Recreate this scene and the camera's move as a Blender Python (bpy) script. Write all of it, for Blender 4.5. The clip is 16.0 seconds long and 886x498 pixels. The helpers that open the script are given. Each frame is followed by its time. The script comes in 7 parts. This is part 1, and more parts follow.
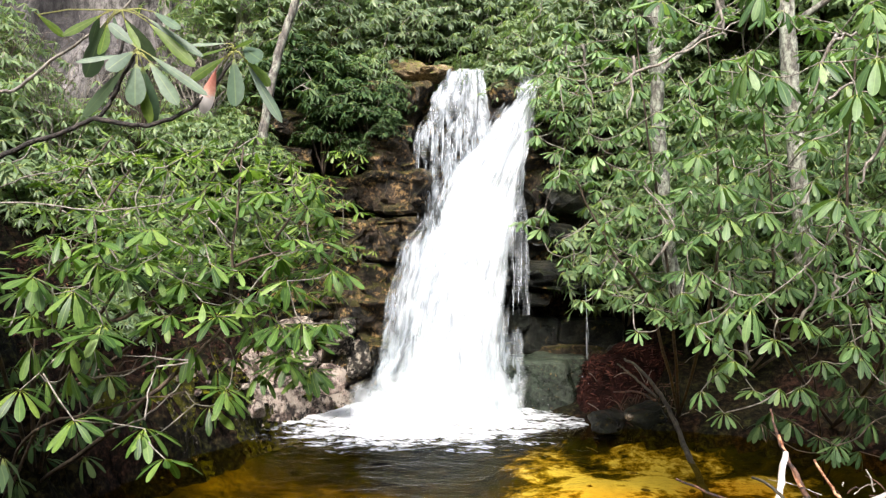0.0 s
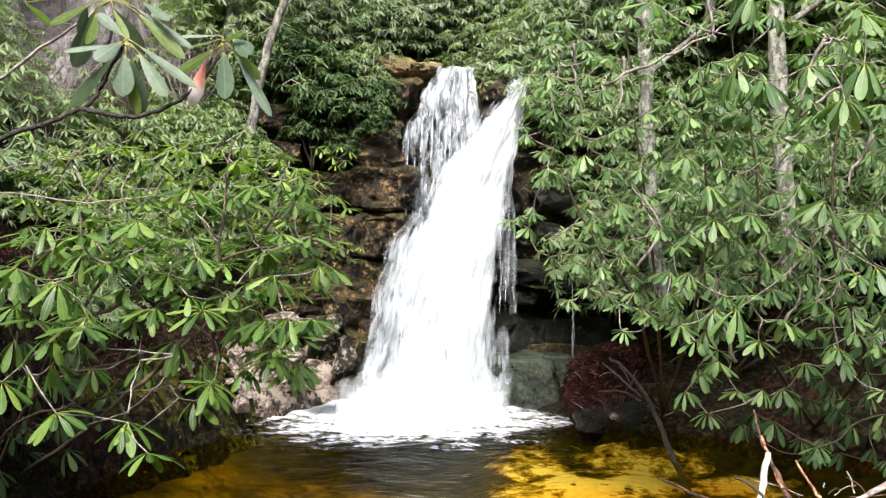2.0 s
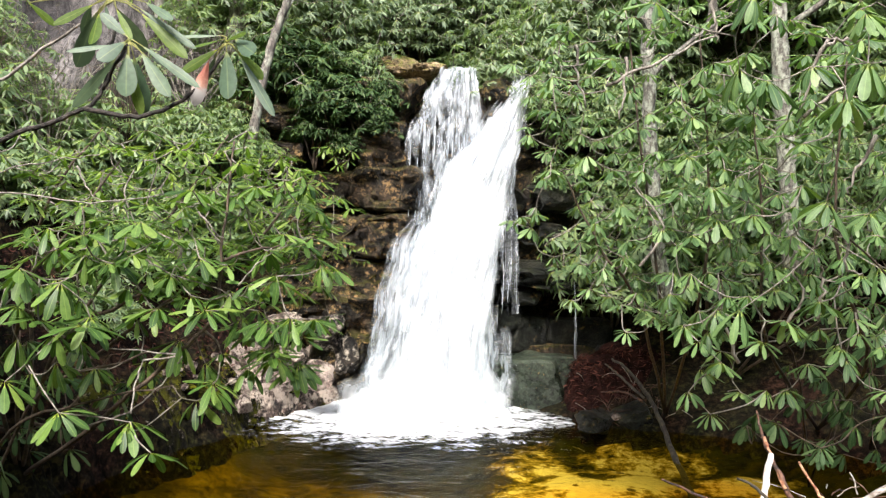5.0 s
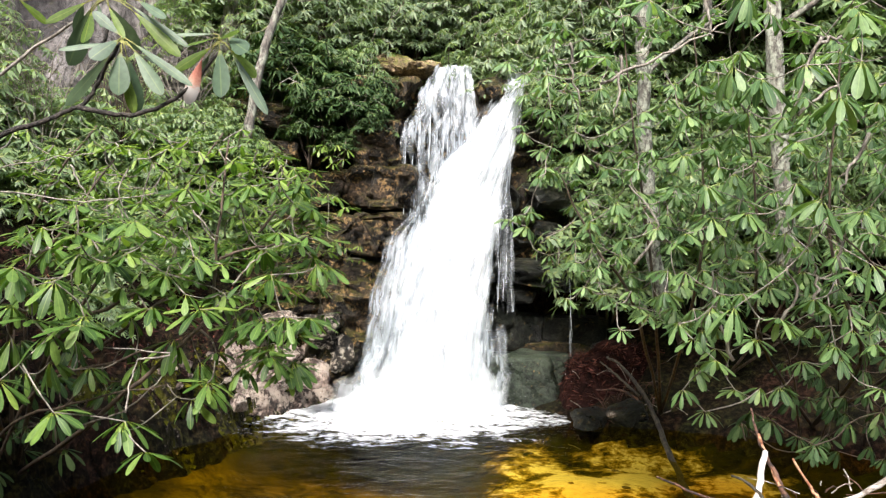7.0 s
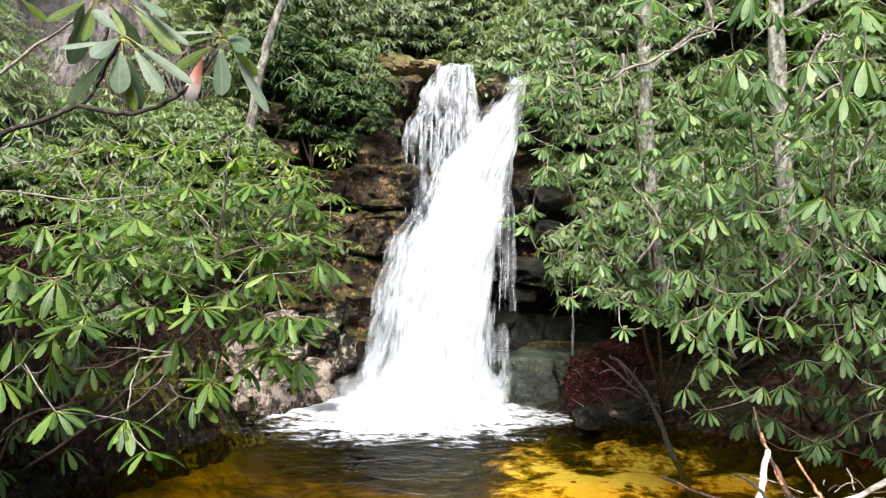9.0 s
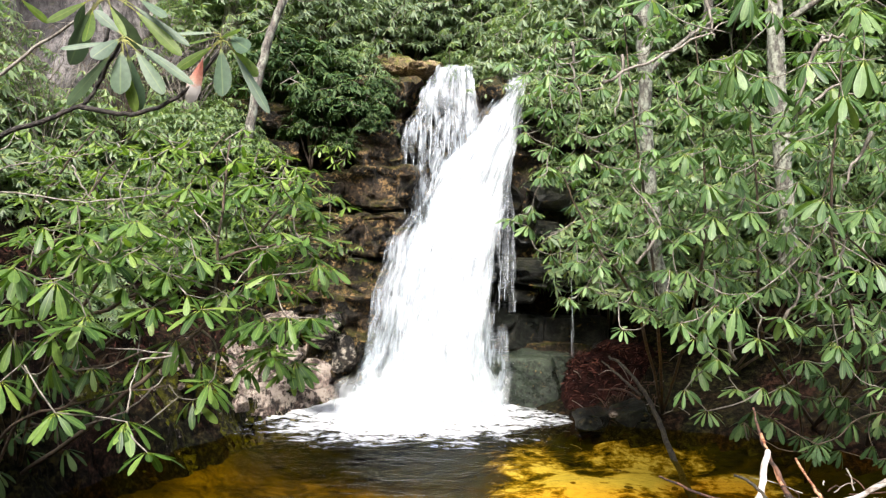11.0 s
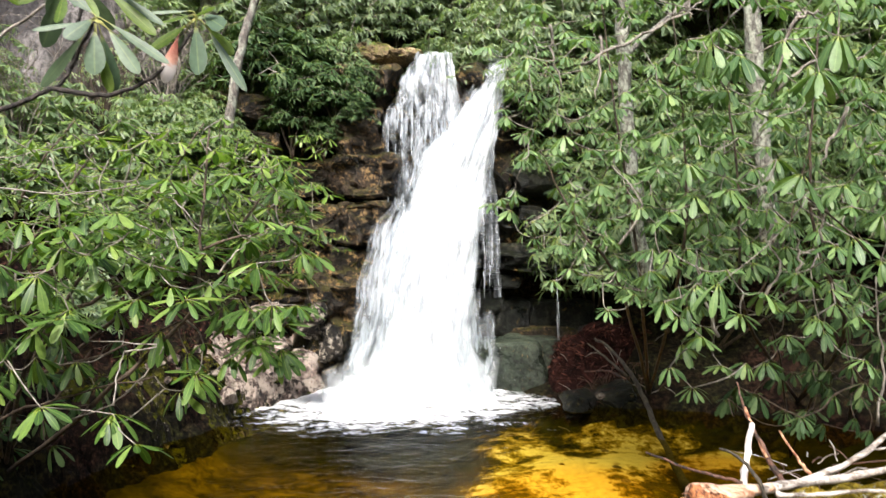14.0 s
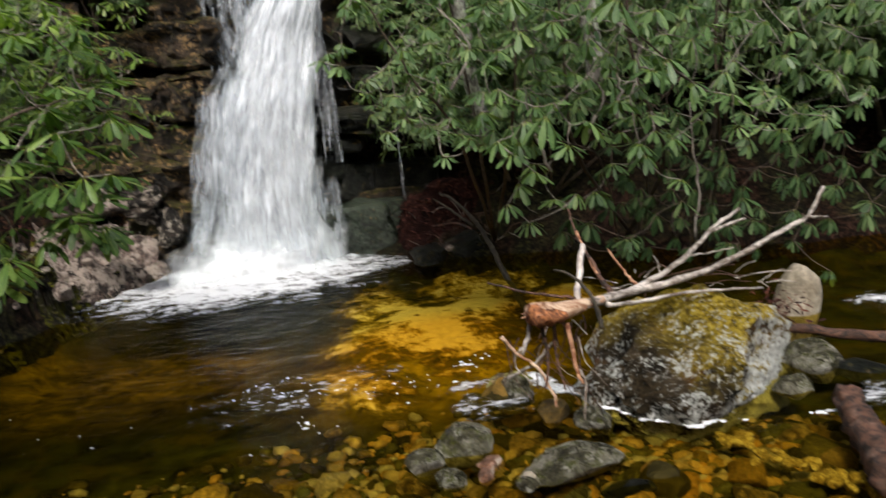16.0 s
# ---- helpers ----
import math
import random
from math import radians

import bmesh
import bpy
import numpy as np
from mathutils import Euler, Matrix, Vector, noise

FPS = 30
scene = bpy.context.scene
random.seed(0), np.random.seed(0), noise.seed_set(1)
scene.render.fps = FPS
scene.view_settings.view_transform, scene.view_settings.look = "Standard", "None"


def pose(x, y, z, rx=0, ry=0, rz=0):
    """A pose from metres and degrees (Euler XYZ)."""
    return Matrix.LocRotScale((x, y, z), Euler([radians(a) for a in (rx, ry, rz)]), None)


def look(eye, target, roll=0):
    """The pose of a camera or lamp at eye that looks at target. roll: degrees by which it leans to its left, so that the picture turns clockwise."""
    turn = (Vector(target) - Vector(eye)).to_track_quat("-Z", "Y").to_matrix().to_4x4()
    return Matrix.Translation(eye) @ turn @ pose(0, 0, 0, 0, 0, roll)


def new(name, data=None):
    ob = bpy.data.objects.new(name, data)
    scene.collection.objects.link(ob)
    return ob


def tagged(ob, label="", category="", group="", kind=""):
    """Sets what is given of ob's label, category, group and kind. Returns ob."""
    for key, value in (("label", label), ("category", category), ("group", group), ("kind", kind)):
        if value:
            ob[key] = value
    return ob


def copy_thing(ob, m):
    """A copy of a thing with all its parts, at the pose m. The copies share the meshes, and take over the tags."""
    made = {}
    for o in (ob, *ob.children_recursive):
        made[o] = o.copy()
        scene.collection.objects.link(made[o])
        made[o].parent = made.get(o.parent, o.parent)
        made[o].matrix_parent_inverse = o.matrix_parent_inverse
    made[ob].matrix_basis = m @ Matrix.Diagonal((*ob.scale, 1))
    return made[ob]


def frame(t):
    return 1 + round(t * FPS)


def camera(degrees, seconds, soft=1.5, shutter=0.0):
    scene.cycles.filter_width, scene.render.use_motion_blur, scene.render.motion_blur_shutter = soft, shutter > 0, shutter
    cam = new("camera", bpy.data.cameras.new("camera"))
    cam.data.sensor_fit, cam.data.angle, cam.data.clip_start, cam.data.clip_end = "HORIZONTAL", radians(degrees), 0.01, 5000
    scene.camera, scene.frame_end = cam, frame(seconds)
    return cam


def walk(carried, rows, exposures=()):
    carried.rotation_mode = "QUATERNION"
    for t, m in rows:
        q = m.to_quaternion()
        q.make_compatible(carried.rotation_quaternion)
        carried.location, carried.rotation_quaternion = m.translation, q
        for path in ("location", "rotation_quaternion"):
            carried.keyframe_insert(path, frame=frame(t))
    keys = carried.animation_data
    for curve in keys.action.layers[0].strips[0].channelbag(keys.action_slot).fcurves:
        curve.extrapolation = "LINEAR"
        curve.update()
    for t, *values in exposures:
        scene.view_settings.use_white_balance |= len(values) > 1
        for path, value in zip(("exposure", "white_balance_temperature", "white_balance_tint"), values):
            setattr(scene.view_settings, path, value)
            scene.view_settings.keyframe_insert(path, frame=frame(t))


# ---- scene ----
cam = camera(59.69, 16.0, soft=1.3, shutter=0.5)
CAM_ROWS = [
    (0.0, pose(0.000, -0.000, 2.500, 90.000, -0.000, -0.000)),
    (0.5, pose(0.001, 0.003, 2.500, 89.736, -0.101, -0.102)),
    (1.0, pose(-0.001, 0.005, 2.500, 89.707, -0.261, -0.509)),
    (1.5, pose(-0.005, 0.009, 2.500, 89.431, -0.444, -0.818)),
    (2.0, pose(-0.003, 0.004, 2.499, 89.814, -0.862, -0.935)),
    (2.5, pose(0.000, -0.002, 2.498, 89.806, -1.013, -0.722)),
    (3.0, pose(-0.006, 0.007, 2.498, 89.464, -0.854, -0.533)),
    (3.5, pose(-0.005, 0.005, 2.498, 89.616, -0.824, -0.640)),
    (4.0, pose(-0.004, 0.004, 2.499, 89.935, -0.938, -0.766)),
    (6.5, pose(-0.003, 0.006, 2.496, 89.690, -0.785, -0.830)),
    (7.0, pose(0.001, 0.004, 2.498, 89.729, -0.817, -1.084)),
    (7.5, pose(0.001, 0.008, 2.498, 89.654, -0.753, -1.081)),
    (8.0, pose(-0.000, 0.006, 2.497, 89.764, -0.874, -0.990)),
    (8.5, pose(0.001, 0.006, 2.495, 89.440, -0.719, -0.886)),
    (9.0, pose(0.002, 0.010, 2.496, 89.664, -0.753, -0.937)),
    (11.5, pose(-0.002, 0.008, 2.493, 89.740, -0.685, -1.021)),
    (12.0, pose(0.000, 0.003, 2.489, 89.731, -0.549, -0.931)),
    (12.5, pose(0.002, -0.001, 2.490, 89.920, -0.400, -0.841)),
    (13.0, pose(0.006, -0.002, 2.485, 89.795, -0.307, -1.051)),
    (13.5, pose(0.010, -0.004, 2.483, 89.879, -0.145, -1.230)),
    (14.0, pose(0.007, 0.001, 2.455, 88.967, 0.734, -2.134)),
    (14.5, pose(0.007, 0.024, 2.417, 86.462, 2.512, -4.941)),
    (15.0, pose(0.041, 0.072, 2.343, 83.944, 3.901, -7.648)),
    (15.5, pose(0.073, 0.080, 2.293, 81.764, 5.288, -9.736)),
    (16.0, pose(0.124, 0.054, 2.256, 79.120, 5.300, -13.541)),
]
walk(cam, CAM_ROWS, exposures=[(0.0, 1.91), (13.4, 1.95), (14.5, 1.64), (15.0, 1.14), (15.5, 0.9), (16.0, 0.78)])

# ---- light: a bright overcast sky over a wooded valley ----
world = bpy.data.worlds.new("world")
scene.world = world
world.use_nodes = True
wn = world.node_tree.nodes
sky = wn.new("ShaderNodeTexSky")
sky.sky_type, sky.sun_disc = "NISHITA", False
sky.sun_elevation, sky.sun_rotation = radians(52), radians(194)
sky.dust_density, sky.air_density = 4.0, 1.0
wn["Background"].inputs["Strength"].default_value = 0.11
world.node_tree.links.new(sky.outputs[0], wn["Background"].inputs["Color"])
sun = new("sun", bpy.data.lights.new("sun", "SUN"))
sun.data.energy, sun.data.angle, sun.data.color = 2.0, radians(18), (1.0, 0.98, 0.95)
sun.matrix_world = look((-3, -12, 15.8), (0, 0, 0))

# ---- small helpers ----
V = Vector


def rnd(a, b):
    return random.uniform(a, b)


def smooth01(t):
    t = max(0.0, min(1.0, t))
    return t * t * (3 - 2 * t)


def lerp(a, b, t):
    return a + (b - a) * t


def table(rows, x):
    """Piecewise linear value of rows (x, v)."""
    if x <= rows[0][0]:
        return rows[0][1]
    for (a, va), (b, vb) in zip(rows, rows[1:]):
        if x <= b:
            return lerp(va, vb, (x - a) / (b - a))
    return rows[-1][1]


def fbm(p, octaves=4):
    return noise.fractal(V(p), 1.0, 2.0, octaves)


ORIGIN = {}


def thing(name, loc, label, category, group="", kind=""):
    """An empty at the base of a thing, which its parts hang on."""
    ob = new(name)
    ob.location = loc
    ob.empty_display_size = 0.1
    ORIGIN[ob] = V(loc)
    return tagged(ob, label, category, group, kind)


def child(name, mesh, parent, m=None, label="", kind=""):
    """A mesh object in world coordinates (or at the pose m) under parent."""
    ob = new(name, mesh)
    if parent is not None:
        ob.parent = parent
        ob.matrix_parent_inverse = Matrix.Translation(-ORIGIN.get(parent, V((0, 0, 0))))
    if m is not None:
        ob.matrix_basis = m
    return tagged(ob, label, kind=kind)


def to_mesh(name, bm, mat, smooth=True):
    me = bpy.data.meshes.new(name)
    bm.to_mesh(me)
    bm.free()
    me.materials.append(mat)
    if smooth:
        me.shade_smooth()
        if smooth != 1:
            me.set_sharp_from_angle(angle=radians(smooth))
    return me


def part(name, bm, mat, parent, label="", smooth=True, kind=""):
    return child(name, to_mesh(name, bm, mat, smooth), parent, None, label, kind)


def tube(bm, pts, radii, sides=6, cap=True):
    """A bent, tapering tube through pts."""
    pts = [V(p) for p in pts]
    rings = []
    side = None
    for i, p in enumerate(pts):
        d = (pts[min(i + 1, len(pts) - 1)] - pts[max(i - 1, 0)])
        if d.length < 1e-9:
            d = V((0, 0, 1))
        d.normalize()
        if side is None:
            side = d.orthogonal().normalized()
        side = (side - d * side.dot(d))
        side = side.normalized() if side.length > 1e-6 else d.orthogonal().normalized()
        up = d.cross(side)
        r = radii[i] if hasattr(radii, "__len__") else radii
        rings.append([bm.verts.new(p + r * (math.cos(a) * side + math.sin(a) * up))
                      for a in (2 * math.pi * k / sides for k in range(sides))])
    for a, b in zip(rings, rings[1:]):
        for k in range(sides):
            bm.faces.new((a[k], a[(k + 1) % sides], b[(k + 1) % sides], b[k]))
    if cap:
        bm.faces.new(rings[0][::-1])
        bm.faces.new(rings[-1])


def curve_pts(pts, n=6, wobble=0.0):
    """Catmull-Rom points through pts, with a little wobble."""
    pts = [V(p) for p in pts]
    ext = [2 * pts[0] - pts[1]] + pts + [2 * pts[-1] - pts[-2]]
    out = []
    for i in range(1, len(ext) - 2):
        p0, p1, p2, p3 = ext[i - 1:i + 3]
        for k in range(n):
            t = k / n
            out.append(0.5 * ((2 * p1) + (p2 - p0) * t + (2 * p0 - 5 * p1 + 4 * p2 - p3) * t * t + (3 * p1 - p0 - 3 * p2 + p3) * t ** 3))
    out.append(pts[-1])
    if wobble:
        out = [p + wobble * V((rnd(-1, 1), rnd(-1, 1), rnd(-1, 1))) if 0 < j < len(out) - 1 else p for j, p in enumerate(out)]
    return out


# ---- materials ----
def material(name):
    m = bpy.data.materials.new(name)
    m.use_nodes = True
    nt = m.node_tree
    return m, nt, nt.nodes, nt.links, nt.nodes["Principled BSDF"]


def ramp(nt, fac, stops, interp="LINEAR"):
    r = nt.nodes.new("ShaderNodeValToRGB")
    r.color_ramp.interpolation = interp
    el = r.color_ramp.elements
    while len(el) < len(stops):
        el.new(0.5)
    for e, (pos, c) in zip(el, stops):
        e.position = pos
        e.color = (c, c, c, 1) if isinstance(c, (int, float)) else (*c, 1)
    nt.links.new(fac, r.inputs[0])
    return r.outputs[0]


def coords(nt, scale=(1, 1, 1), kind="Object"):
    tc = nt.nodes.new("ShaderNodeTexCoord")
    mp = nt.nodes.new("ShaderNodeMapping")
    mp.inputs["Scale"].default_value = scale
    nt.links.new(tc.outputs[kind], mp.inputs[0])
    return mp.outputs[0]


def noise_tex(nt, vec, scale, detail=6.0, rough=0.6, dist=0.0):
    n = nt.nodes.new("ShaderNodeTexNoise")
    n.inputs["Scale"].default_value, n.inputs["Detail"].default_value = scale, detail
    n.inputs["Roughness"].default_value, n.inputs["Distortion"].default_value = rough, dist
    nt.links.new(vec, n.inputs["Vector"])
    return n.outputs[0]


def mix(nt, fac, a, b, mode="MIX"):
    m = nt.nodes.new("ShaderNodeMix")
    m.data_type, m.blend_type = "RGBA", mode
    for sock, val in ((m.inputs[0], fac), (m.inputs[6], a), (m.inputs[7], b)):
        if hasattr(val, "is_linked"):
            nt.links.new(val, sock)
        elif isinstance(val, (int, float)):
            sock.default_value = val
        else:
            sock.default_value = (*val, 1)
    return m.outputs[2]


def calc(nt, op, a, b=0.0, clamp=False):
    m = nt.nodes.new("ShaderNodeMath")
    m.operation, m.use_clamp = op, clamp
    for sock, val in ((m.inputs[0], a), (m.inputs[1], b)):
        if hasattr(val, "is_linked"):
            nt.links.new(val, sock)
        else:
            sock.default_value = val
    return m.outputs[0]


def bump(nt, height, strength, distance, bsdf):
    b = nt.nodes.new("ShaderNodeBump")
    b.inputs["Strength"].default_value, b.inputs["Distance"].default_value = strength, distance
    nt.links.new(height, b.inputs["Height"])
    nt.links.new(b.outputs[0], bsdf.inputs["Normal"])
    return b


def up_mask(nt, lo, hi):
    """1 where the surface faces up."""
    g = nt.nodes.new("ShaderNodeNewGeometry")
    s = nt.nodes.new("ShaderNodeSeparateXYZ")
    nt.links.new(g.outputs["Normal"], s.inputs[0])
    return ramp(nt, s.outputs[2], [(lo, 0.0), (hi, 1.0)])


def rock_mat(name, dark, mid, light, scale=3.0, rough=(0.35, 0.7), moss=None, moss_amount=0.5, spots=None, spot_amount=0.6, bumpy=0.6, strata=1.0, spot_scale=14.0, spec=0.3, grainy=0.8):
    m, nt, n, l, b = material(name)
    vec = coords(nt, (1, 1, strata))
    n1 = noise_tex(nt, vec, scale * 0.5, 8, 0.65, 0.4)
    n2 = noise_tex(nt, vec, scale * 5, 10, 0.75, 0.3)
    col = ramp(nt, n1, [(0.4, dark), (0.5, mid), (0.63, light)])
    col = mix(nt, grainy, col, ramp(nt, n2, [(0.42, 0.12), (0.6, 1.7)]), "MULTIPLY")
    if spots:
        s1 = ramp(nt, noise_tex(nt, vec, spot_scale, 10, 0.75), [(spot_amount - 0.05, 0.0), (spot_amount, 1.0)])
        s2 = ramp(nt, noise_tex(nt, vec, scale * 0.9, 4), [(0.42, 0.0), (0.55, 1.0)])
        col = mix(nt, calc(nt, "MULTIPLY", s1, s2), col, spots)
    if moss:
        up = up_mask(nt, 0.15, 0.75)
        mm = ramp(nt, noise_tex(nt, vec, scale * 2.2, 8, 0.7), [(moss_amount, 0.0), (moss_amount + 0.1, 1.0)])
        mf = calc(nt, "MULTIPLY", up, mm)
        mc = ramp(nt, noise_tex(nt, vec, 30, 6), [(0.3, tuple(0.45 * c for c in moss)), (0.7, tuple(1.4 * c for c in moss))])
        col = mix(nt, mf, col, mc)
    l.new(col, b.inputs["Base Color"])
    l.new(ramp(nt, n1, [(0.3, rough[0]), (0.7, rough[1])]), b.inputs["Roughness"])
    b.inputs["Specular IOR Level"].default_value = spec
    bump(nt, calc(nt, "ADD", n1, calc(nt, "MULTIPLY", n2, 0.5)), bumpy, 0.2, b)
    return m


def leaf_mat(name, deep, mid, pale, rib, rough=0.5, glow=0.32, spec=0.42):
    m, nt, n, l, b = material(name)
    oi = n.new("ShaderNodeObjectInfo")
    ge = n.new("ShaderNodeNewGeometry")
    r = calc(nt, "FRACT", calc(nt, "ADD", oi.outputs["Random"], ge.outputs["Random Per Island"]))
    col = ramp(nt, r, [(0.0, deep), (0.55, mid), (0.95, pale), (1.0, tuple(min(1, c * s) for c, s in zip(pale, (1.12, 1.04, 0.9))))])
    vec = coords(nt, (1, 1, 1))
    col = mix(nt, 0.6, col, ramp(nt, noise_tex(nt, vec, 9, 4), [(0.3, 0.65), (0.7, 1.3)]), "MULTIPLY")
    uv = n.new("ShaderNodeUVMap")
    s = n.new("ShaderNodeSeparateXYZ")
    l.new(uv.outputs[0], s.inputs[0])
    edge = calc(nt, "ABSOLUTE", calc(nt, "SUBTRACT", s.outputs[0], 0.5))
    col = mix(nt, ramp(nt, edge, [(0.015, 0.35), (0.06, 0.0)]), col, rib)
    col = mix(nt, ramp(nt, s.outputs[1], [(0.1, 0.75), (0.24, 0.0)]), col, tuple(c * k for c, k in zip(rib, (1.25, 1.0, 0.6))))
    l.new(col, b.inputs["Base Color"])
    b.inputs["Roughness"].default_value = rough
    b.inputs["Specular IOR Level"].default_value = spec
    tr = n.new("ShaderNodeBsdfTranslucent")
    l.new(mix(nt, 1.0, col, (1.3, 1.5, 0.6), "MULTIPLY"), tr.inputs[0])
    mx = n.new("ShaderNodeMixShader")
    mx.inputs[0].default_value = glow
    l.new(b.outputs[0], mx.inputs[1])
    l.new(tr.outputs[0], mx.inputs[2])
    l.new(mx.outputs[0], n["Material Output"].inputs["Surface"])
    return m


def bark_mat(name, dark, light, lichen=None, amount=0.55, scale=8.0, grain=(1, 1, 0.25)):
    m, nt, n, l, b = material(name)
    vec = coords(nt, grain)
    n1 = noise_tex(nt, vec, scale * 3, 8, 0.7, 0.5)
    col = ramp(nt, n1, [(0.4, dark), (0.6, light)])
    if lichen:
        v2 = coords(nt, (1, 1, 0.6))
        f = ramp(nt, noise_tex(nt, v2, scale, 8, 0.7), [(amount - 0.06, 0.0), (amount + 0.1, 1.0)])
        col = mix(nt, calc(nt, "MULTIPLY", f, 0.8), col, lichen)
    l.new(col, b.inputs["Base Color"])
    b.inputs["Roughness"].default_value = 0.8
    bump(nt, n1, 0.6, 0.02, b)
    return m


M_CLIFF = rock_mat("wet_cliff_rock", (0.009, 0.008, 0.007), (0.034, 0.027, 0.02), (0.09, 0.062, 0.04), 4.5, (0.25, 0.6), (0.07, 0.066, 0.012), 0.46, (0.42, 0.27, 0.12), 0.572, 1.0, 1.0, 11.0)
# dark wet rock; in the hollow its blackness also serves as painted shade
M_WET = rock_mat("wet_and_shaded_dark_rock", (0.005, 0.006, 0.005), (0.016, 0.018, 0.014), (0.05, 0.048, 0.036), 4.0, (0.2, 0.5), (0.04, 0.05, 0.01), 0.55, (0.26, 0.17, 0.06), 0.63, 1.0, 1.0, 9.0)
M_SLAB = rock_mat("broken_pale_bank_rock", (0.02, 0.014, 0.012), (0.16, 0.11, 0.09), (0.5, 0.38, 0.32), 4.5, (0.5, 0.8), (0.05, 0.06, 0.01), 0.54, (0.58, 0.48, 0.4), 0.5, 1.0, 1.0, 9.0)
M_LEDGE = rock_mat("green_wet_ledge", (0.016, 0.021, 0.014), (0.034, 0.044, 0.03), (0.065, 0.08, 0.055), 3.0, (0.15, 0.45), None, 0.5, (0.3, 0.2, 0.08), 0.64)
M_PALE = rock_mat("pale_pink_rock", (0.05, 0.035, 0.028), (0.26, 0.19, 0.155), (0.5, 0.39, 0.33), 6.0, (0.5, 0.8), (0.05, 0.06, 0.012), 0.56, (0.68, 0.6, 0.54), 0.56, 1.0)
M_SPECK = rock_mat("speckled_wet_rock", (0.008, 0.007, 0.006), (0.03, 0.024, 0.02), (0.09, 0.066, 0.05), 4.0, (0.35, 0.7), None, 0.5, (0.55, 0.47, 0.38), 0.55, 1.0, 1.0, 12.0)
# mossy bank rock, its tones lowered to hold the shade under the shrub
M_BANK = rock_mat("mossy_rock_darkened_for_shade", (0.004, 0.004, 0.003), (0.01, 0.009, 0.007), (0.035, 0.028, 0.022), 5.0, (0.3, 0.65), (0.15, 0.15, 0.008), 0.45, (0.36, 0.31, 0.26), 0.62, 1.0, 1.0, 16.0, 0.06)


def boulder_material():
    """Dark rock under golden moss on top and crusts of white lichen, thickest low on one flank."""
    m, nt, n, l, b = material("lichen_boulder_rock")
    vec = coords(nt)
    n1 = noise_tex(nt, vec, 3.0, 8, 0.65, 0.4)
    n2 = noise_tex(nt, vec, 24, 10, 0.75)
    col = ramp(nt, n1, [(0.38, (0.008, 0.006, 0.003)), (0.5, (0.03, 0.021, 0.01)), (0.64, (0.09, 0.066, 0.036))])
    col = mix(nt, 0.8, col, ramp(nt, n2, [(0.4, 0.2), (0.62, 1.8)]), "MULTIPLY")
    col = mix(nt, ramp(nt, noise_tex(nt, vec, 2.1, 4, 0.6, 0.3), [(0.5, 0.0), (0.58, 0.8)]), col, ramp(nt, n2, [(0.36, (0.03, 0.012, 0.002)), (0.62, (0.16, 0.075, 0.012))]))
    s = n.new("ShaderNodeSeparateXYZ")
    l.new(vec, s.inputs[0])
    lee = ramp(nt, calc(nt, "ADD", s.outputs[0], noise_tex(nt, vec, 2.5, 4)), [(0.05, 0.0), (0.45, 1.0)])
    moss = calc(nt, "MULTIPLY", up_mask(nt, -0.5, 0.3), ramp(nt, noise_tex(nt, vec, 8, 10, 0.8), [(0.39, 0.0), (0.46, 1.0)]))
    moss = calc(nt, "MULTIPLY", moss, lee)
    col = mix(nt, moss, col, ramp(nt, noise_tex(nt, vec, 26, 6, 0.7), [(0.36, (0.06, 0.045, 0.004)), (0.48, (0.26, 0.18, 0.012)), (0.62, (0.52, 0.39, 0.05))]))
    side = calc(nt, "ADD", calc(nt, "MULTIPLY", s.outputs[0], 0.09), calc(nt, "MULTIPLY", s.outputs[2], -0.27))
    k = calc(nt, "ADD", noise_tex(nt, vec, 27, 8, 0.75), side)
    k = calc(nt, "ADD", k, calc(nt, "MULTIPLY", calc(nt, "SUBTRACT", noise_tex(nt, vec, 4.5, 4), 0.5), 0.5))
    col = mix(nt, ramp(nt, k, [(0.44, 0.0), (0.5, 1.0)]), col, ramp(nt, n2, [(0.35, (0.3, 0.31, 0.26)), (0.6, (0.74, 0.75, 0.7))]))
    l.new(col, b.inputs["Base Color"])
    b.inputs["Roughness"].default_value = 0.75
    b.inputs["Specular IOR Level"].default_value = 0.1
    bump(nt, calc(nt, "ADD", n1, calc(nt, "MULTIPLY", n2, 0.5)), 1.0, 0.15, b)
    return m


M_BOULDER = boulder_material()
M_LIP = rock_mat("mossy_brown_rock", (0.07, 0.05, 0.025), (0.2, 0.14, 0.075), (0.42, 0.31, 0.19), 5.0, (0.5, 0.8), (0.16, 0.16, 0.03), 0.46)
M_TAN = rock_mat("tan_stone", (0.24, 0.2, 0.14), (0.36, 0.31, 0.23), (0.46, 0.41, 0.32), 4.0, (0.5, 0.7), (0.16, 0.15, 0.05), 0.58, None, 0.6, 0.3, grainy=0.35)
M_STONE = rock_mat("river_stone", (0.04, 0.036, 0.02), (0.12, 0.11, 0.07), (0.34, 0.32, 0.25), 6.0, (0.15, 0.4), (0.08, 0.085, 0.014), 0.5, (0.45, 0.43, 0.36), 0.56, 0.9, 1.0, 12.0, spec=0.4, grainy=0.5)
M_REDSTONE = rock_mat("pinkish_red_stone", (0.12, 0.055, 0.03), (0.27, 0.14, 0.09), (0.42, 0.27, 0.19), 5.0, (0.25, 0.5), None, 0.5, (0.5, 0.42, 0.33), 0.58, 0.7)
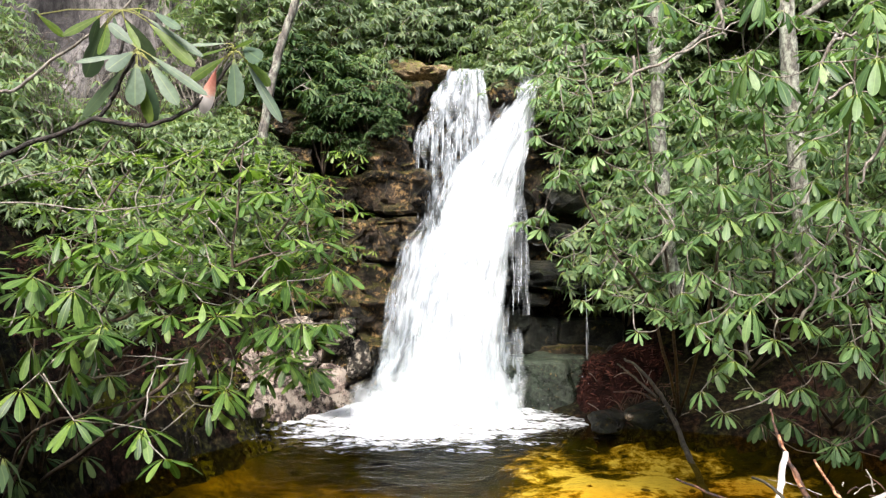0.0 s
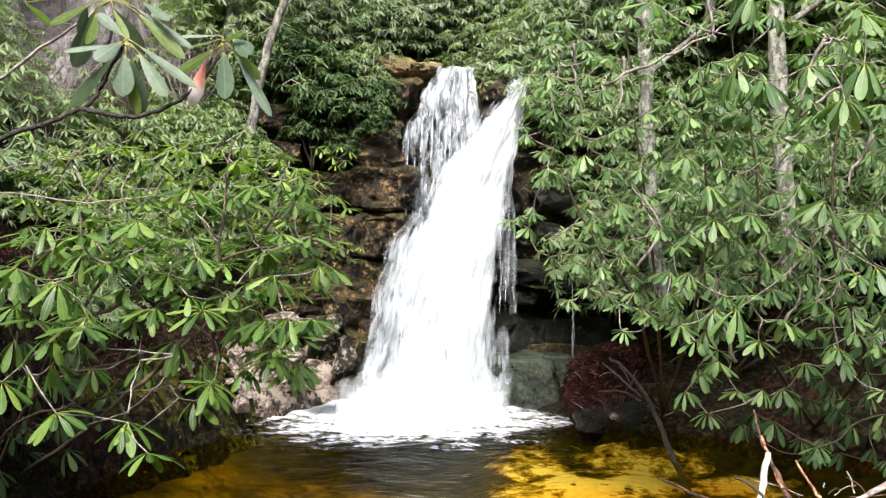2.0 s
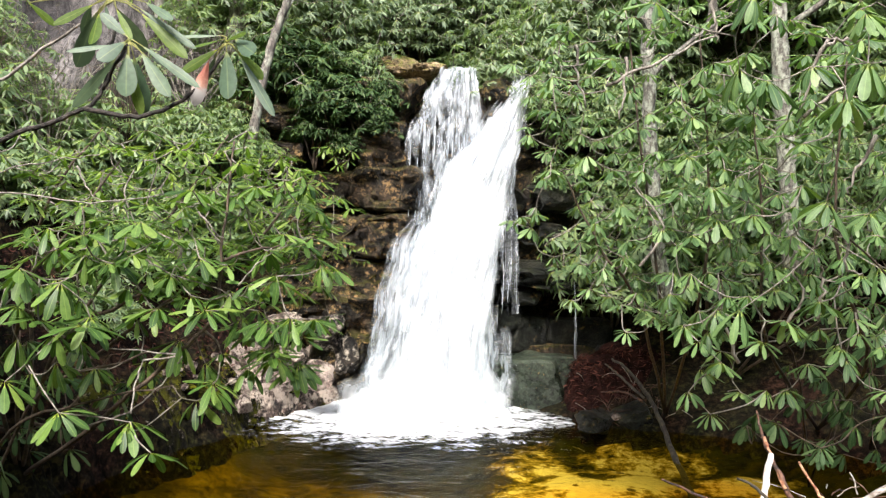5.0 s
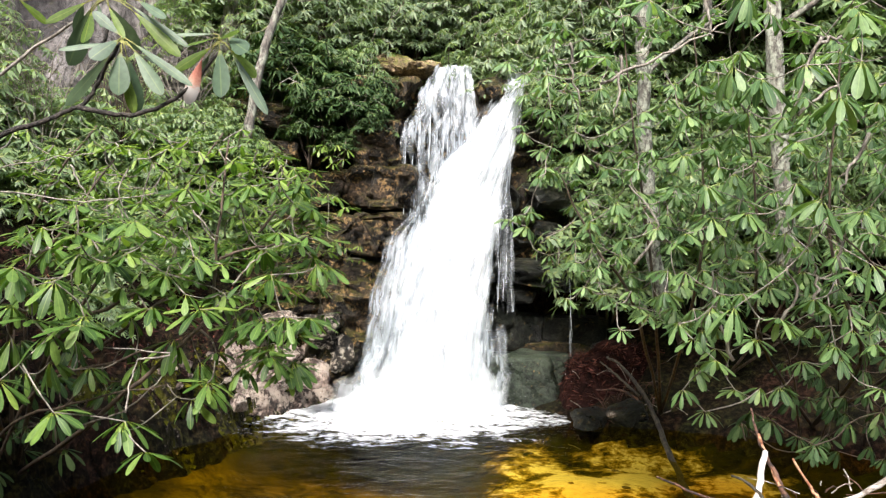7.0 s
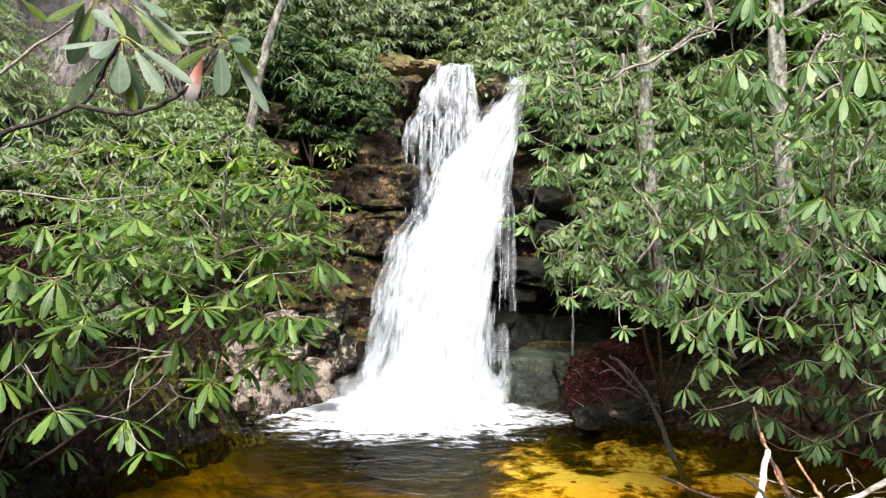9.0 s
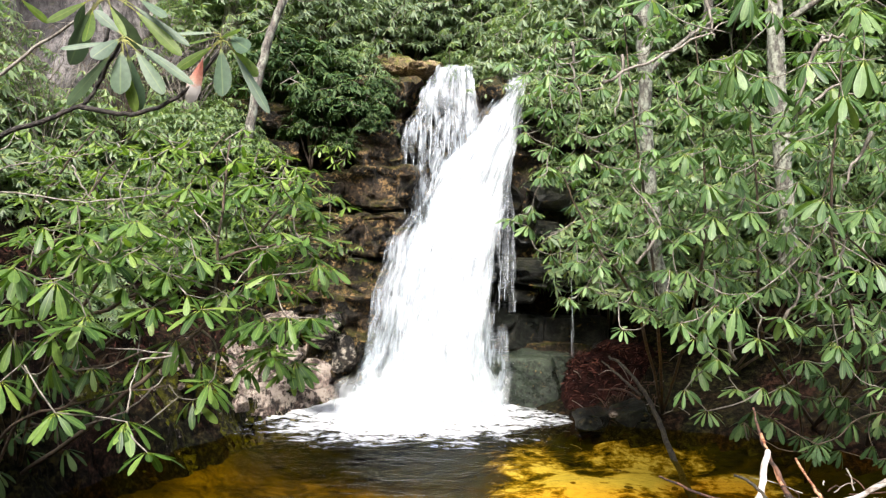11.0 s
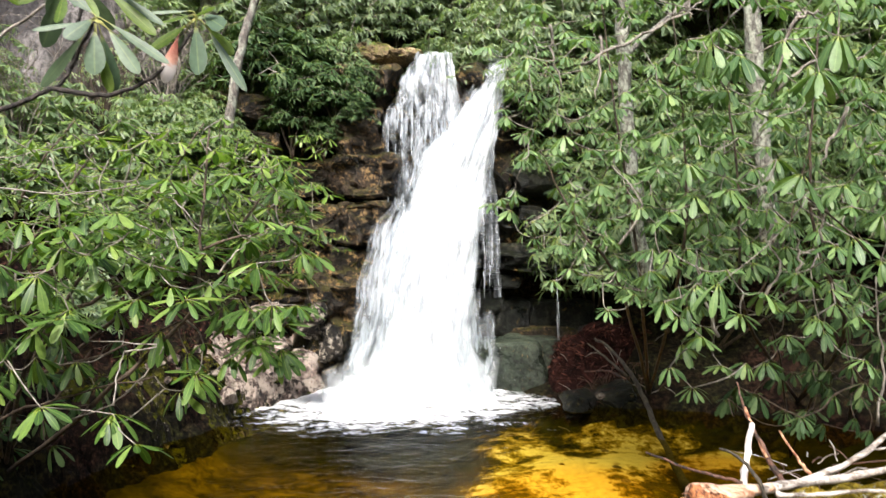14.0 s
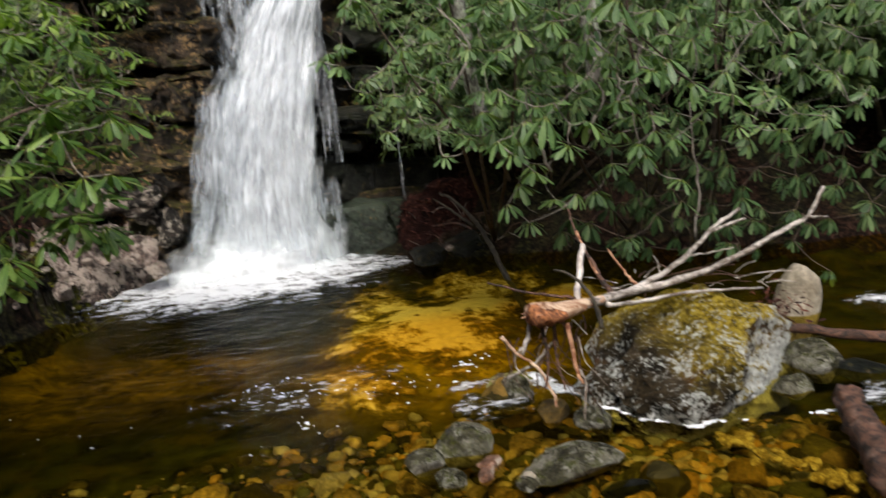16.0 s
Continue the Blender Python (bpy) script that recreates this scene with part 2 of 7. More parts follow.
M_BARSTONE = rock_mat("golden_bar_stone", (0.16, 0.1, 0.025), (0.36, 0.26, 0.1), (0.6, 0.5, 0.27), 4.0, (0.4, 0.7), None, 0.5, None, 0.6, 0.5, grainy=0.4)
M_COBBLE = rock_mat("stained_cobble", (0.03, 0.018, 0.004), (0.12, 0.075, 0.018), (0.34, 0.24, 0.08), 3.0, (0.3, 0.6))


def pebble_material():
    """River pebbles, each its own colour: dark brown, olive, orange, grey."""
    m, nt, n, l, b = material("mixed_pebbles")
    oi = n.new("ShaderNodeObjectInfo")
    ge = n.new("ShaderNodeNewGeometry")
    r = calc(nt, "FRACT", calc(nt, "ADD", oi.outputs["Random"], ge.outputs["Random Per Island"]))
    col = ramp(nt, r, [(0.0, (0.01, 0.008, 0.002)), (0.25, (0.045, 0.034, 0.007)), (0.45, (0.04, 0.042, 0.012)), (0.6, (0.14, 0.08, 0.014)), (0.72, (0.2, 0.18, 0.12)), (0.84, (0.2, 0.1, 0.014)), (1.0, (0.27, 0.2, 0.08))])
    vec = coords(nt)
    n1 = noise_tex(nt, vec, 5, 8, 0.7)
    l.new(mix(nt, 0.8, col, ramp(nt, n1, [(0.35, 0.3), (0.65, 1.8)]), "MULTIPLY"), b.inputs["Base Color"])
    b.inputs["Roughness"].default_value = 0.6
    b.inputs["Specular IOR Level"].default_value = 0.08
    bump(nt, n1, 0.6, 0.1, b)
    return m


M_PEBBLE = pebble_material()
M_GREYCLIFF = rock_mat("grey_rock_face", (0.045, 0.04, 0.04), (0.13, 0.118, 0.112), (0.25, 0.23, 0.22), 1.6, (0.6, 0.85), (0.1, 0.09, 0.04), 0.6, None, 0.6, 1.0, 0.45)
M_LEAF = leaf_mat("rhododendron_leaf", (0.03, 0.07, 0.012), (0.077, 0.15, 0.028), (0.172, 0.26, 0.058), (0.3, 0.42, 0.1), 0.46)
# grey in this leaf colour stands in for the sky's sheen
M_LEAF_GREY = leaf_mat("rhododendron_leaf_greyed_for_sheen", (0.048, 0.1, 0.032), (0.112, 0.192, 0.07), (0.21, 0.31, 0.125), (0.3, 0.38, 0.17), 0.46, 0.3)
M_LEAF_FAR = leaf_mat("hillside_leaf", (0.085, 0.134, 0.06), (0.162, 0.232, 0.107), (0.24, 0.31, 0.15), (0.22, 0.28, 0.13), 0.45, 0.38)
M_LEAF_SPRING = leaf_mat("pale_young_leaf", (0.046, 0.095, 0.013), (0.118, 0.192, 0.03), (0.225, 0.305, 0.064), (0.3, 0.42, 0.1), 0.48, 0.34)
M_LEAF_MID = leaf_mat("hanging_rhododendron_leaf", (0.042, 0.092, 0.027), (0.095, 0.172, 0.054), (0.18, 0.275, 0.097), (0.3, 0.4, 0.14), 0.48, 0.3)
# hillside leaf with haze put into its colour, for the high slope
M_LEAF_HILL = leaf_mat("hill_leaf_paled_for_haze", (0.1, 0.145, 0.085), (0.17, 0.23, 0.13), (0.26, 0.33, 0.19), (0.22, 0.28, 0.15), 0.5, 0.38)
# leaf copy with shade put into its colour, for shrubs in dim places
M_LEAF_SHADE = leaf_mat("leaf_darkened_for_shade", (0.02, 0.046, 0.015), (0.046, 0.087, 0.031), (0.095, 0.145, 0.056), (0.12, 0.18, 0.07), 0.55, 0.22, 0.15)
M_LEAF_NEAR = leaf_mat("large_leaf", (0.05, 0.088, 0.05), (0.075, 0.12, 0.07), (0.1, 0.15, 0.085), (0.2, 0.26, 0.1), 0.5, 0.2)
# near-leaf copies: lightened where lit through, darkened where undersides lie in shade
M_LEAF_LIT = leaf_mat("large_leaf_lightened_as_lit", (0.09, 0.15, 0.02), (0.13, 0.2, 0.03), (0.17, 0.25, 0.05), (0.3, 0.36, 0.08), 0.5, 0.5)
M_NEAR_SHADED = leaf_mat("large_leaf_darkened_for_shade", (0.014, 0.026, 0.012), (0.03, 0.052, 0.024), (0.055, 0.085, 0.042), (0.1, 0.13, 0.05), 0.5, 0.12)
M_STALK = bark_mat("green_stalk", (0.2, 0.2, 0.05), (0.36, 0.36, 0.12))
M_LITTER = leaf_mat("fallen_leaf", (0.012, 0.004, 0.004), (0.036, 0.011, 0.009), (0.12, 0.045, 0.033), (0.07, 0.03, 0.02), 0.7, 0.1, 0.1)
M_TWIG = bark_mat("grey_twig_bark", (0.1, 0.083, 0.068), (0.35, 0.31, 0.265))
M_STEM = bark_mat("dark_stem_bark", (0.03, 0.02, 0.014), (0.11, 0.075, 0.05))
M_BLACKBARK = bark_mat("dark_branch_bark", (0.01, 0.008, 0.006), (0.055, 0.042, 0.034), (0.16, 0.15, 0.13), 0.62, 20.0, (1, 1, 1))
M_TRUNK = bark_mat("lichen_trunk_bark", (0.045, 0.038, 0.032), (0.17, 0.15, 0.125), (0.38, 0.4, 0.32), 0.55, 9.0)
M_LICHEN = bark_mat("pale_lichen_bark", (0.04, 0.036, 0.03), (0.16, 0.145, 0.12), (0.44, 0.46, 0.37), 0.5, 16.0)
M_WETWOOD = bark_mat("wet_black_wood", (0.01, 0.008, 0.005), (0.06, 0.047, 0.028))
M_DEADWOOD = bark_mat("weathered_wood", (0.12, 0.095, 0.075), (0.6, 0.54, 0.48), (0.14, 0.09, 0.06), 0.56, 6.0, (0.3, 1, 1))
M_BONE = bark_mat("bleached_wood", (0.4, 0.33, 0.28), (0.72, 0.66, 0.6), (0.3, 0.2, 0.14), 0.62, 6.0, (1, 1, 0.3))
M_HEART = bark_mat("dark_heartwood", (0.05, 0.012, 0.004), (0.45, 0.17, 0.06), None, 0.5, 9.0, (1, 1, 1))
M_PEELED = bark_mat("peeled_wood", (0.24, 0.1, 0.045), (0.62, 0.46, 0.32), (0.4, 0.15, 0.05), 0.62, 5.0, (0.25, 1, 1))
M_RAWWOOD = bark_mat("broken_raw_wood", (0.13, 0.035, 0.012), (0.5, 0.27, 0.15), None, 0.5, 6.0, (0.2, 1, 1))
M_ROTLOG = bark_mat("rotten_red_log", (0.008, 0.004, 0.002), (0.11, 0.048, 0.026), (0.2, 0.12, 0.085), 0.6, 9.0, (0.6, 0.4, 1))


def ground_material():
    m, nt, n, l, b = material("forest_floor")
    vec = coords(nt)
    n1 = noise_tex(nt, vec, 1.2, 6)
    n2 = noise_tex(nt, vec, 14, 8, 0.7)
    # soil tones taken near black to hold the shade under the shrubs
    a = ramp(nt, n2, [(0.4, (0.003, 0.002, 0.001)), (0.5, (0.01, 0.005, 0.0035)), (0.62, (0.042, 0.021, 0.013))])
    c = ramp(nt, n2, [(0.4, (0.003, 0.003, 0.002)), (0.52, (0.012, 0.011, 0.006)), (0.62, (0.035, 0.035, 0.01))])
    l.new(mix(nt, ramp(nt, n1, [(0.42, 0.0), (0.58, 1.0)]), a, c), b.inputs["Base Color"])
    b.inputs["Roughness"].default_value = 0.9
    b.inputs["Specular IOR Level"].default_value = 0.08
    bump(nt, n2, 0.8, 0.05, b)
    return m


def bed_material(name, stops, scale):
    m, nt, n, l, b = material(name)
    vec = coords(nt)
    n1 = noise_tex(nt, vec, scale, 8, 0.62, 0.8)
    n2 = noise_tex(nt, vec, scale * 14, 6, 0.7)
    col = ramp(nt, n1, stops)
    l.new(mix(nt, 0.5, col, ramp(nt, n2, [(0.38, 0.2), (0.62, 1.7)]), "MULTIPLY"), b.inputs["Base Color"])
    b.inputs["Roughness"].default_value = 0.9
    b.inputs["Specular IOR Level"].default_value = 0.06
    bump(nt, n2, 0.6, 0.05, b)
    return m


M_GROUND = ground_material()
M_MOUND = bed_material("wet_leaf_mould", [(0.36, (0.004, 0.002, 0.0015)), (0.5, (0.015, 0.006, 0.005)), (0.66, (0.035, 0.013, 0.01))], 6.0)
M_SLOPE = bed_material("leaf_strewn_slope", [(0.35, (0.015, 0.011, 0.008)), (0.46, (0.06, 0.043, 0.03)), (0.54, (0.05, 0.055, 0.02)), (0.66, (0.15, 0.11, 0.075))], 4.0)


def dead_leaf_material():
    """A withered leaf: rust at the stalk, bleached towards the tip."""
    m, nt, n, l, b = material("withered_leaf")
    s = n.new("ShaderNodeSeparateXYZ")
    l.new(n.new("ShaderNodeUVMap").outputs[0], s.inputs[0])
    k = calc(nt, "ADD", s.outputs[1], calc(nt, "MULTIPLY", calc(nt, "SUBTRACT", noise_tex(nt, coords(nt), 12, 6), 0.5), 0.5))
    l.new(ramp(nt, k, [(0.3, (0.3, 0.09, 0.06)), (0.55, (0.48, 0.25, 0.18)), (0.68, (0.46, 0.42, 0.4))]), b.inputs["Base Color"])
    b.inputs["Roughness"].default_value = 0.6
    return m


M_LEAF_DEAD = dead_leaf_material()


def stream_bed_material():
    """Silt darkened to stand for the water's depth, amber gravel and golden sand, by the share of sand on the bed."""
    m, nt, n, l, b = material("stream_bed")
    vec = coords(nt)
    at = n.new("ShaderNodeAttribute")
    at.attribute_name = "sand"
    tint = n.new("ShaderNodeAttribute")
    tint.attribute_name = "amber"
    n1 = noise_tex(nt, vec, 1.2, 8, 0.6, 0.15)
    n2 = noise_tex(nt, vec, 9, 8, 0.7)
    soft = calc(nt, "MULTIPLY", tint.outputs["Fac"], ramp(nt, n1, [(0.35, 0.35), (0.62, 1.0)]))
    # near-black silt colour replaces the light that deep water would swallow
    silt = mix(nt, soft, (0.012, 0.0125, 0.0015), (0.2, 0.122, 0.006))
    silt = mix(nt, 1.0, silt, ramp(nt, noise_tex(nt, vec, 2.6, 6, 0.65, 0.6), [(0.36, 0.3), (0.66, 2.2)]), "MULTIPLY")
    silt = mix(nt, ramp(nt, noise_tex(nt, vec, 3.2, 8, 0.7, 0.5), [(0.48, 0.0), (0.62, 0.8)]), silt, (0.036, 0.027, 0.002))
    k = calc(nt, "ADD", at.outputs["Fac"], calc(nt, "MULTIPLY", calc(nt, "SUBTRACT", n1, 0.5), 2.0))
    k = calc(nt, "ADD", k, calc(nt, "MULTIPLY", calc(nt, "SUBTRACT", noise_tex(nt, vec, 3.4, 10, 0.7, 0.3), 0.5), 3.0))
    k = calc(nt, "ADD", k, calc(nt, "MULTIPLY", calc(nt, "SUBTRACT", n2, 0.5), 0.9))
    gold = ramp(nt, k, [(0.3, (0.034, 0.026, 0.003)), (0.5, (0.085, 0.063, 0.009)), (0.66, (0.2, 0.145, 0.028)), (0.8, (0.32, 0.25, 0.09)), (0.93, (0.52, 0.45, 0.28))])
    gold = mix(nt, ramp(nt, tint.outputs["Fac"], [(0.2, 0.0), (0.7, 1.0)]), gold, (1.15, 0.87, 0.48), "MULTIPLY")
    col = mix(nt, ramp(nt, k, [(0.27, 0.0), (0.45, 1.0)]), silt, gold)
    l.new(mix(nt, 0.6, col, ramp(nt, n2, [(0.3, 0.55), (0.7, 1.35)]), "MULTIPLY"), b.inputs["Base Color"])
    b.inputs["Roughness"].default_value = 0.9
    b.inputs["Specular IOR Level"].default_value = 0.03
    bump(nt, n2, 0.5, 0.03, b)
    return m


M_BED = stream_bed_material()


def water_material():
    m, nt, n, l, b = material("amber_stream_water")
    n.remove(b)
    vec = coords(nt, (0.55, 1.0, 1.0))
    h = calc(nt, "ADD", noise_tex(nt, vec, 2.6, 4, 0.5, 1.2), calc(nt, "MULTIPLY", noise_tex(nt, vec, 11, 4, 0.5, 0.6), 0.28))
    bp = n.new("ShaderNodeBump")
    bp.inputs["Strength"].default_value, bp.inputs["Distance"].default_value = 0.4, 0.08
    l.new(h, bp.inputs["Height"])
    tr, gl, fr, mx = n.new("ShaderNodeBsdfTransparent"), n.new("ShaderNodeBsdfGlossy"), n.new("ShaderNodeFresnel"), n.new("ShaderNodeMixShader")
    tr.inputs[0].default_value = (0.83, 0.74, 0.3, 1)
    gl.inputs["Roughness"].default_value = 0.05
    fr.inputs[0].default_value = 1.055
    l.new(bp.outputs[0], gl.inputs["Normal"])
    l.new(bp.outputs[0], fr.inputs["Normal"])
    l.new(fr.outputs[0], mx.inputs[0])
    l.new(tr.outputs[0], mx.inputs[1])
    l.new(gl.outputs[0], mx.inputs[2])
    l.new(mx.outputs[0], n["Material Output"].inputs["Surface"])
    return m


def fall_material(name, lo, hi, xs=9.0, zs=0.9, tint=(0.91, 0.93, 0.95), fine=0.35, depth=0.5, detail=3.0, relief=0.18, flow=False, streak=1.8):
    """Aerated falling water: white threads with gaps between them; the gaps come from streaky noise and from the sheet's thin rims."""
    m, nt, n, l, b = material(name)
    kind = "UV" if flow else "Object"
    n1 = noise_tex(nt, coords(nt, (xs, xs * depth if not flow else zs, zs), kind), 1.0, detail, 0.55, 0.08 if flow else 0.35)
    n2 = noise_tex(nt, coords(nt, (xs * 3.5, xs * depth * 4 if not flow else zs * 2.2, zs * 3), kind), 1.0, 4, 0.6)
    d = calc(nt, "ADD", calc(nt, "MULTIPLY", calc(nt, "SUBTRACT", n1, 0.5), streak), calc(nt, "MULTIPLY", calc(nt, "SUBTRACT", n2, 0.5), fine))
    at = n.new("ShaderNodeAttribute")
    at.attribute_name = "body"
    d = calc(nt, "ADD", d, at.outputs["Fac"])
    a = ramp(nt, d, [(lo, 0.0), (hi, 1.0)])
    l.new(ramp(nt, calc(nt, "ADD", n1, calc(nt, "MULTIPLY", calc(nt, "SUBTRACT", n2, 0.5), 0.6)), [(0.34, tuple(0.74 * c for c in tint)), (0.5, tint)]), b.inputs["Base Color"])
    b.inputs["Roughness"].default_value = 0.35
    bump(nt, d, relief, 0.08, b)
    tl = n.new("ShaderNodeBsdfTranslucent")
    tl.inputs[0].default_value = (*tint, 1)
    m1 = n.new("ShaderNodeMixShader")
    m1.inputs[0].default_value = 0.22
    l.new(b.outputs[0], m1.inputs[1])
    l.new(tl.outputs[0], m1.inputs[2])
    tr, mx = n.new("ShaderNodeBsdfTransparent"), n.new("ShaderNodeMixShader")
    tr.inputs[0].default_value = (0.97, 0.98, 0.98, 1)
    l.new(a, mx.inputs[0])
    l.new(tr.outputs[0], mx.inputs[1])
    l.new(m1.outputs[0], mx.inputs[2])
    l.new(mx.outputs[0], n["Material Output"].inputs["Surface"])
    return m


M_WATER = water_material()
M_FALL = fall_material("white_falling_water", -0.05, 0.95, 6.0, 1.7, (0.93, 0.95, 0.98), 0.5, flow=True, relief=0.09, detail=5.0, streak=1.35)
M_VEIL = fall_material("thin_water_veil", -0.08, 1.3, 9.0, 2.0, (0.61, 0.645, 0.69), 0.8, flow=True, relief=0.15, streak=2.0, detail=5.0)
M_FOAM = fall_material("churned_foam", 0.35, 0.85, 3.4, 3.0, fine=1.5, depth=1.9, detail=6.0, relief=0.5)
M_SPILL = fall_material("thin_side_spill", -0.25, 1.5, 7.0, 1.4, (0.56, 0.59, 0.63), 0.6, flow=True, relief=0.15, streak=1.5, detail=5.0)
M_MIST = fall_material("fine_spray", 0.1, 1.7, 2.0, 1.2, fine=0.2)
M_STRAND = fall_material("water_strand", 0.15, 1.6, 9.0, 5.0, (0.62, 0.65, 0.69))
M_BUBBLE = fall_material("foam_bubble", -0.5, 0.0, 9.0, 2.0)

# ---- the lie of the land ----
LEFT_SHORE = [(0, -6.0), (3, -5.2), (5, -4.6), (7, -3.9), (8.15, -3.5), (9.26, -3.05), (10.7, -2.5), (11.4, -2.0), (12.0, -1.55), (12.4, -1.4), (14, -1.4)]
BACK_SHORE = [(-2.2, 12.2), (1.3, 12.1), (1.8, 11.3), (2.5, 10.7), (4, 10.3), (5.5, 9.2), (7, 8.6), (14, 8.0)]
NEAR_SHORE = [(-8, 1.5), (0, 2.6), (3, 2.2), (8, 1.0)]


def in_blob(x, y, blobs):
    """Largest closeness to any of the blobs (cx, cy, rx, ry, turn)."""
    best = -9.0
    for cx, cy, rx, ry, a in blobs:
        dx, dy = x - cx, y - cy
        u, w = dx * math.cos(a) + dy * math.sin(a), -dx * math.sin(a) + dy * math.cos(a)
        best = max(best, 1 - math.hypot(u / rx, w / ry))
    return best


SAND = [(1.75, 8.5, 1.1, 1.3, -0.3), (2.3, 9.4, 1.0, 0.7, 0.0), (1.15, 10.2, 0.4, 0.8, 0.3), (0.75, 7.2, 0.5, 0.7, 0.3), (3.6, 9.2, 0.9, 0.6, 0.2), (1.45, 10.3, 0.55, 0.8, 0.0), (2.5, 10.3, 0.6, 0.35, 0.0), (3.1, 10.0, 0.6, 0.3, 0.0)]
CREAM = [(1.75, 9.2, 0.35, 0.9, 0.3), (2.5, 9.7, 0.5, 0.25, 0.0), (2.6, 9.3, 0.9, 0.5, 0.1), (1.9, 8.0, 0.5, 0.35, 0.0), (3.7, 9.3, 0.6, 0.3, 0.2)]
HOLES = [(1.22, 7.35, 0.22, 0.32, 0.4), (2.20, 9.66, 0.35, 0.16, 0.1)]
AMBER = [(-1.6, 8.7, 1.5, 1.2, 0.0), (2.4, 3.5, 2.3, 1.0, -0.1), (1.75, 7.6, 1.5, 1.5, 0.0), (3.4, 8.9, 0.7, 0.6, 0.0)]


def land(x, y):
    dl = table(LEFT_SHORE, y) - x
    db = y - table(BACK_SHORE, x)
    dn = table(NEAR_SHORE, x) - y
    if y > 12.4:
        dl = max(dl, -0.2)
    n = fbm((x * 0.7, y * 0.7, 3.1)) * 0.16 + fbm((x * 2.6, y * 2.6, 7.7)) * 0.05
    if max(dl, db, dn) < 0:
        d = -max(dl, db, dn)
        shallow = smooth01((x - 0.2) / 1.5) * smooth01((6.2 - y) / 1.6)
        deep = 0.2 * math.exp(-((x + 0.9) / 1.5) ** 2 - ((y - 9.9) / 1.6) ** 2)
        z = -min(0.42 + deep, 0.1 + 0.5 * d)
        bar = smooth01(0.5 + 0.7 * in_blob(x, y, SAND))
        return lerp(lerp(z, -0.16, 0.8 * shallow), -0.3, 0.7 * bar) + n * 0.35
    zl = 1.05 * min(dl, 2.2) + 0.5 * max(0, dl - 2.2) if dl > 0 else -1
    wide = smooth01((x + 5) / 1.2) * lerp(1, 0.45, smooth01((x - 5) / 3))
    hollow = smooth01((x - 0.8) / 0.4) * smooth01((3.6 - x) / 0.8)          # floor of the undercut
    zb = lerp(0.75, 0.3, hollow) * db + wide * 3.5 * smooth01((y - 12.75) / 0.7) + 0.35 * max(0, y - 13.6) if db > 0 else -1
    zn = 0.45 * min(dn, 2.2) + 0.12 * max(0, dn - 2.2) if dn > 0 else -1
    z = max(zl, zb, zn) + 0.03
    z += 0.45 * max(0, abs(x) - 11) + 0.4 * max(0, -y - 5)
    return z + n * min(1.0, 0.4 + z)


def spaced(a, b, fine_a, fine_b, step, coarse):
    out = list(np.arange(fine_a, fine_b + 1e-6, step))
    k, s = fine_a, step
    while k > a:
        s = min(coarse, s * 1.35)
        k -= s
        out.insert(0, k)
    k, s = fine_b, step
    while k < b:
        s = min(coarse, s * 1.35)
        k += s
        out.append(k)
    return out


def grid_mesh(name, xs, ys, height, mats, pick=None):
    verts = [(x, y, height(x, y)) for y in ys for x in xs]
    w = len(xs)
    faces = [(j * w + i, j * w + i + 1, (j + 1) * w + i + 1, (j + 1) * w + i) for j in range(len(ys) - 1) for i in range(w - 1)]
    me = bpy.data.meshes.new(name)
    me.from_pydata(verts, [], faces)
    for m in mats:
        me.materials.append(m)
    if pick:
        me.polygons.foreach_set("material_index", [pick(max(verts[k][2] for k in f)) for f in faces])
    me.shade_smooth()
    return me


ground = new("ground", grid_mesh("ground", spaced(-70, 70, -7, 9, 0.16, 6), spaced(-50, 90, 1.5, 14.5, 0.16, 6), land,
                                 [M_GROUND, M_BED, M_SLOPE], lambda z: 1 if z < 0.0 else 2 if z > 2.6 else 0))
tagged(ground, "steep forest floor of soil darkened for shade, silt stream bed darkened for depth", "ground", kind="structure")

water = new("water", grid_mesh("water", spaced(-9, 26, -5, 8, 0.25, 3), spaced(-1, 14, 2, 13, 0.25, 3),
                               lambda x, y: 0.012 * fbm((x * 1.3, y * 2.2, 0.5)) + 0.02 * math.exp(-((x + 0.2) / 1.6) ** 2 - ((y - 10.6) / 1.1) ** 2) * fbm((x * 4, y * 5, 2)),
                               [M_WATER]))
tagged(water, "clear tannin-amber plunge pool water with small ripples", "water", kind="structure")


def sand_share(x, y):
    near = 0.54 * smooth01(0.5 + 0.6 * in_blob(x, y, [(2.4, 3.5, 2.3, 0.9, -0.1)]))
    dark = smooth01(0.5 + in_blob(x, y, HOLES))
    calm = 1 - smooth01(0.9 + in_blob(x, y, SAND + [(2.7, 3.4, 2.4, 1.0, 0.0)]))
    return -0.9 * dark - 0.45 * calm + max(0.0, near, 0.7 * smooth01(0.5 + 0.75 * in_blob(x, y, SAND))) + 0.5 * smooth01(0.4 + 0.9 * in_blob(x, y, CREAM))


a = ground.data.attributes.new("sand", "FLOAT", "POINT")
a.data.foreach_set("value", [sand_share(v.co.x, v.co.y) if v.co.z < 0.1 else 0.0 for v in ground.data.vertices])
a = ground.data.attributes.new("amber", "FLOAT", "POINT")
a.data.foreach_set("value", [smooth01(0.4 + 0.9 * in_blob(v.co.x, v.co.y, AMBER)) if v.co.z < 0.1 else 0.0 for v in ground.data.vertices])


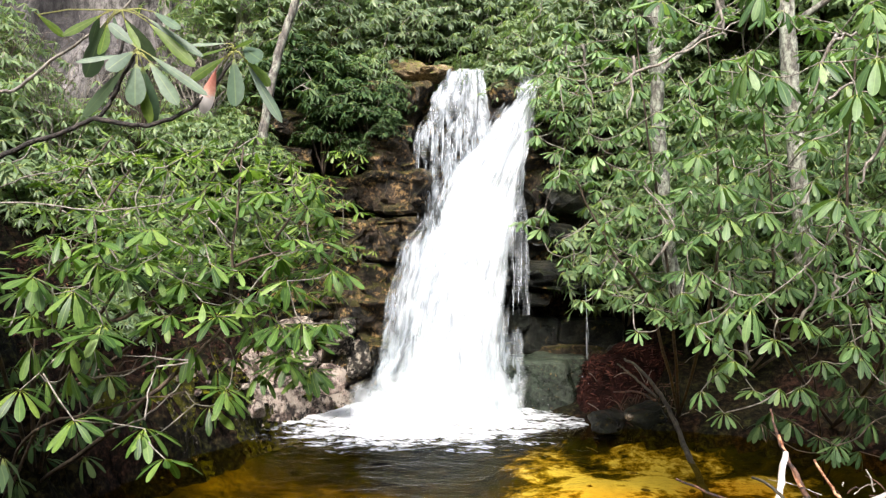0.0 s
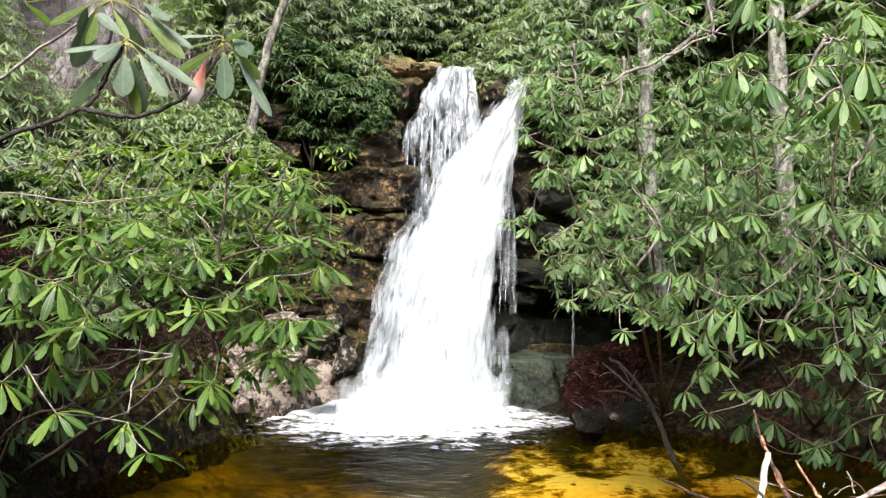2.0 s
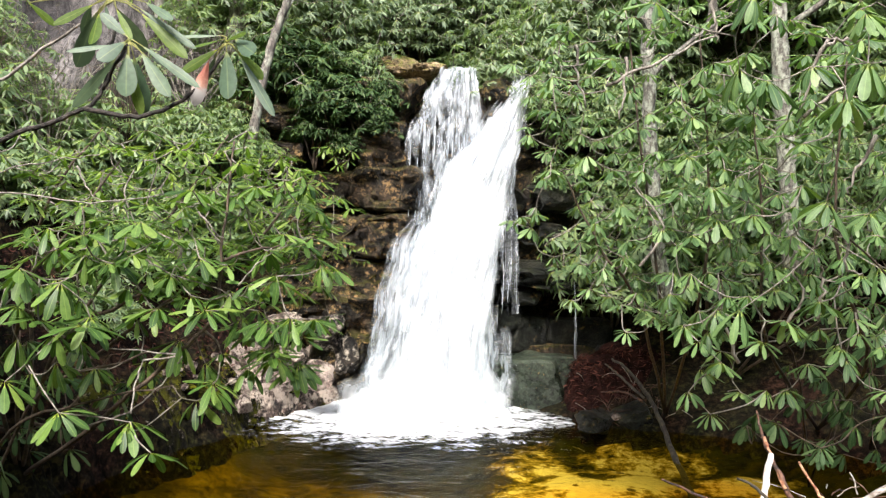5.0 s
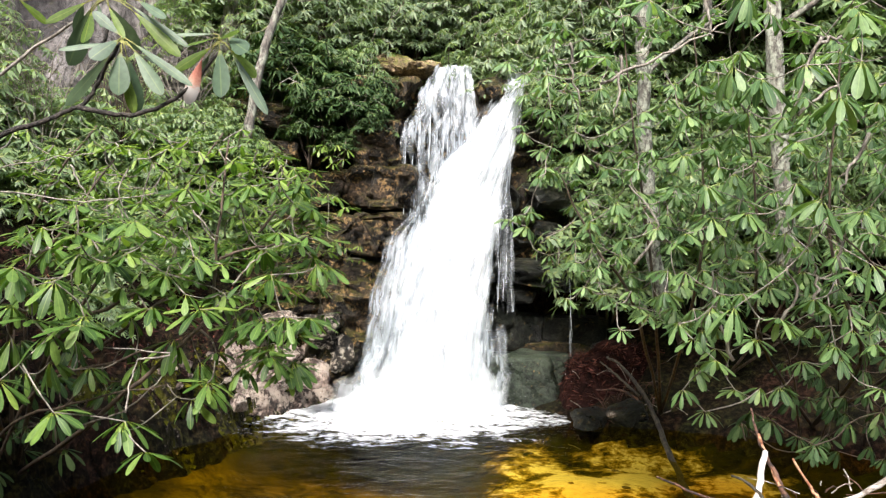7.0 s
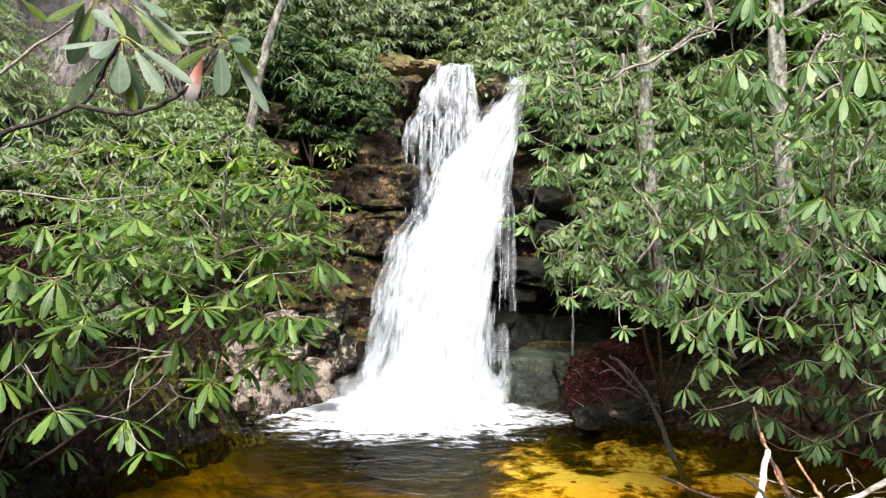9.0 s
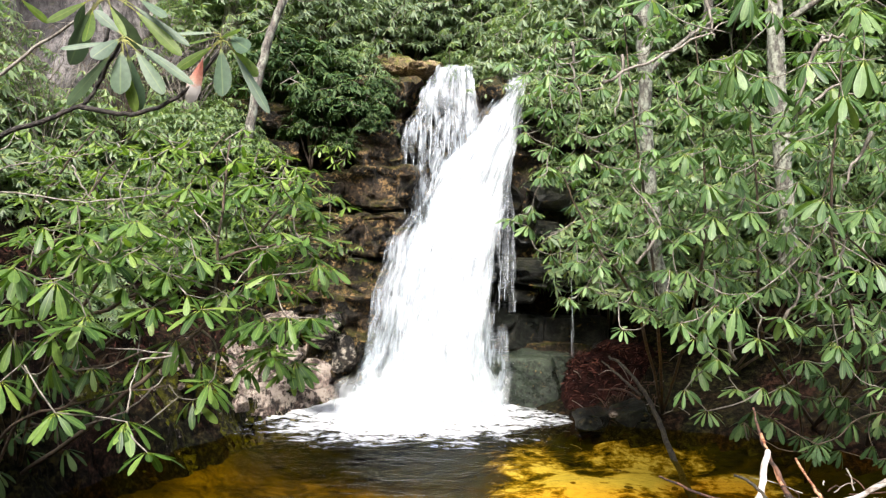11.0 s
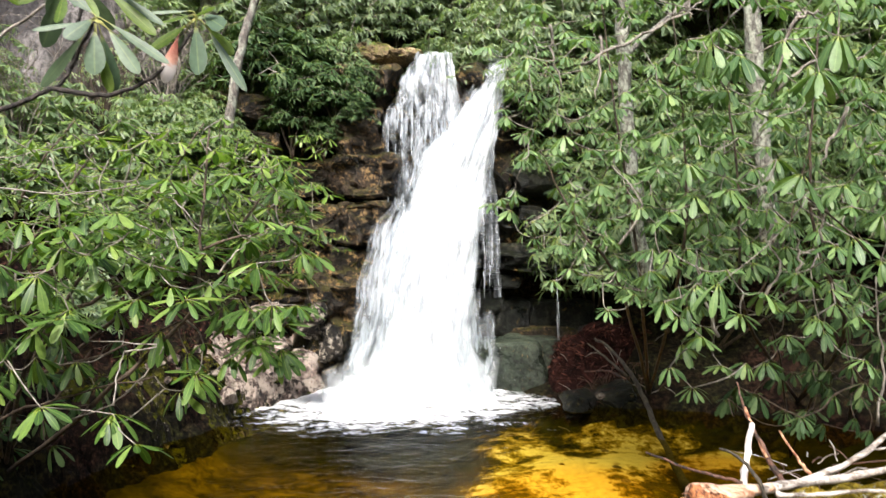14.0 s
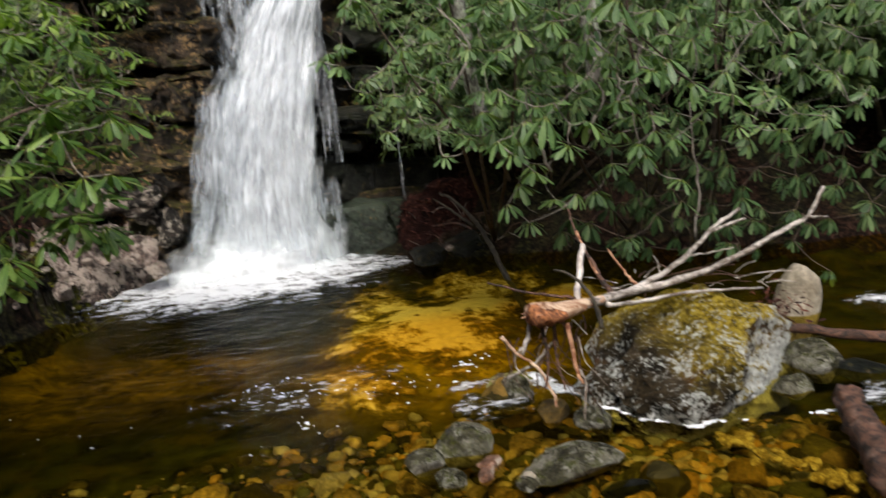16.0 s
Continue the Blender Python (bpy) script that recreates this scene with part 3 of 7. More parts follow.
# ---- rocks ----
def rock_bmesh(size, seed, sub=4, cuts=16, rough=0.06, keep=0.68):
    """A stone: a ball cut by random planes, worn and roughened."""
    rng = random.Random(seed)
    bm = bmesh.new()
    bmesh.ops.create_icosphere(bm, subdivisions=sub, radius=1.0)
    planes = []
    for _ in range(cuts):
        d = V((rng.gauss(0, 1), rng.gauss(0, 1), rng.gauss(0, 0.8))).normalized()
        planes.append((d, rng.uniform(keep - 0.14, keep + 0.14)))
    off = V((rng.uniform(0, 50), rng.uniform(0, 50), rng.uniform(0, 50)))
    for v in bm.verts:
        p = v.co.copy()
        for d, k in planes:
            over = p.dot(d) - k
            if over > 0:
                p -= d * over * 0.93
        p *= 1 + rough * 1.6 * noise.fractal(p * 1.7 + off, 1.0, 2.0, 4) + rough * 0.5 * noise.noise(p * 9 + off)
        v.co = V((p.x * size[0], p.y * size[1], p.z * size[2]))
    return bm


def rock(name, loc, size, seed, mat, label, category="rock", group="", turn=0.0, tilt=0.0, sub=4, cuts=16, rough=0.06, keep=0.68):
    bm = rock_bmesh(size, seed, sub, cuts, rough, keep)
    me = to_mesh(name, bm, mat, 24)
    ob = new(name, me)
    ob.matrix_world = pose(*loc, tilt, 0, turn)
    return tagged(ob, label, category, group)


def block_mesh(c, half, seed, mat, rough=0.05, chips=1.0, lean=0.24, cuts=7):
    """A weathered block of layered rock in world coordinates."""
    rng = random.Random(seed)
    bm = bmesh.new()
    bmesh.ops.create_cube(bm, size=2.0)
    bmesh.ops.subdivide_edges(bm, edges=bm.edges[:], cuts=cuts, use_grid_fill=True)
    skew = [rng.uniform(-lean, lean) for _ in range(6)]
    for v in bm.verts:
        x, y, z = v.co
        r = (abs(x) ** 8 + abs(y) ** 8 + abs(z) ** 8) ** (1 / 8)
        x, y, z = x / r, y / r, z / r
        x, z, y = x + skew[0] * z + skew[1] * y, z + skew[2] * x, y + skew[3] * x + skew[4] * z
        p = V((c[0] + x * half[0], c[1] + y * half[1], c[2] + z * half[2]))
        w = V((noise.fractal(p * 2.3, 1.0, 2.0, 4), noise.fractal(p * 2.3 + V((9, 0, 0)), 1.0, 2.0, 4), 0.4 * noise.fractal(p * 2.3 + V((0, 9, 0)), 1.0, 2.0, 4)))
        chip = chips * (0.13 * (noise.cell(V((p.x * 2.2 + 0.4 * p.z, 0.5, p.z * 3.1))) - 0.5) + 0.05 * (noise.cell(p * 8 + V((3, 1, 7))) - 0.5))
        v.co = p + w * rough * 2.4 + V((0.3 * chip, chip, 0.2 * chip))
    return to_mesh("rock_block", bm, mat, 28)


def face_mesh(name, x0, x1, z0, z1, front, nx, nz, thick, mat):
    """A rough wall with thickness: front(x, z) gives its y."""
    bm = bmesh.new()
    g = [[bm.verts.new((lerp(x0, x1, i / nx), front(lerp(x0, x1, i / nx), lerp(z0, z1, j / nz)), lerp(z0, z1, j / nz))) for i in range(nx + 1)] for j in range(nz + 1)]
    back = [[bm.verts.new((lerp(x0, x1, i / nx), front(lerp(x0, x1, i / nx), z1) + thick, (z0, z1)[j])) for i in range(nx + 1)] for j in (0, 1)]
    for j in range(nz):
        for i in range(nx):
            bm.faces.new((g[j][i], g[j][i + 1], g[j + 1][i + 1], g[j + 1][i]))
    for i in range(nx):
        bm.faces.new((g[nz][i], g[nz][i + 1], back[1][i + 1], back[1][i]))
        bm.faces.new((back[0][i], back[0][i + 1], g[0][i + 1], g[0][i]))
        bm.faces.new((back[1][i], back[1][i + 1], back[0][i + 1], back[0][i]))
    return to_mesh(name, bm, mat)


def cliff_front(x, z):
    y = 12.15 + 0.14 * z
    y -= 0.35 * smooth01((-1.2 - x) / 1.5) * smooth01((2.2 - z) / 1.5)      # buttress beside the bank
    if 0.9 < x < 3.6:                                                        # undercut
        y += 0.8 * smooth01((z - 0.9) / 0.15) * smooth01((2.15 - z) / 0.12)
    y -= 0.25 * smooth01((x - 0.8) / 0.3) * smooth01((z - 2.1) / 0.1)
    return y


FALL_LEFT = [(0, -1.25), (1.5, -0.8), (2.9, -0.4), (3.5, -0.42), (4.6, -0.36), (5.2, 0.1)]
FALL_RIGHT = [(0, 1.05), (2.5, 1.2), (4.0, 1.3), (5.2, 1.65)]
cliff = thing("cliff", (0, 12.5, 0), "dark wet layered rock cliff with rusty stains and moss", "cliff", kind="structure")
child("rock_face", face_mesh("rock_face", -3.2, 6.5, -0.9, 5.15, lambda x, z: cliff_front(x, z) + 0.35 + 0.25 * fbm((x * 1.1, 0.3, z * 1.7)), 90, 50, 0.8, M_CLIFF), cliff)
rng = random.Random(5)
spots = []
for _ in range(1500):
    wid, hgt = rng.uniform(0.55, 1.5), rng.uniform(0.4, 1.15)
    cx, cz = rng.uniform(-2.9, 5.4), rng.uniform(-0.1, 4.7)
    if any(abs(cx - a) < 0.4 * (wid + w) and abs(cz - c) < 0.4 * (hgt + h) for a, c, w, h in spots):
        continue
    if -2.1 < cx < -0.2 and 1.6 < cz < 3.9:                     # room for the squared blocks beside the fall
        continue
    spots.append((cx, cz, wid, hgt))
    if 0.7 < cx < 3.4 and cz < 1.9:                             # the hollow under the overhang
        continue
    y = cliff_front(cx, cz) + rng.uniform(-0.12, 0.25)
    lo, hi = table(FALL_LEFT, cz), table(FALL_RIGHT, cz)
    if cx - wid / 2 < hi + 0.1 and cx + wid / 2 > lo - 0.1:          # behind the falling water
        y = max(y, 12.08 + 0.19 * (cz + hgt / 2) + rng.uniform(0, 0.12))
    if cz + hgt / 2 < 5.05 or abs(cx) > 3:
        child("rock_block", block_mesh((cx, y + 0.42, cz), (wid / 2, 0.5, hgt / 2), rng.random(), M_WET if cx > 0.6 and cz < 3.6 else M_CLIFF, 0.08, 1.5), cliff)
# squared blocks beside the fall, parted by a deep level crack
for k, (cx, cz, w, h, dy) in enumerate(((-0.78, 3.42, 0.6, 0.33, 0.1), (-1.65, 3.4, 0.32, 0.29, 0.18), (-1.5, 2.63, 0.22, 0.38, 0.1), (-0.78, 2.67, 0.46, 0.32, 0.02), (-1.93, 2.52, 0.19, 0.42, 0.2), (-1.15, 1.9, 0.58, 0.36, 0.0), (-1.9, 1.75, 0.3, 0.36, 0.05), (-1.3, 1.42, 0.55, 0.26, -0.1), (-0.95, 1.0, 0.3, 0.3, -0.1), (-0.85, 4.1, 0.4, 0.4, 0.25))):
    child("rock_block", block_mesh((cx, 12.12 + dy + 0.35, cz), (w, 0.42, h), 0.31 * k + 0.07, M_CLIFF, 0.085, 0.45, 0.16, 15), cliff)
# the lip over which the stream drops
for cx, cz, w, h, dy in ((-0.75, 5.0, 0.5, 0.26, 0.15), (1.0, 4.9, 0.25, 0.34, 0.0), (2.25, 4.9, 0.5, 0.4, -0.1)):
    child("lip_block", block_mesh((cx, 13.1 + dy, cz), (w, 0.6, h), cx, M_CLIFF, 0.08), cliff)
for cx, cz, w, h, dy in ((-0.7, 5.28, 0.45, 0.1, 0.6), (-1.5, 5.25, 0.4, 0.1, 0.8)):
    child("lip_block", block_mesh((cx, 13.1 + dy, cz), (w, 0.5, h), cx, M_LIP, 0.08), cliff, None, "tan mossy rock slab above the fall")
# pale green shelf at the foot of the fall
for cx, cy, cz, w, d, h, s in ((1.22, 12.2, 0.27, 0.8, 0.52, 0.52, 1), (1.9, 12.6, 0.3, 0.5, 0.5, 0.52, 2)):
    child("ledge_block", block_mesh((cx, cy, cz), (w, d, h), s, M_LEDGE, 0.03, 0.12, 0.06), cliff, None, "smooth grey-green wet ledge")
# back of the hollow: the overhang's shade is put into this dark rock
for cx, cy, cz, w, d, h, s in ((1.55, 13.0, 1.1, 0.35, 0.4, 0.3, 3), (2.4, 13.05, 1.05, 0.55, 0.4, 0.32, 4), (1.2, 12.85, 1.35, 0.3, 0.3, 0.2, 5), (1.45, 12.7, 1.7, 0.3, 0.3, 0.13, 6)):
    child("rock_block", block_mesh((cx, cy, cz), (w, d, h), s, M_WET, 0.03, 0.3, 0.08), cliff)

grey_face = thing("rock_outcrop", (-7, 15, 3), "tall grey rock outcrop streaked with brown on the wooded bank", "rock outcrop", kind="structure")
child("rock_face", face_mesh("grey_face", -14, -4.4, 2.2, 12, lambda x, z: 14.6 + 0.12 * z + 0.7 * fbm((x * 0.8, 1.3, z * 0.35)) + 0.2 * fbm((x * 3, 4, z * 1.2)), 70, 60, 1.5, M_GREYCLIFF), grey_face)

for loc, size, seed, turn in (((-0.16, 13.30, 5.51), (0.42, 0.4, 0.16), 61, 10), ((-0.61, 13.50, 5.59), (0.55, 0.45, 0.24), 62, 40)):
    rock("lip_rock", loc, size, seed, M_LIP, "tan mossy rock slab above the fall", "rock", "rocks at the lip of the fall", turn, 0, 4, 12, 0.12)

# the bank beside the fall: broken rock, pale next to the water, darkened further off for the shrub's shade
def broken(x, y, scale, lift, lean):
    """Height of a bed of angular stones: each stone a tilted facet with a crack round it."""
    d, pts = noise.voronoi(V((x * scale, y * scale, 0.3)))
    q = pts[0]
    r = noise.cell_vector(q * 7.3)
    crack = smooth01((d[1] - d[0]) / 0.16)
    return lift * (r.x * 0.9 + 0.5 * crack) + lean * (r.y - 0.5) * (x * scale - q.x) / scale + lean * (r.z - 0.5) * (y * scale - q.y) / scale


def bank_height(x, y):
    w = 0.25 * fbm((x * 1.5, y * 1.5, 9))
    g = land(x, y)
    z = broken(x + w, y - w, 1.7, 0.2, 0.9) + broken(x, y, 4.6, 0.1, 0.9) + broken(x, y, 10.0, 0.04, 0.7) + 0.03 * fbm((x * 9, y * 9, 1))
    return g - 0.1 + (0.15 + z) * smooth01((g + 0.34 + 0.1 * w) / 0.34)


bank = thing("rocky_bank", (-2.8, 10, 0), "steep bank of broken pale pink rock and mossy rock darkened for shade", "bank", kind="structure")
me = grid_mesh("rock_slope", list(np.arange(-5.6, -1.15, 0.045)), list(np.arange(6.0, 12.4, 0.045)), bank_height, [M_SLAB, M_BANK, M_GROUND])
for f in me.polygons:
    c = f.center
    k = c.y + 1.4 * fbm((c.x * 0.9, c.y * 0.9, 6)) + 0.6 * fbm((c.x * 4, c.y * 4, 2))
    # furthest off, the near-black floor colour stands in for the shrub's shade
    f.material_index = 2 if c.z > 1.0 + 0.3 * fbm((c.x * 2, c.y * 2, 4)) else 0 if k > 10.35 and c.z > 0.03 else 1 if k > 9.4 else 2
me.set_sharp_from_angle(angle=radians(30))
child("rock_slope", me, bank)
for loc, size, mat, seed, turn, lab in (
        ((-1.60, 11.00, 0.67), (0.36, 0.3, 0.22), M_SLAB, 11, 20, "pale pink rock slab on the bank beside the fall"),
        ((-2.00, 11.00, 0.90), (0.3, 0.3, 0.16), M_SLAB, 12, -15, "broad pale pink rock at the pool's edge"),
        ((-1.62, 11.75, 1.25), (0.42, 0.35, 0.22), M_SPECK, 16, 15, "dark speckled rock under the overhanging leaves"),
        ((-2.25, 11.45, 1.3), (0.5, 0.4, 0.25), M_SLAB, 17, 33, "pale pink broken rock at the top of the bank"),
        ((-1.28, 11.85, 0.8), (0.24, 0.26, 0.34), M_SPECK, 13, 40, "pale speckled wet rock beside the fall"),
        ((-1.55, 11.95, 1.02), (0.34, 0.28, 0.22), M_SPECK, 14, 70, "pale speckled rock beside the fall"),
        ((-2.48, 10.30, 0.38), (0.15, 0.15, 0.15), M_SLAB, 15, 5, "small pale angular stone at the waterline")):
    rock("bank_rock", loc, size, seed, mat, lab, "rock", "rocks along the bank", turn, 0, 4, 22, 0.14)

rng = random.Random(77)
for k in range(70):
    t = k / 69
    y = lerp(11.7, 8.6, t) + rng.uniform(-0.25, 0.35)
    x = table(LEFT_SHORE, y) + rng.uniform(-0.5, 0.1)
    s = rng.uniform(0.035, 0.11)
    pale = rng.random() < lerp(0.8, 0.35, t)
    rock("bank_rock", (x, y, max(land(x, y), bank_height(x, y)) + 0.2 * s), (s * 1.3, s, s * 0.8), 200 + k, M_SLAB if pale else M_BANK,
         "pale pink broken stone on the bank" if pale else "wet broken stone on the bank, darkened for shade", "rock", "rocks along the bank", rng.uniform(0, 360), 0, 2, 22, 0.12, 0.55)

# right bank: dark rocks below the litter mound
for loc, size, mat, seed, lab in (
        ((2.3, 10.85, 0.05), (0.42, 0.32, 0.24), M_WET, 31, "dark wet rock at the edge of the pool"),
        ((2.95, 10.95, 0.08), (0.45, 0.35, 0.26), M_WET, 32, "dark wet rock at the edge of the pool"),
        ((3.4, 10.75, 0.05), (0.3, 0.2, 0.09), M_COBBLE, 33, "orange-stained stone at the edge of the pool"),
        ((2.56, 10.62, 0.2), (0.09, 0.07, 0.06), M_PALE, 34, "small pale stone on a dark rock"),
        ((3.75, 10.9, 0.1), (0.42, 0.32, 0.3), M_WET, 35, "dark wet rock at the edge of the pool"),
        ((4.33, 10.84, 0.0), (0.55, 0.4, 0.3), M_WET, 36, "dark wet rock at the edge of the pool")):
    rock("shore_rock", loc, size, seed, mat, lab, "rock", "rocks along the far shore", 20 * seed, 0, 4, 16, 0.08)

# the boulder and the stones in the shallows
boulder = rock("boulder", (3.0, 5.1, 0.06), (0.9, 0.74, 0.66), 4, M_BOULDER, "big grey boulder covered with white lichen and olive moss", "boulder", "", 12, 0, 5, 12, 0.13, 0.8)
rock("standing_stone", (4.85, 6.2, 0.04), (0.22, 0.2, 0.47), 8, M_TAN, "upright rounded tan stone standing in the stream", "stone", "", 10, 12, 4, 8, 0.03, 0.88)
for loc, size, seed, mat, lab in (((1.78, 5.42, 0.02), (0.2, 0.15, 0.13), 81, M_STONE, "dark grey wet stone beside the driftwood"), ((1.89, 4.9, 0.02), (0.16, 0.12, 0.1), 82, M_COBBLE, "rusty red stone under the driftwood"), ((2.12, 4.68, 0.02), (0.17, 0.12, 0.1), 83, M_STONE, "wet stone at the foot of the boulder"),
                                  ((4.06, 5.0, 0.03), (0.3, 0.24, 0.16), 84, M_STONE, "grey wet stone behind the boulder"), ((4.35, 4.75, -0.04), (0.34, 0.2, 0.1), 85, M_WET, "dark wet stone behind the boulder"), ((1.82, 5.66, 0.0), (0.2, 0.14, 0.11), 87, M_LIP, "olive mossy stone beside the driftwood"), ((1.27, 4.42, 0.0), (0.1, 0.08, 0.06), 88, M_REDSTONE, "small pinkish-red stone in the shallows"), ((1.2, 4.28, 0.0), (0.11, 0.06, 0.045), 89, M_REDSTONE, "small pinkish-red stone in the shallows"), ((1.42, 4.1, 0.0), (0.09, 0.05, 0.05), 90, M_TAN, "small cream stone in the shallows"), ((2.2, 4.0, -0.07), (0.15, 0.11, 0.07), 92, M_REDSTONE, "pinkish-red stone just under the water"), ((1.95, 3.86, -0.04), (0.22, 0.1, 0.06), 93, M_WET, "black wet stone beside the flat stone"), ((1.62, 3.9, -0.05), (0.12, 0.08, 0.06), 94, M_STONE, "wet stone half under water in the shallows"), ((3.62, 4.62, 0.02), (0.16, 0.13, 0.1), 86, M_STONE, "pale lichened stone beside the boulder")):
    rock("shallow_stone", loc, size, seed, mat, lab, "stone", "stones in the shallows", 29 * seed, 0, 4, 12, 0.08)
rock("flat_stone", (1.76, 4.2, 0.0), (0.4, 0.25, 0.095), 6, M_STONE, "flat grey wet stone in the shallows", "stone", "stones in the shallows", 5, 0, 4, 8, 0.04)
rock("shallow_stone", (1.18, 4.76, 0.0), (0.24, 0.22, 0.13), 7, M_STONE, "grey angular wet stone in the shallows", "stone", "stones in the shallows", 40, 0, 4, 8, 0.04)
for k, (px_loc, s) in enumerate((((0.87, 4.54, 0.03), 0.14), ((1.66, 5.45, 0.05), 0.16), ((2.06, 4.70, 0.04), 0.13), ((1.38, 4.03, 0.03), 0.08), ((2.19, 3.88, -0.05), 0.17), ((0.99, 4.30, 0.00), 0.12))):
    rock("shallow_stone", px_loc, (s, s * 0.85, s * 0.6), 50 + k, (M_STONE, M_PEBBLE, M_STONE)[k % 3], "wet stone half under water in the shallows", "stone", "stones in the shallows", 33 * k, 0, 3, 8, 0.05)

# cobbles on the stream bed, in reach of the eye
cobbles = [to_mesh("cobble", rock_bmesh((1, 0.85, 0.5), 70 + k, 2, 11, 0.12, 0.62), (M_PEBBLE, M_PEBBLE, M_COBBLE, M_PEBBLE)[k % 4]) for k in range(8)]
rng = random.Random(21)
count = 0
while count < 246:
    x, y = rng.uniform(-1.2, 4.6), rng.uniform(3.0, 7.2)
    near = smooth01((6.6 - y) / 2.0) * smooth01((x + 1.4) / 1.8)
    if rng.random() > near or math.hypot(x - 2.98, (y - 5.0) * 1.2) < 0.85 or (x > 3.1 and y > 4.9 - 0.55 * (x - 3.1)):
        continue
    s = rng.choice((0.06, 0.08, 0.11, 0.15, 0.19)) * rng.uniform(0.8, 1.25)
    child("cobble", cobbles[count % 8], ground, pose(x, y, land(x, y) + 0.2 * s, rng.uniform(-15, 15), rng.uniform(-15, 15), rng.uniform(0, 360)) @ Matrix.Scale(s, 4))
    count += 1

for k in range(14):
    x, y = rng.uniform(1.6, 4.4), rng.uniform(7.2, 10.4)
    s = rng.uniform(0.04, 0.1)
    child("cobble", cobbles[(0, 1, 4, 5, 0, 1, 2)[k % 7]], ground, pose(x, y, land(x, y) - 0.1 * s, 0, 0, rng.uniform(0, 360)) @ Matrix.Scale(s, 4))

# the pale crest of the gravel bar
crest = [to_mesh("cobble", rock_bmesh((1, 0.8, 0.5), 170 + k, 2, 11, 0.12, 0.62), M_BARSTONE) for k in range(4)]
for k in range(40):
    f = rng.random()
    x, y = lerp(2.85, 3.16, f) + rng.gauss(0, 0.06) - 0.1 * rng.random(), lerp(4.3, 3.42, f) + rng.gauss(0, 0.05)
    s = rng.uniform(0.035, 0.075)
    child("cobble", crest[k % 4], ground, pose(x, y, max(land(x, y) + 0.2 * s, -0.055), rng.uniform(-15, 15), rng.uniform(-15, 15), rng.uniform(0, 360)) @ Matrix.Scale(s, 4))


def gravel():
    """The finer pebbles between the cobbles."""
    rng = random.Random(41)
    shapes = []
    for k in range(5):
        bm = rock_bmesh((1, 0.8, 0.5), 90 + k, 1, 9, 0.16, 0.6)
        bm.verts.index_update()
        shapes.append((np.array([v.co[:] for v in bm.verts]), [tuple(v.index for v in f.verts) for f in bm.faces]))
        bm.free()
    verts, faces, base = [], [], 0
    while base < 42 * 3200:
        x, y = rng.uniform(-2.6, 4.6), rng.uniform(2.7, 7.0)
        if rng.random() > smooth01((6.4 - y) / 1.8) * lerp(0.25, 1.0, smooth01((x + 1.2) / 2.2)) or (x > 3.1 and y > 4.9 - 0.55 * (x - 3.1)):
            continue
        v, f = shapes[rng.randrange(5)]
        s, a = rng.choice((0.025, 0.04, 0.055, 0.09)) * rng.uniform(0.8, 1.3), rng.uniform(0, 6.28)
        r = np.array([[math.cos(a), -math.sin(a), 0], [math.sin(a), math.cos(a), 0], [0, 0, 1]])
        verts.append(v @ r.T * s + np.array([x, y, land(x, y) + 0.2 * s]))
        faces += [tuple(i + base for i in q) for q in f]
        base += len(v)
    me = bpy.data.meshes.new("gravel")
    me.from_pydata(np.concatenate(verts).tolist(), [], faces)
    me.materials.append(M_PEBBLE)
    me.shade_smooth()
    tagged(new("gravel", me), "amber-stained gravel on the bed of the shallows", "gravel", kind="stuff")


gravel()

# ---- the waterfall ----
fall = thing("waterfall", (0, 11.8, 0), "white foaming waterfall over dark rock in two streams", "waterfall")
CORE = [(5.19, 1.31, 1.53, 12.82), (5.03, 1.15, 1.50, 12.75), (4.83, 0.99, 1.45, 12.66), (4.63, 0.86, 1.41, 12.59), (4.34, 0.74, 1.35, 12.50), (4.00, 0.41, 1.30, 12.41), (3.72, 0.20, 1.24, 12.34), (3.44, 0.06, 1.17, 12.30), (3.08, -0.06, 1.11, 12.21), (2.72, -0.22, 1.06, 12.11), (2.45, -0.34, 1.02, 12.03), (2.10, -0.45, 0.98, 11.97), (1.58, -0.56, 0.93, 11.89), (1.06, -0.64, 0.91, 11.82), (0.64, -0.71, 0.92, 11.75), (0.23, -0.81, 1.03, 11.68), (-0.06, -0.96, 1.16, 11.60)]
APRON = [(2.98, -0.27, 0.01, 12.18), (2.80, -0.43, 0.10, 12.13), (2.53, -0.60, 0.19, 12.06), (2.18, -0.72, 0.28, 11.98), (1.75, -0.80, 0.29, 11.92), (1.23, -0.90, 0.29, 11.84), (0.72, -0.98, 0.30, 11.77), (0.30, -1.10, 0.30, 11.70), (0.02, -1.25, 0.31, 11.62)]
SPILL = [(3.87, 1.20, 1.30, 12.38), (3.45, 1.10, 1.28, 12.31), (3.09, 1.05, 1.30, 12.21), (2.82, 0.99, 1.32, 12.14), (2.38, 0.90, 1.33, 12.01), (1.94, 0.85, 1.33, 11.94), (1.49, 0.80, 1.34, 11.88)]
FOOT = [(1.55, 0.76, 1.30, 11.89), (1.08, 0.76, 1.28, 11.82), (0.65, 0.78, 1.24, 11.72), (0.23, 0.80, 1.22, 11.60), (-0.05, 0.82, 1.28, 11.50)]
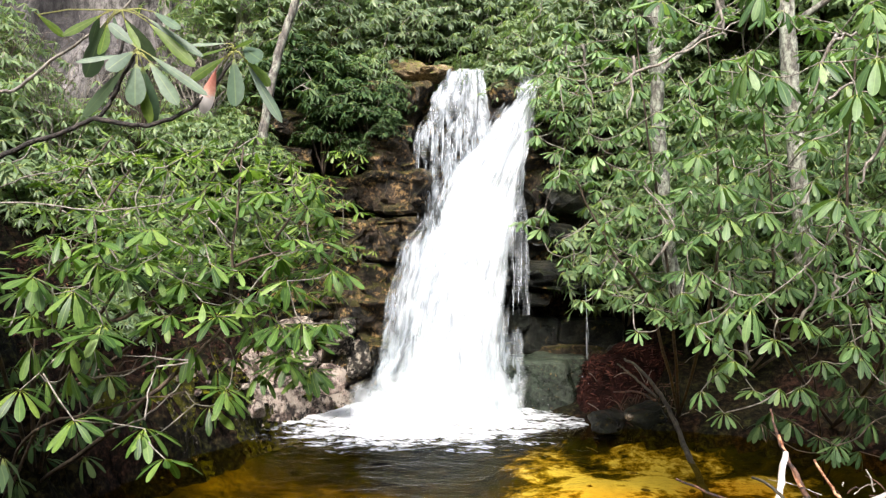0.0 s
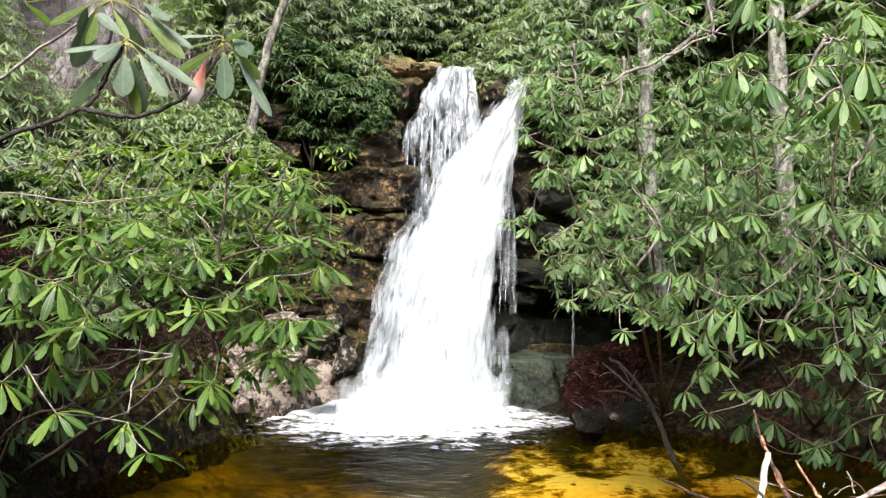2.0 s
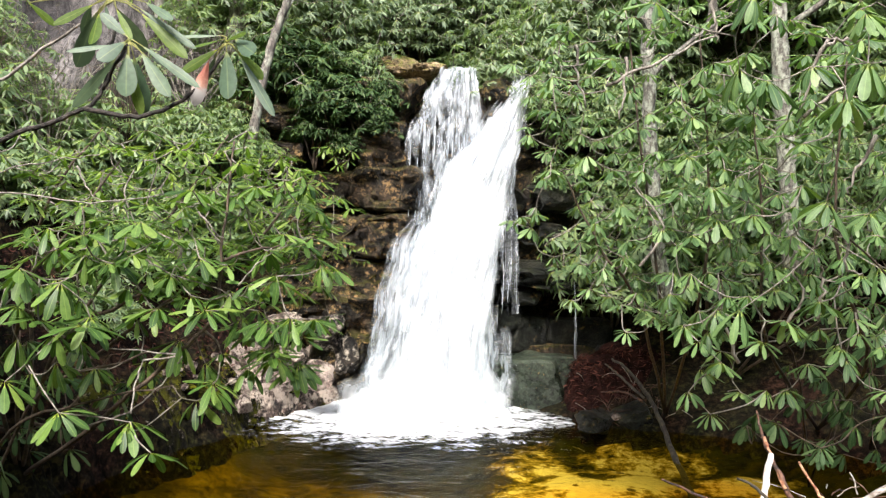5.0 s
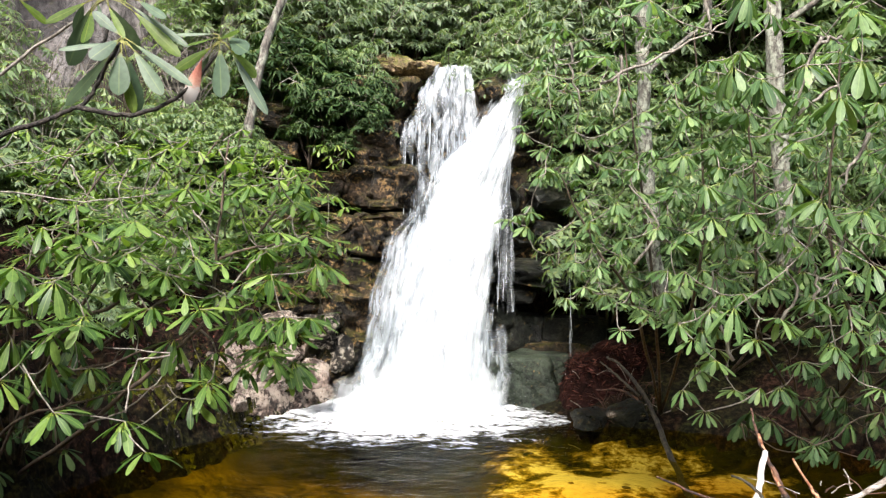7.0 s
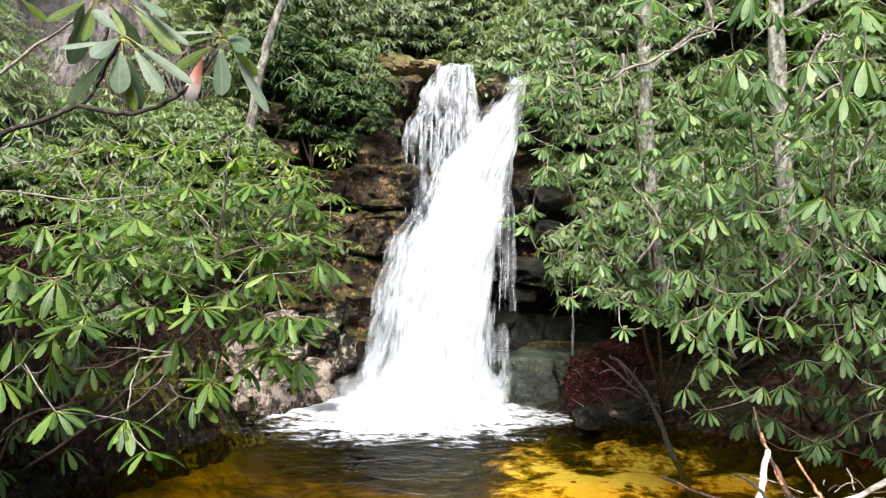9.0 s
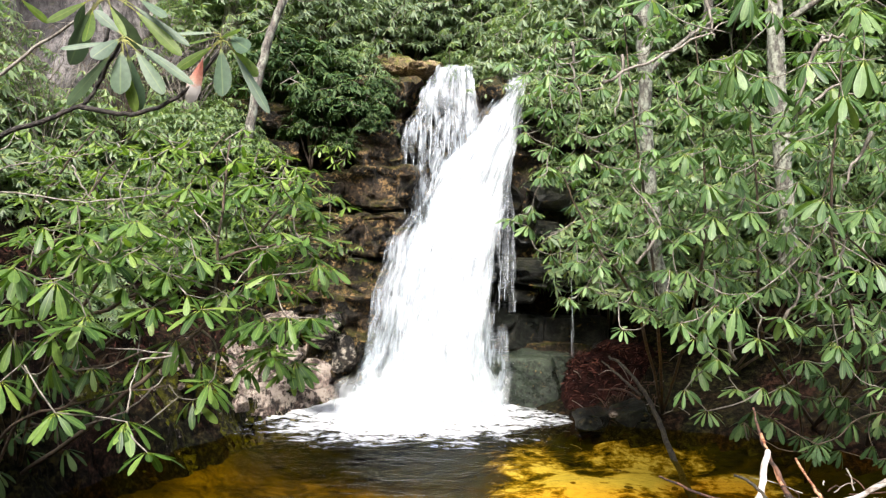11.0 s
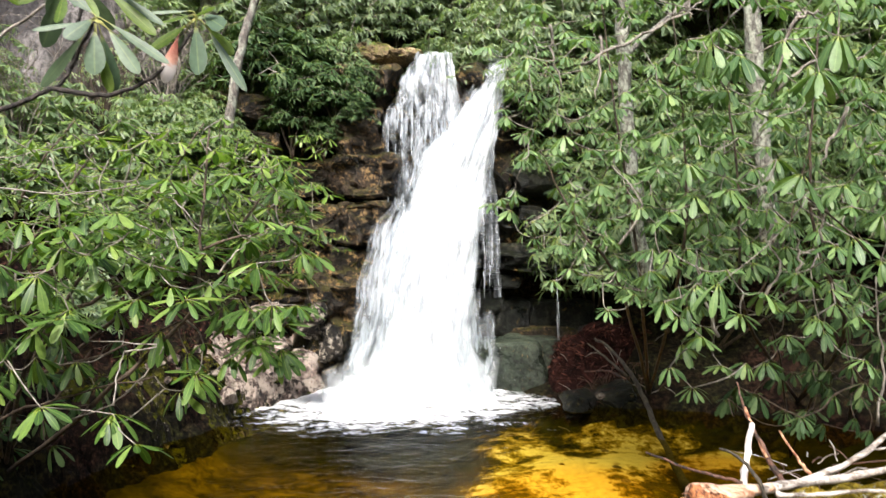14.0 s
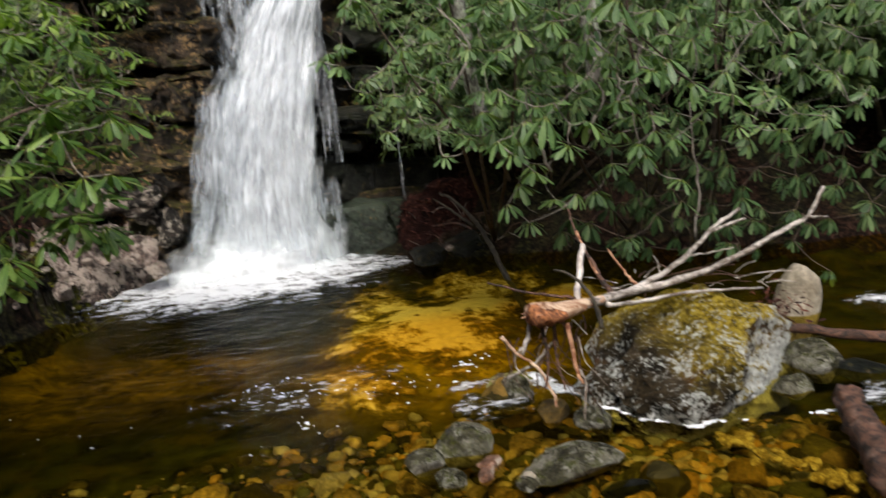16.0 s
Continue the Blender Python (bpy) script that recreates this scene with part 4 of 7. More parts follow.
VEIL = [(5.50, 0.10, 0.72, 13.02), (5.44, 0.06, 0.72, 12.92), (5.33, 0.00, 0.71, 12.86), (5.17, -0.09, 0.72, 12.80), (4.91, -0.18, 0.73, 12.69), (4.61, -0.27, 0.77, 12.58), (4.37, -0.45, 0.80, 12.51), (4.08, -0.49, 0.72, 12.43), (3.80, -0.47, 0.44, 12.36), (3.43, -0.41, 0.23, 12.30), (3.07, -0.35, 0.10, 12.21), (2.84, -0.35, 0.04, 12.14)]
CREST = [(5.57, 1.23, 1.38, 13.05), (5.49, 1.23, 1.52, 12.99), (5.35, 1.28, 1.59, 12.91), (5.12, 1.30, 1.58, 12.79)]


def body_attr(me, values):
    a = me.attributes.new("body", "FLOAT", "POINT")
    a.data.foreach_set("value", values)


def sheet(name, rows, mat, seed, shift, bulge, thick, grow=0.0, nx=44, nz=120, rough=0.02, straight=False):
    """A falling sheet of water between the edges in rows (z, left, right, depth); thick(u, v) tells how dense it is across and down."""
    rows = sorted(rows)
    zl, zr, zd = [[(r[0], r[k]) for r in rows] for k in (1, 2, 3)]
    verts, body, flow = [], [], []
    for j in range(nz + 1):
        z = lerp(rows[0][0], rows[-1][0], j / nz)
        a, b, d = table(zl, z), table(zr, z), table(zd, z)
        a, b = a - grow + rough * fbm((z * 2.5, seed, 1)), b + grow + rough * fbm((z * 2.5, seed, 5))
        for i in range(nx + 1):
            u = i / nx
            x = lerp(a, b, u)
            y = d - shift - bulge * math.sin(math.pi * u) + 0.1 * fbm((u * 6, seed, z * 0.8)) + 0.05 * fbm((u * 18, seed, z * 2.0))
            verts.append((x, y, z))
            flow.append(((x if straight else u * (rows[0][2] - rows[0][1])) + 3.1 * seed, z + 7.7 * seed))
            body.append(thick(u, 1 - j / nz))
    w = nx + 1
    faces = [(j * w + i, j * w + i + 1, (j + 1) * w + i + 1, (j + 1) * w + i) for j in range(nz) for i in range(nx)]
    me = bpy.data.meshes.new(name)
    me.from_pydata(verts, [], faces)
    lay = me.uv_layers.new(name="UVMap")
    lay.data.foreach_set("uv", [c for f in faces for k in f for c in flow[k]])
    me.materials.append(mat)
    me.shade_smooth()
    body_attr(me, body)
    return child(name, me, fall)


def rim(u, a, b):
    """Soft edges: a wide on one side, b on the other."""
    return smooth01(u / a) * smooth01((1 - u) / b)


sheet("water_sheet", CORE, M_FALL, 1.0, 0.0, 0.1, lambda u, v: 1.4 * rim(u, 0.3, 0.1) - 0.05, 0.03)
sheet("water_sheet", CORE, M_FALL, 4.0, 0.14, 0.16, lambda u, v: lerp(1.25, 0.62, smooth01((v - 0.25) * 2.5)) * rim(u, 0.26, lerp(0.08, 0.22, v)) - 0.05, 0.05)
sheet("water_sheet", CORE, M_VEIL, 9.0, 0.26, 0.2, lambda u, v: 0.5 * rim(u, 0.3, 0.25), 0.07)
sheet("veil", APRON, M_VEIL, 7.0, 0.08, 0.05, lambda u, v: lerp(0.3, 0.66, smooth01(u * 1.5)) * smooth01(v / 0.12) * smooth01((1 - u) / 0.3) + 0.12 * v - 0.2 * (u < 0.03), 0.02, 40, 110, 0.04)
sheet("veil", APRON, M_VEIL, 8.0, 0.2, 0.05, lambda u, v: 0.42 * rim(u, 0.35, 0.3) * smooth01(v / 0.2) + 0.15 * v, 0.05, 40, 110, 0.05)
sheet("veil", VEIL, M_VEIL, 2.0, 0.0, 0.06, lambda u, v: lerp(lerp(0.4, 0.2, smooth01((v - 0.15) * 2.2)), 0.5, smooth01((u - 0.45) * 2)) * smooth01((1 - u) / 0.06) * smooth01((u + 0.03) / 0.1), 0.0, 60, 130, 0.08, True)
sheet("veil", VEIL, M_VEIL, 6.0, 0.1, 0.08, lambda u, v: lerp(0.3, 0.02, smooth01(v * 1.6)) + 0.25 * smooth01((u - 0.6) * 3), -0.01, 60, 130, 0.08, True)
sheet("veil", CREST, M_VEIL, 5.0, 0.0, 0.05, lambda u, v: 0.5 + 0.5 * v - 0.25 * abs(u - 0.5), 0.0, 20, 30)
sheet("side_spill", SPILL, M_SPILL, 3.0, 0.06, 0.05, lambda u, v: lerp(0.5, 0.1, smooth01(v * 2.2)) - 0.25 * smooth01(1 - abs(u - 0.35) * 4) + 0.14 * smooth01((u - 0.75) * 4), 0.0, 24, 90, 0.03)
sheet("side_spill", FOOT, M_SPILL, 11.0, 0.0, 0.05, lambda u, v: (0.26 * rim(u, 0.3, 0.3) + 0.15 * v + 0.4) * smooth01(v / 0.3) - 0.4, 0.03, 24, 70, 0.04)


def strands(name, tops, mat):
    """Loose threads of water: (x, y, z from, z to, radius)."""
    bm = bmesh.new()
    for x, y, za, zb, r in tops:
        n = 9
        pts = [(x + 0.012 * fbm((x * 9, k * 0.4, 2)) - 0.02 * (k / n), y - 0.25 * (k / n) ** 0.5 + 0.02 * rnd(-1, 1), lerp(za, zb, k / n)) for k in range(n + 1)]
        tube(bm, pts, [r * rnd(0.5, 1.3) for _ in pts], 5)
    me = to_mesh(name, bm, mat)
    body_attr(me, [0.62] * len(me.vertices))
    return child(name, me, fall, kind="stuff")


def edge(rows, side, z):
    return table([(r[0], r[side]) for r in sorted(rows)], z)


rows = []
for _ in range(46):
    z1 = rnd(3.3, 4.7)
    rows.append((lerp(edge(VEIL, 1, z1) + 0.1, edge(VEIL, 2, z1), rnd(0, 1) ** 1.6), 12.42 + rnd(-0.05, 0.1), z1, max(2.9, z1 - rnd(0.4, 1.4)), rnd(0.004, 0.01)))
strands("water_threads", rows, M_STRAND)
rows = []
for _ in range(16):
    z1 = rnd(1.8, 3.1)
    rows.append((rnd(0.95, 1.33), 11.9 + rnd(-0.06, 0.06), z1, max(1.5, z1 - rnd(0.2, 0.9)), rnd(0.0015, 0.005)))
strands("water_threads", rows, M_STRAND)
strands("drip", [(2.16, 11.75, 2.05, 0.86, 0.0045), (2.175, 11.77, 1.9, 0.86, 0.004), (2.19, 11.76, 1.5, 0.86, 0.003)], M_STRAND)


def foam():
    xs, ys = np.arange(-3.0, 2.1, 0.05), np.arange(9.3, 12.3, 0.05)

    def reach(x, y):
        r = math.hypot((x + 0.35) / (2.45 if x < -0.35 else 2.35 + 0.5 * math.exp(-((y - 11.0) / 0.3) ** 2)), (y - 11.5) / 2.1)
        return r + 0.22 * fbm((x * 1.2, y * 1.6, 4))

    def h(x, y):
        r = reach(x, y)
        m = 0.42 * math.exp(-((x + 0.08) / 1.05) ** 2 - ((y - 11.65) / 0.42) ** 2)
        return 0.016 + m * (0.8 + 0.5 * fbm((x * 3, y * 3, 8))) + (0.05 * (1 - min(1, r)) + 0.012) * (0.5 + fbm((x * 5, y * 6, 6)))
    me = grid_mesh("foam", list(xs), list(ys), h, [M_FOAM])
    body_attr(me, [lerp(1.25, -0.15, min(1.0, max(0.0, (reach(v.co.x, v.co.y) - 0.3) / 0.95))) for v in me.vertices])
    return child("foam", me, fall)


foam()


def mist():
    """Fine spray standing before the foot of the fall."""
    rows = ((11.25, -1.65, 1.15, 0.9, 1), (11.05, -1.4, 1.0, 0.6, 2), (11.45, -1.4, 1.6, 1.5, 3), (11.35, -1.0, 0.9, 1.2, 4))
    for y, x0, x1, top, seed in rows:
        verts, body, n = [], [], 24
        for j in range(n + 1):
            for i in range(n + 1):
                u, w = i / n, j / n
                x = lerp(x0, x1, u)
                verts.append((x, y + 0.12 * fbm((x * 2, w * 2, seed)) + 0.2 * w, 0.02 + top * w))
                body.append(0.95 * smooth01(min(u, 1 - u) * 3) * smooth01((1 - w) * 1.3) - 0.15)
        w = n + 1
        me = bpy.data.meshes.new("mist")
        me.from_pydata(verts, [], [(j * w + i, j * w + i + 1, (j + 1) * w + i + 1, (j + 1) * w + i) for j in range(n) for i in range(n)])
        me.materials.append(M_MIST)
        me.shade_smooth()
        body_attr(me, body)
        child("mist", me, fall)


mist()


def foam_patch(name, cx, cy, rx, ry, turn, label, lift=0.012, dense=0.75):
    """A thin raft of broken foam on the stream."""
    c, s, n = math.cos(turn), math.sin(turn), 40
    verts, body = [], []
    for j in range(n + 1):
        for i in range(n + 1):
            u, w = 2 * i / n - 1, 2 * j / n - 1
            x, y = cx + u * rx * c - w * ry * s, cy + u * rx * s + w * ry * c
            verts.append((x, y, lift + 0.02 * abs(fbm((x * 7, y * 7, 3)))))
            body.append(dense * (1 - math.hypot(u, w)) + 0.12)
    w = n + 1
    me = bpy.data.meshes.new(name)
    me.from_pydata(verts, [], [(j * w + i, j * w + i + 1, (j + 1) * w + i + 1, (j + 1) * w + i) for j in range(n) for i in range(n)])
    me.materials.append(M_FOAM)
    me.shade_smooth()
    body_attr(me, body)
    return tagged(new(name, me), label, "foam", "foam rafts on the stream", "stuff")


foam_patch("foam_raft", 6.0, 6.0, 0.8, 0.25, -0.2, "white water spilling between stones", 0.03, 1.0)
foam_patch("foam_raft", 2.5, 4.85, 0.62, 0.12, -1.0, "thin white foam along the foot of the boulder", 0.012, 0.9)


def foam_line(stone, a0, a1):
    """A broken white line where the stream laps round the foot of a stone."""
    m = stone.matrix_world
    foot = [m @ v.co for v in stone.data.vertices]
    c = m.translation
    foot = [(math.atan2(p.y - c.y, p.x - c.x), math.hypot(p.x - c.x, p.y - c.y)) for p in foot if abs(p.z - 0.03) < 0.06]
    n, verts, body = 90, [], []
    for i in range(n + 1):
        a = radians(lerp(a0, a1, i / n))
        r = max([q for b, q in foot if abs(b - a) < 0.06] or [0.7])
        wide = 0.035 + 0.06 * abs(fbm((i * 0.09, 3.3, 0)))
        for k in range(5):
            rr = r - 0.03 + wide * k / 4
            verts.append((c.x + rr * math.cos(a), c.y + rr * math.sin(a), 0.02 + 0.01 * (k == 1)))
            body.append((0.9, 1.1, 0.9, 0.6, 0.2)[k] - 0.3 + 0.9 * fbm((i * 0.12, 7.7, 0)))
    me = bpy.data.meshes.new("foam_line")
    me.from_pydata(verts, [], [(i * 5 + k, i * 5 + k + 1, i * 5 + k + 6, i * 5 + k + 5) for i in range(n) for k in range(4)])
    me.materials.append(M_FOAM)
    me.shade_smooth()
    body_attr(me, body)
    tagged(new("foam_line", me), "thin white foam along the foot of the boulder", "foam", "foam rafts on the stream", "stuff")


foam_line(boulder, -165, -35)
foam_patch("foam_raft", 2.14, 5.25, 0.26, 0.1, -0.9, "white water churning under the driftwood", 0.03, 1.5)
foam_patch("foam_raft", 2.02, 5.55, 0.12, 0.3, 0.2, "white water slipping between stones under the driftwood", 0.03, 1.1)
foam_patch("foam_raft", 1.55, 5.75, 0.28, 0.12, 0.2, "broken foam beside the driftwood", 0.012, 0.7)
foam_patch("foam_raft", 4.0, 4.3, 0.3, 0.2, 0.4, "broken foam on the dark stream", 0.012, 0.5)
foam_patch("foam_raft", 1.6, 5.3, 0.4, 0.3, 0.3, "broken foam beside the log", 0.012, 0.45)
foam_patch("foam_raft", 0.2, 6.2, 0.9, 0.4, 0.1, "scattered foam drifting over the pool", 0.012, 0.2)


def droplets():
    """Spray thrown up where the water lands."""
    bm = bmesh.new()
    for _ in range(350):
        x = random.gauss(-0.1, 0.75)
        z = abs(random.gauss(0.1, 0.35))
        c = V((x, 11.35 + random.gauss(0, 0.18), 0.1 + z))
        bmesh.ops.create_icosphere(bm, subdivisions=1, radius=rnd(0.002, 0.006), matrix=Matrix.Translation(c))
    me = to_mesh("spray", bm, M_BUBBLE)
    body_attr(me, [0.8] * len(me.vertices))
    return child("spray", me, fall, kind="stuff")


def flecks(name, spots, label):
    """Small floating domes of foam."""
    bm = bmesh.new()
    for x, y, r in spots:
        r *= rnd(0.3, 0.75)
        e = rnd(0.8, 2.0)
        ring = [bm.verts.new((x + e * r * rnd(0.6, 1.4) * math.cos(a), y + r * rnd(0.6, 1.2) * math.sin(a), 0.008)) for a in (k * math.pi / 4 for k in range(8))]
        top = bm.verts.new((x, y, 0.012 + r * 0.35))
        for k in range(8):
            bm.faces.new((ring[k], ring[(k + 1) % 8], top))
    me = to_mesh(name, bm, M_BUBBLE)
    body_attr(me, [0.9] * len(me.vertices))
    return tagged(new(name, me), label, "foam", kind="stuff")


droplets()
spots = []
for a, b, n, w, r in (((-0.28, 6.44, 0.00), (0.32, 6.27, 0.00), 26, 0.12, 0.016), ((0.32, 6.27, 0.00), (1.30, 5.91, 0.00), 40, 0.14, 0.02), ((0.18, 5.59, 0.00), (0.30, 5.43, 0.00), 12, 0.08, 0.022),
                      ((1.44, 6.28, 0.00), (1.79, 6.26, 0.00), 24, 0.1, 0.026), ((1.52, 5.66, 0.00), (2.15, 5.34, 0.00), 18, 0.1, 0.03), ((-1.98, 6.75, 0.00), (-0.30, 5.31, 0.00), 16, 0.3, 0.014), ((2.23, 5.30, 0.00), (2.57, 4.56, 0.00), 60, 0.05, 0.035), ((2.61, 4.42, 0.00), (2.97, 4.32, 0.00), 30, 0.03, 0.03), ((3.88, 4.35, 0.00), (3.40, 4.16, 0.00), 14, 0.12, 0.03)):
    for _ in range(int(0.7 * n)):
        t = rnd(0, 1)
        spots.append((lerp(a[0], b[0], t) + random.gauss(0, w), lerp(a[1], b[1], t) + random.gauss(0, w), r * rnd(0.25, 1.3)))
flecks("foam_flecks", spots, "small white foam bubbles drifting on the water")

# ---- leaves ----
def leaf_rows(width, fold, curl):
    """Vertices, faces and uvs of a leaf of length 1 along +Y with its upper side to +Z."""
    prof = [(0.0, 0.03), (0.1, 0.05), (0.24, 0.36), (0.45, 0.76), (0.68, 1.0), (0.85, 0.86), (0.95, 0.5), (1.0, 0.03)]
    vs, uv, fs = [], [], []
    for s, w in prof:
        z = -curl * s * s
        hw = 0.5 * width * w
        for k, u in ((-1, 0.0), (0, 0.5), (1, 1.0)):
            vs.append((k * hw, s * (1 - 0.25 * curl * curl), z + (fold * hw if k else 0.0)))
            uv.append((u, s))
    for i in range(len(prof) - 1):
        a = 3 * i
        fs += [(a, a + 1, a + 4, a + 3), (a + 1, a + 2, a + 5, a + 4)]
    return np.array(vs), fs, np.array(uv)


def blade(width, fold, curl):
    """A plainer leaf for what stands far off."""
    vs, uv, fs = [], [], []
    for s, w in ((0.0, 0.1), (0.55, 1.0), (1.0, 0.15)):
        for k, u in ((-1, 0.2), (1, 0.8)):
            vs.append((k * 0.5 * width * w, s, -curl * s * s + fold * 0.1 * k * w))
            uv.append((u, s))
    for i in range(2):
        a = 2 * i
        fs.append((a, a + 1, a + 3, a + 2))
    return np.array(vs), fs, np.array(uv)


def leaves_mesh(name, shapes, mats, picks, material_):
    """One mesh from leaf shapes at many poses."""
    verts, faces, uvs = [], [], []
    base = 0
    for m, k in zip(mats, picks):
        v, f, uv = shapes[k]
        a = np.array(m)
        verts.append(v @ a[:3, :3].T + a[:3, 3])
        faces += [tuple(i + base for i in q) for q in f]
        uvs.append(uv)
        base += len(v)
    me = bpy.data.meshes.new(name)
    vv = np.concatenate(verts)
    me.from_pydata(vv.tolist(), [], faces)
    lay = me.uv_layers.new(name="UVMap")
    idx = np.fromiter((i for q in faces for i in q), int)
    lay.data.foreach_set("uv", np.concatenate(uvs)[idx].astype(np.float32).ravel())
    me.materials.append(material_)
    me.shade_smooth()
    return me


NEAR_SHAPES = [leaf_rows(w, f, c) for w, f, c in ((0.27, -0.12, 0.16), (0.24, -0.06, 0.34), (0.28, -0.1, 0.08), (0.22, -0.3, 0.26), (0.25, 0.08, 0.34))]
SLIM_SHAPES = [leaf_rows(w, f, c) for w, f, c in ((0.2, -0.15, 0.12), (0.18, -0.1, 0.28), (0.22, -0.12, 0.05), (0.17, -0.25, 0.2), (0.2, 0.08, 0.3))]
FAR_SHAPES = [blade(w, f, c) for w, f, c in ((0.24, -0.3, 0.1), (0.21, -0.3, 0.3), (0.27, -0.2, 0.2))]


def leaf_pose(p, d, up, size):
    """A pose that lays a leaf from p along d, upper side towards up."""
    d = d.normalized()
    z = up - d * up.dot(d)
    z = z.normalized() if z.length > 1e-4 else d.orthogonal().normalized()
    x = d.cross(z)
    m = Matrix((x, d, z)).transposed().to_4x4()
    return Matrix.Translation(p) @ m @ Matrix.Scale(size, 4)


def whorl(p, axis, size, n, droop, rng, spread=11):
    """Poses of the leaves of one shoot tip."""
    axis = V(axis).normalized()
    a = axis.orthogonal().normalized()
    b = axis.cross(a)
    start = rng.uniform(0, 6.28)
    out = []
    for k in range(n):
        t = start + 2 * math.pi * k / n + rng.uniform(-0.25, 0.25)
        e = radians(droop + rng.uniform(-spread, spread))
        radial = math.cos(t) * a + math.sin(t) * b
        d = math.cos(e) * radial - math.sin(e) * axis
        d = d + V((0, 0, -0.15))
        up = math.cos(e) * axis + math.sin(e) * radial + 0.22 * V((rng.uniform(-1, 1), rng.uniform(-1, 1), rng.uniform(-0.3, 1)))
        out.append(leaf_pose(V(p) + radial * 0.01, d, up, size * rng.uniform(0.7, 1.1)))
    return out


def grow(bm, nodes, tips, r_tip, r_max, sag=0.12, rng=random, sides=4, n=3):
    """Twigs from the nodes (point, radius) of the stems to all tips, nearest first."""
    nodes = list(nodes)
    left = list(tips)
    pos = np.array([n[0] for n in nodes])
    while left:
        tarr = np.array([tuple(t) for t in left])
        d = np.linalg.norm(tarr[:, None, :] - pos[None], axis=2)
        k = int(d.min(1).argmin())
        j = int(d[k].argmin())
        t, (q, rq) = V(left.pop(k)), nodes[j]
        q = V(q)
        L = (t - q).length
        mid = q.lerp(t, 0.5) + V((rng.uniform(-1, 1), rng.uniform(-1, 1), -abs(rng.gauss(0, 1)))) * sag * L
        pts = curve_pts([q, mid, t], n)
        ra = min(r_max, max(r_tip * 1.3, rq * 0.7))
        rad = [lerp(ra, r_tip, i / (len(pts) - 1)) for i in range(len(pts))]
        tube(bm, pts, rad, sides, False)
        add = [(tuple(pts[i]), rad[i]) for i in (n, len(pts) - 1)]
        nodes += add
        pos = np.concatenate([pos, np.array([a[0] for a in add])])


def inside(poly, x, z):
    c = False
    for (x1, z1), (x2, z2) in zip(poly, poly[1:] + poly[:1]):
        if (z1 > z) != (z2 > z) and x < (x2 - x1) * (z - z1) / (z2 - z1) + x1:
            c = not c
    return c


def fill(poly, depth, spacing, count, seed, first=(), gaps=0.0):
    """Shoot tips spread over an upright outline, depth(x, z) deep."""
    rng = random.Random(seed)
    pts = [V(p) for p in first]
    xs, zs = [p[0] for p in poly], [p[1] for p in poly]
    tries = 0
    while len(pts) < count and tries < count * 60:
        tries += 1
        x, z = rng.uniform(min(xs), max(xs)), rng.uniform(min(zs), max(zs))
        if not inside(poly, x, z):
            continue
        if gaps and fbm((x * 1.3, z * 2.3, seed)) < -0.05 and rng.random() < gaps:
            continue
        y0, y1 = depth(x, z)
        p = V((x, rng.uniform(y0, y1), z))
        if all((p - q).length > spacing for q in pts):
            pts.append(p)
    return pts


def rhododendron(name, base, stems, tips, size, leaf, label, seed, singles=300, droop=24, big=(), shapes=None, group="rhododendron shrubs", leaves=(7, 11), lean=(0.0, -0.45, 1.0), twig=0.005, stem_r=0.022, twig_mat=None):
    """A shrub: arching stems, twigs, whorls of long leaves; the whorls in front are single leaves."""
    rng = random.Random(seed)
    shapes = shapes or NEAR_SHAPES
    ob = thing(name, base, label, "shrub", group)
    nodes = []
    for path in stems:
        pts = curve_pts([base] + list(path), 5, 0.012)
        rad = [lerp(stem_r, stem_r * 0.35, i / (len(pts) - 1)) for i in range(len(pts))]
        bm = bmesh.new()
        tube(bm, pts, rad, 7)
        part("stem", bm, M_STEM, ob)
        nodes += [(tuple(p), r) for p, r in zip(pts, rad)][3:]
    bm = bmesh.new()
    grow(bm, nodes, tips, twig, stem_r * 0.5, 0.14, rng)
    part("twig_mass", bm, twig_mat or M_TWIG, ob, kind="stuff")
    order = sorted(tips, key=lambda p: p[1])
    mats = []
    for p in order:
        c = V(p)
        axis = V(lean) + V((rng.uniform(-0.35, 0.35), rng.uniform(-0.3, 0.25), 0))
        mats += whorl(c, axis, size * (1.15 if tuple(p) in big else rng.uniform(0.75, 1.12)), rng.randint(*leaves), droop + rng.uniform(-12, 20), rng)
    shared = []
    for s in shapes:
        shared.append(leaves_mesh("leaf", [s], [Matrix.Identity(4)], [0], leaf))
    for m in mats[:singles]:
        child("leaf", shared[rng.randrange(5)], ob, m)
    rest = mats[singles:]
    if rest:
        child("foliage", leaves_mesh("foliage", shapes, rest, [rng.randrange(5) for _ in rest], leaf), ob, kind="stuff")
    return ob


# ---- the shrub over the left bank ----
LEFT_FIRST = [(-2.39, 5.00, 1.39), (-1.80, 5.00, 1.14), (-0.87, 5.50, 1.96), (-1.12, 5.50, 2.24), (-2.28, 5.10, 1.94), (-2.04, 5.40, 2.64), (-2.43, 5.40, 2.54), (-0.97, 5.80, 2.50), (-1.46, 5.80, 3.10), (-1.71, 5.50, 2.87), (-0.98, 6.00, 2.97), (-2.76, 5.20, 2.31), (-1.58, 5.40, 2.03), (-1.16, 5.60, 1.68), (-2.01, 5.20, 1.29), (-1.55, 5.50, 1.50), (-1.02, 5.70, 1.59), (-2.85, 5.20, 1.55), (-2.13, 6.00, 3.12), (-2.25, 5.40, 2.35), (-1.49, 5.60, 2.34)]
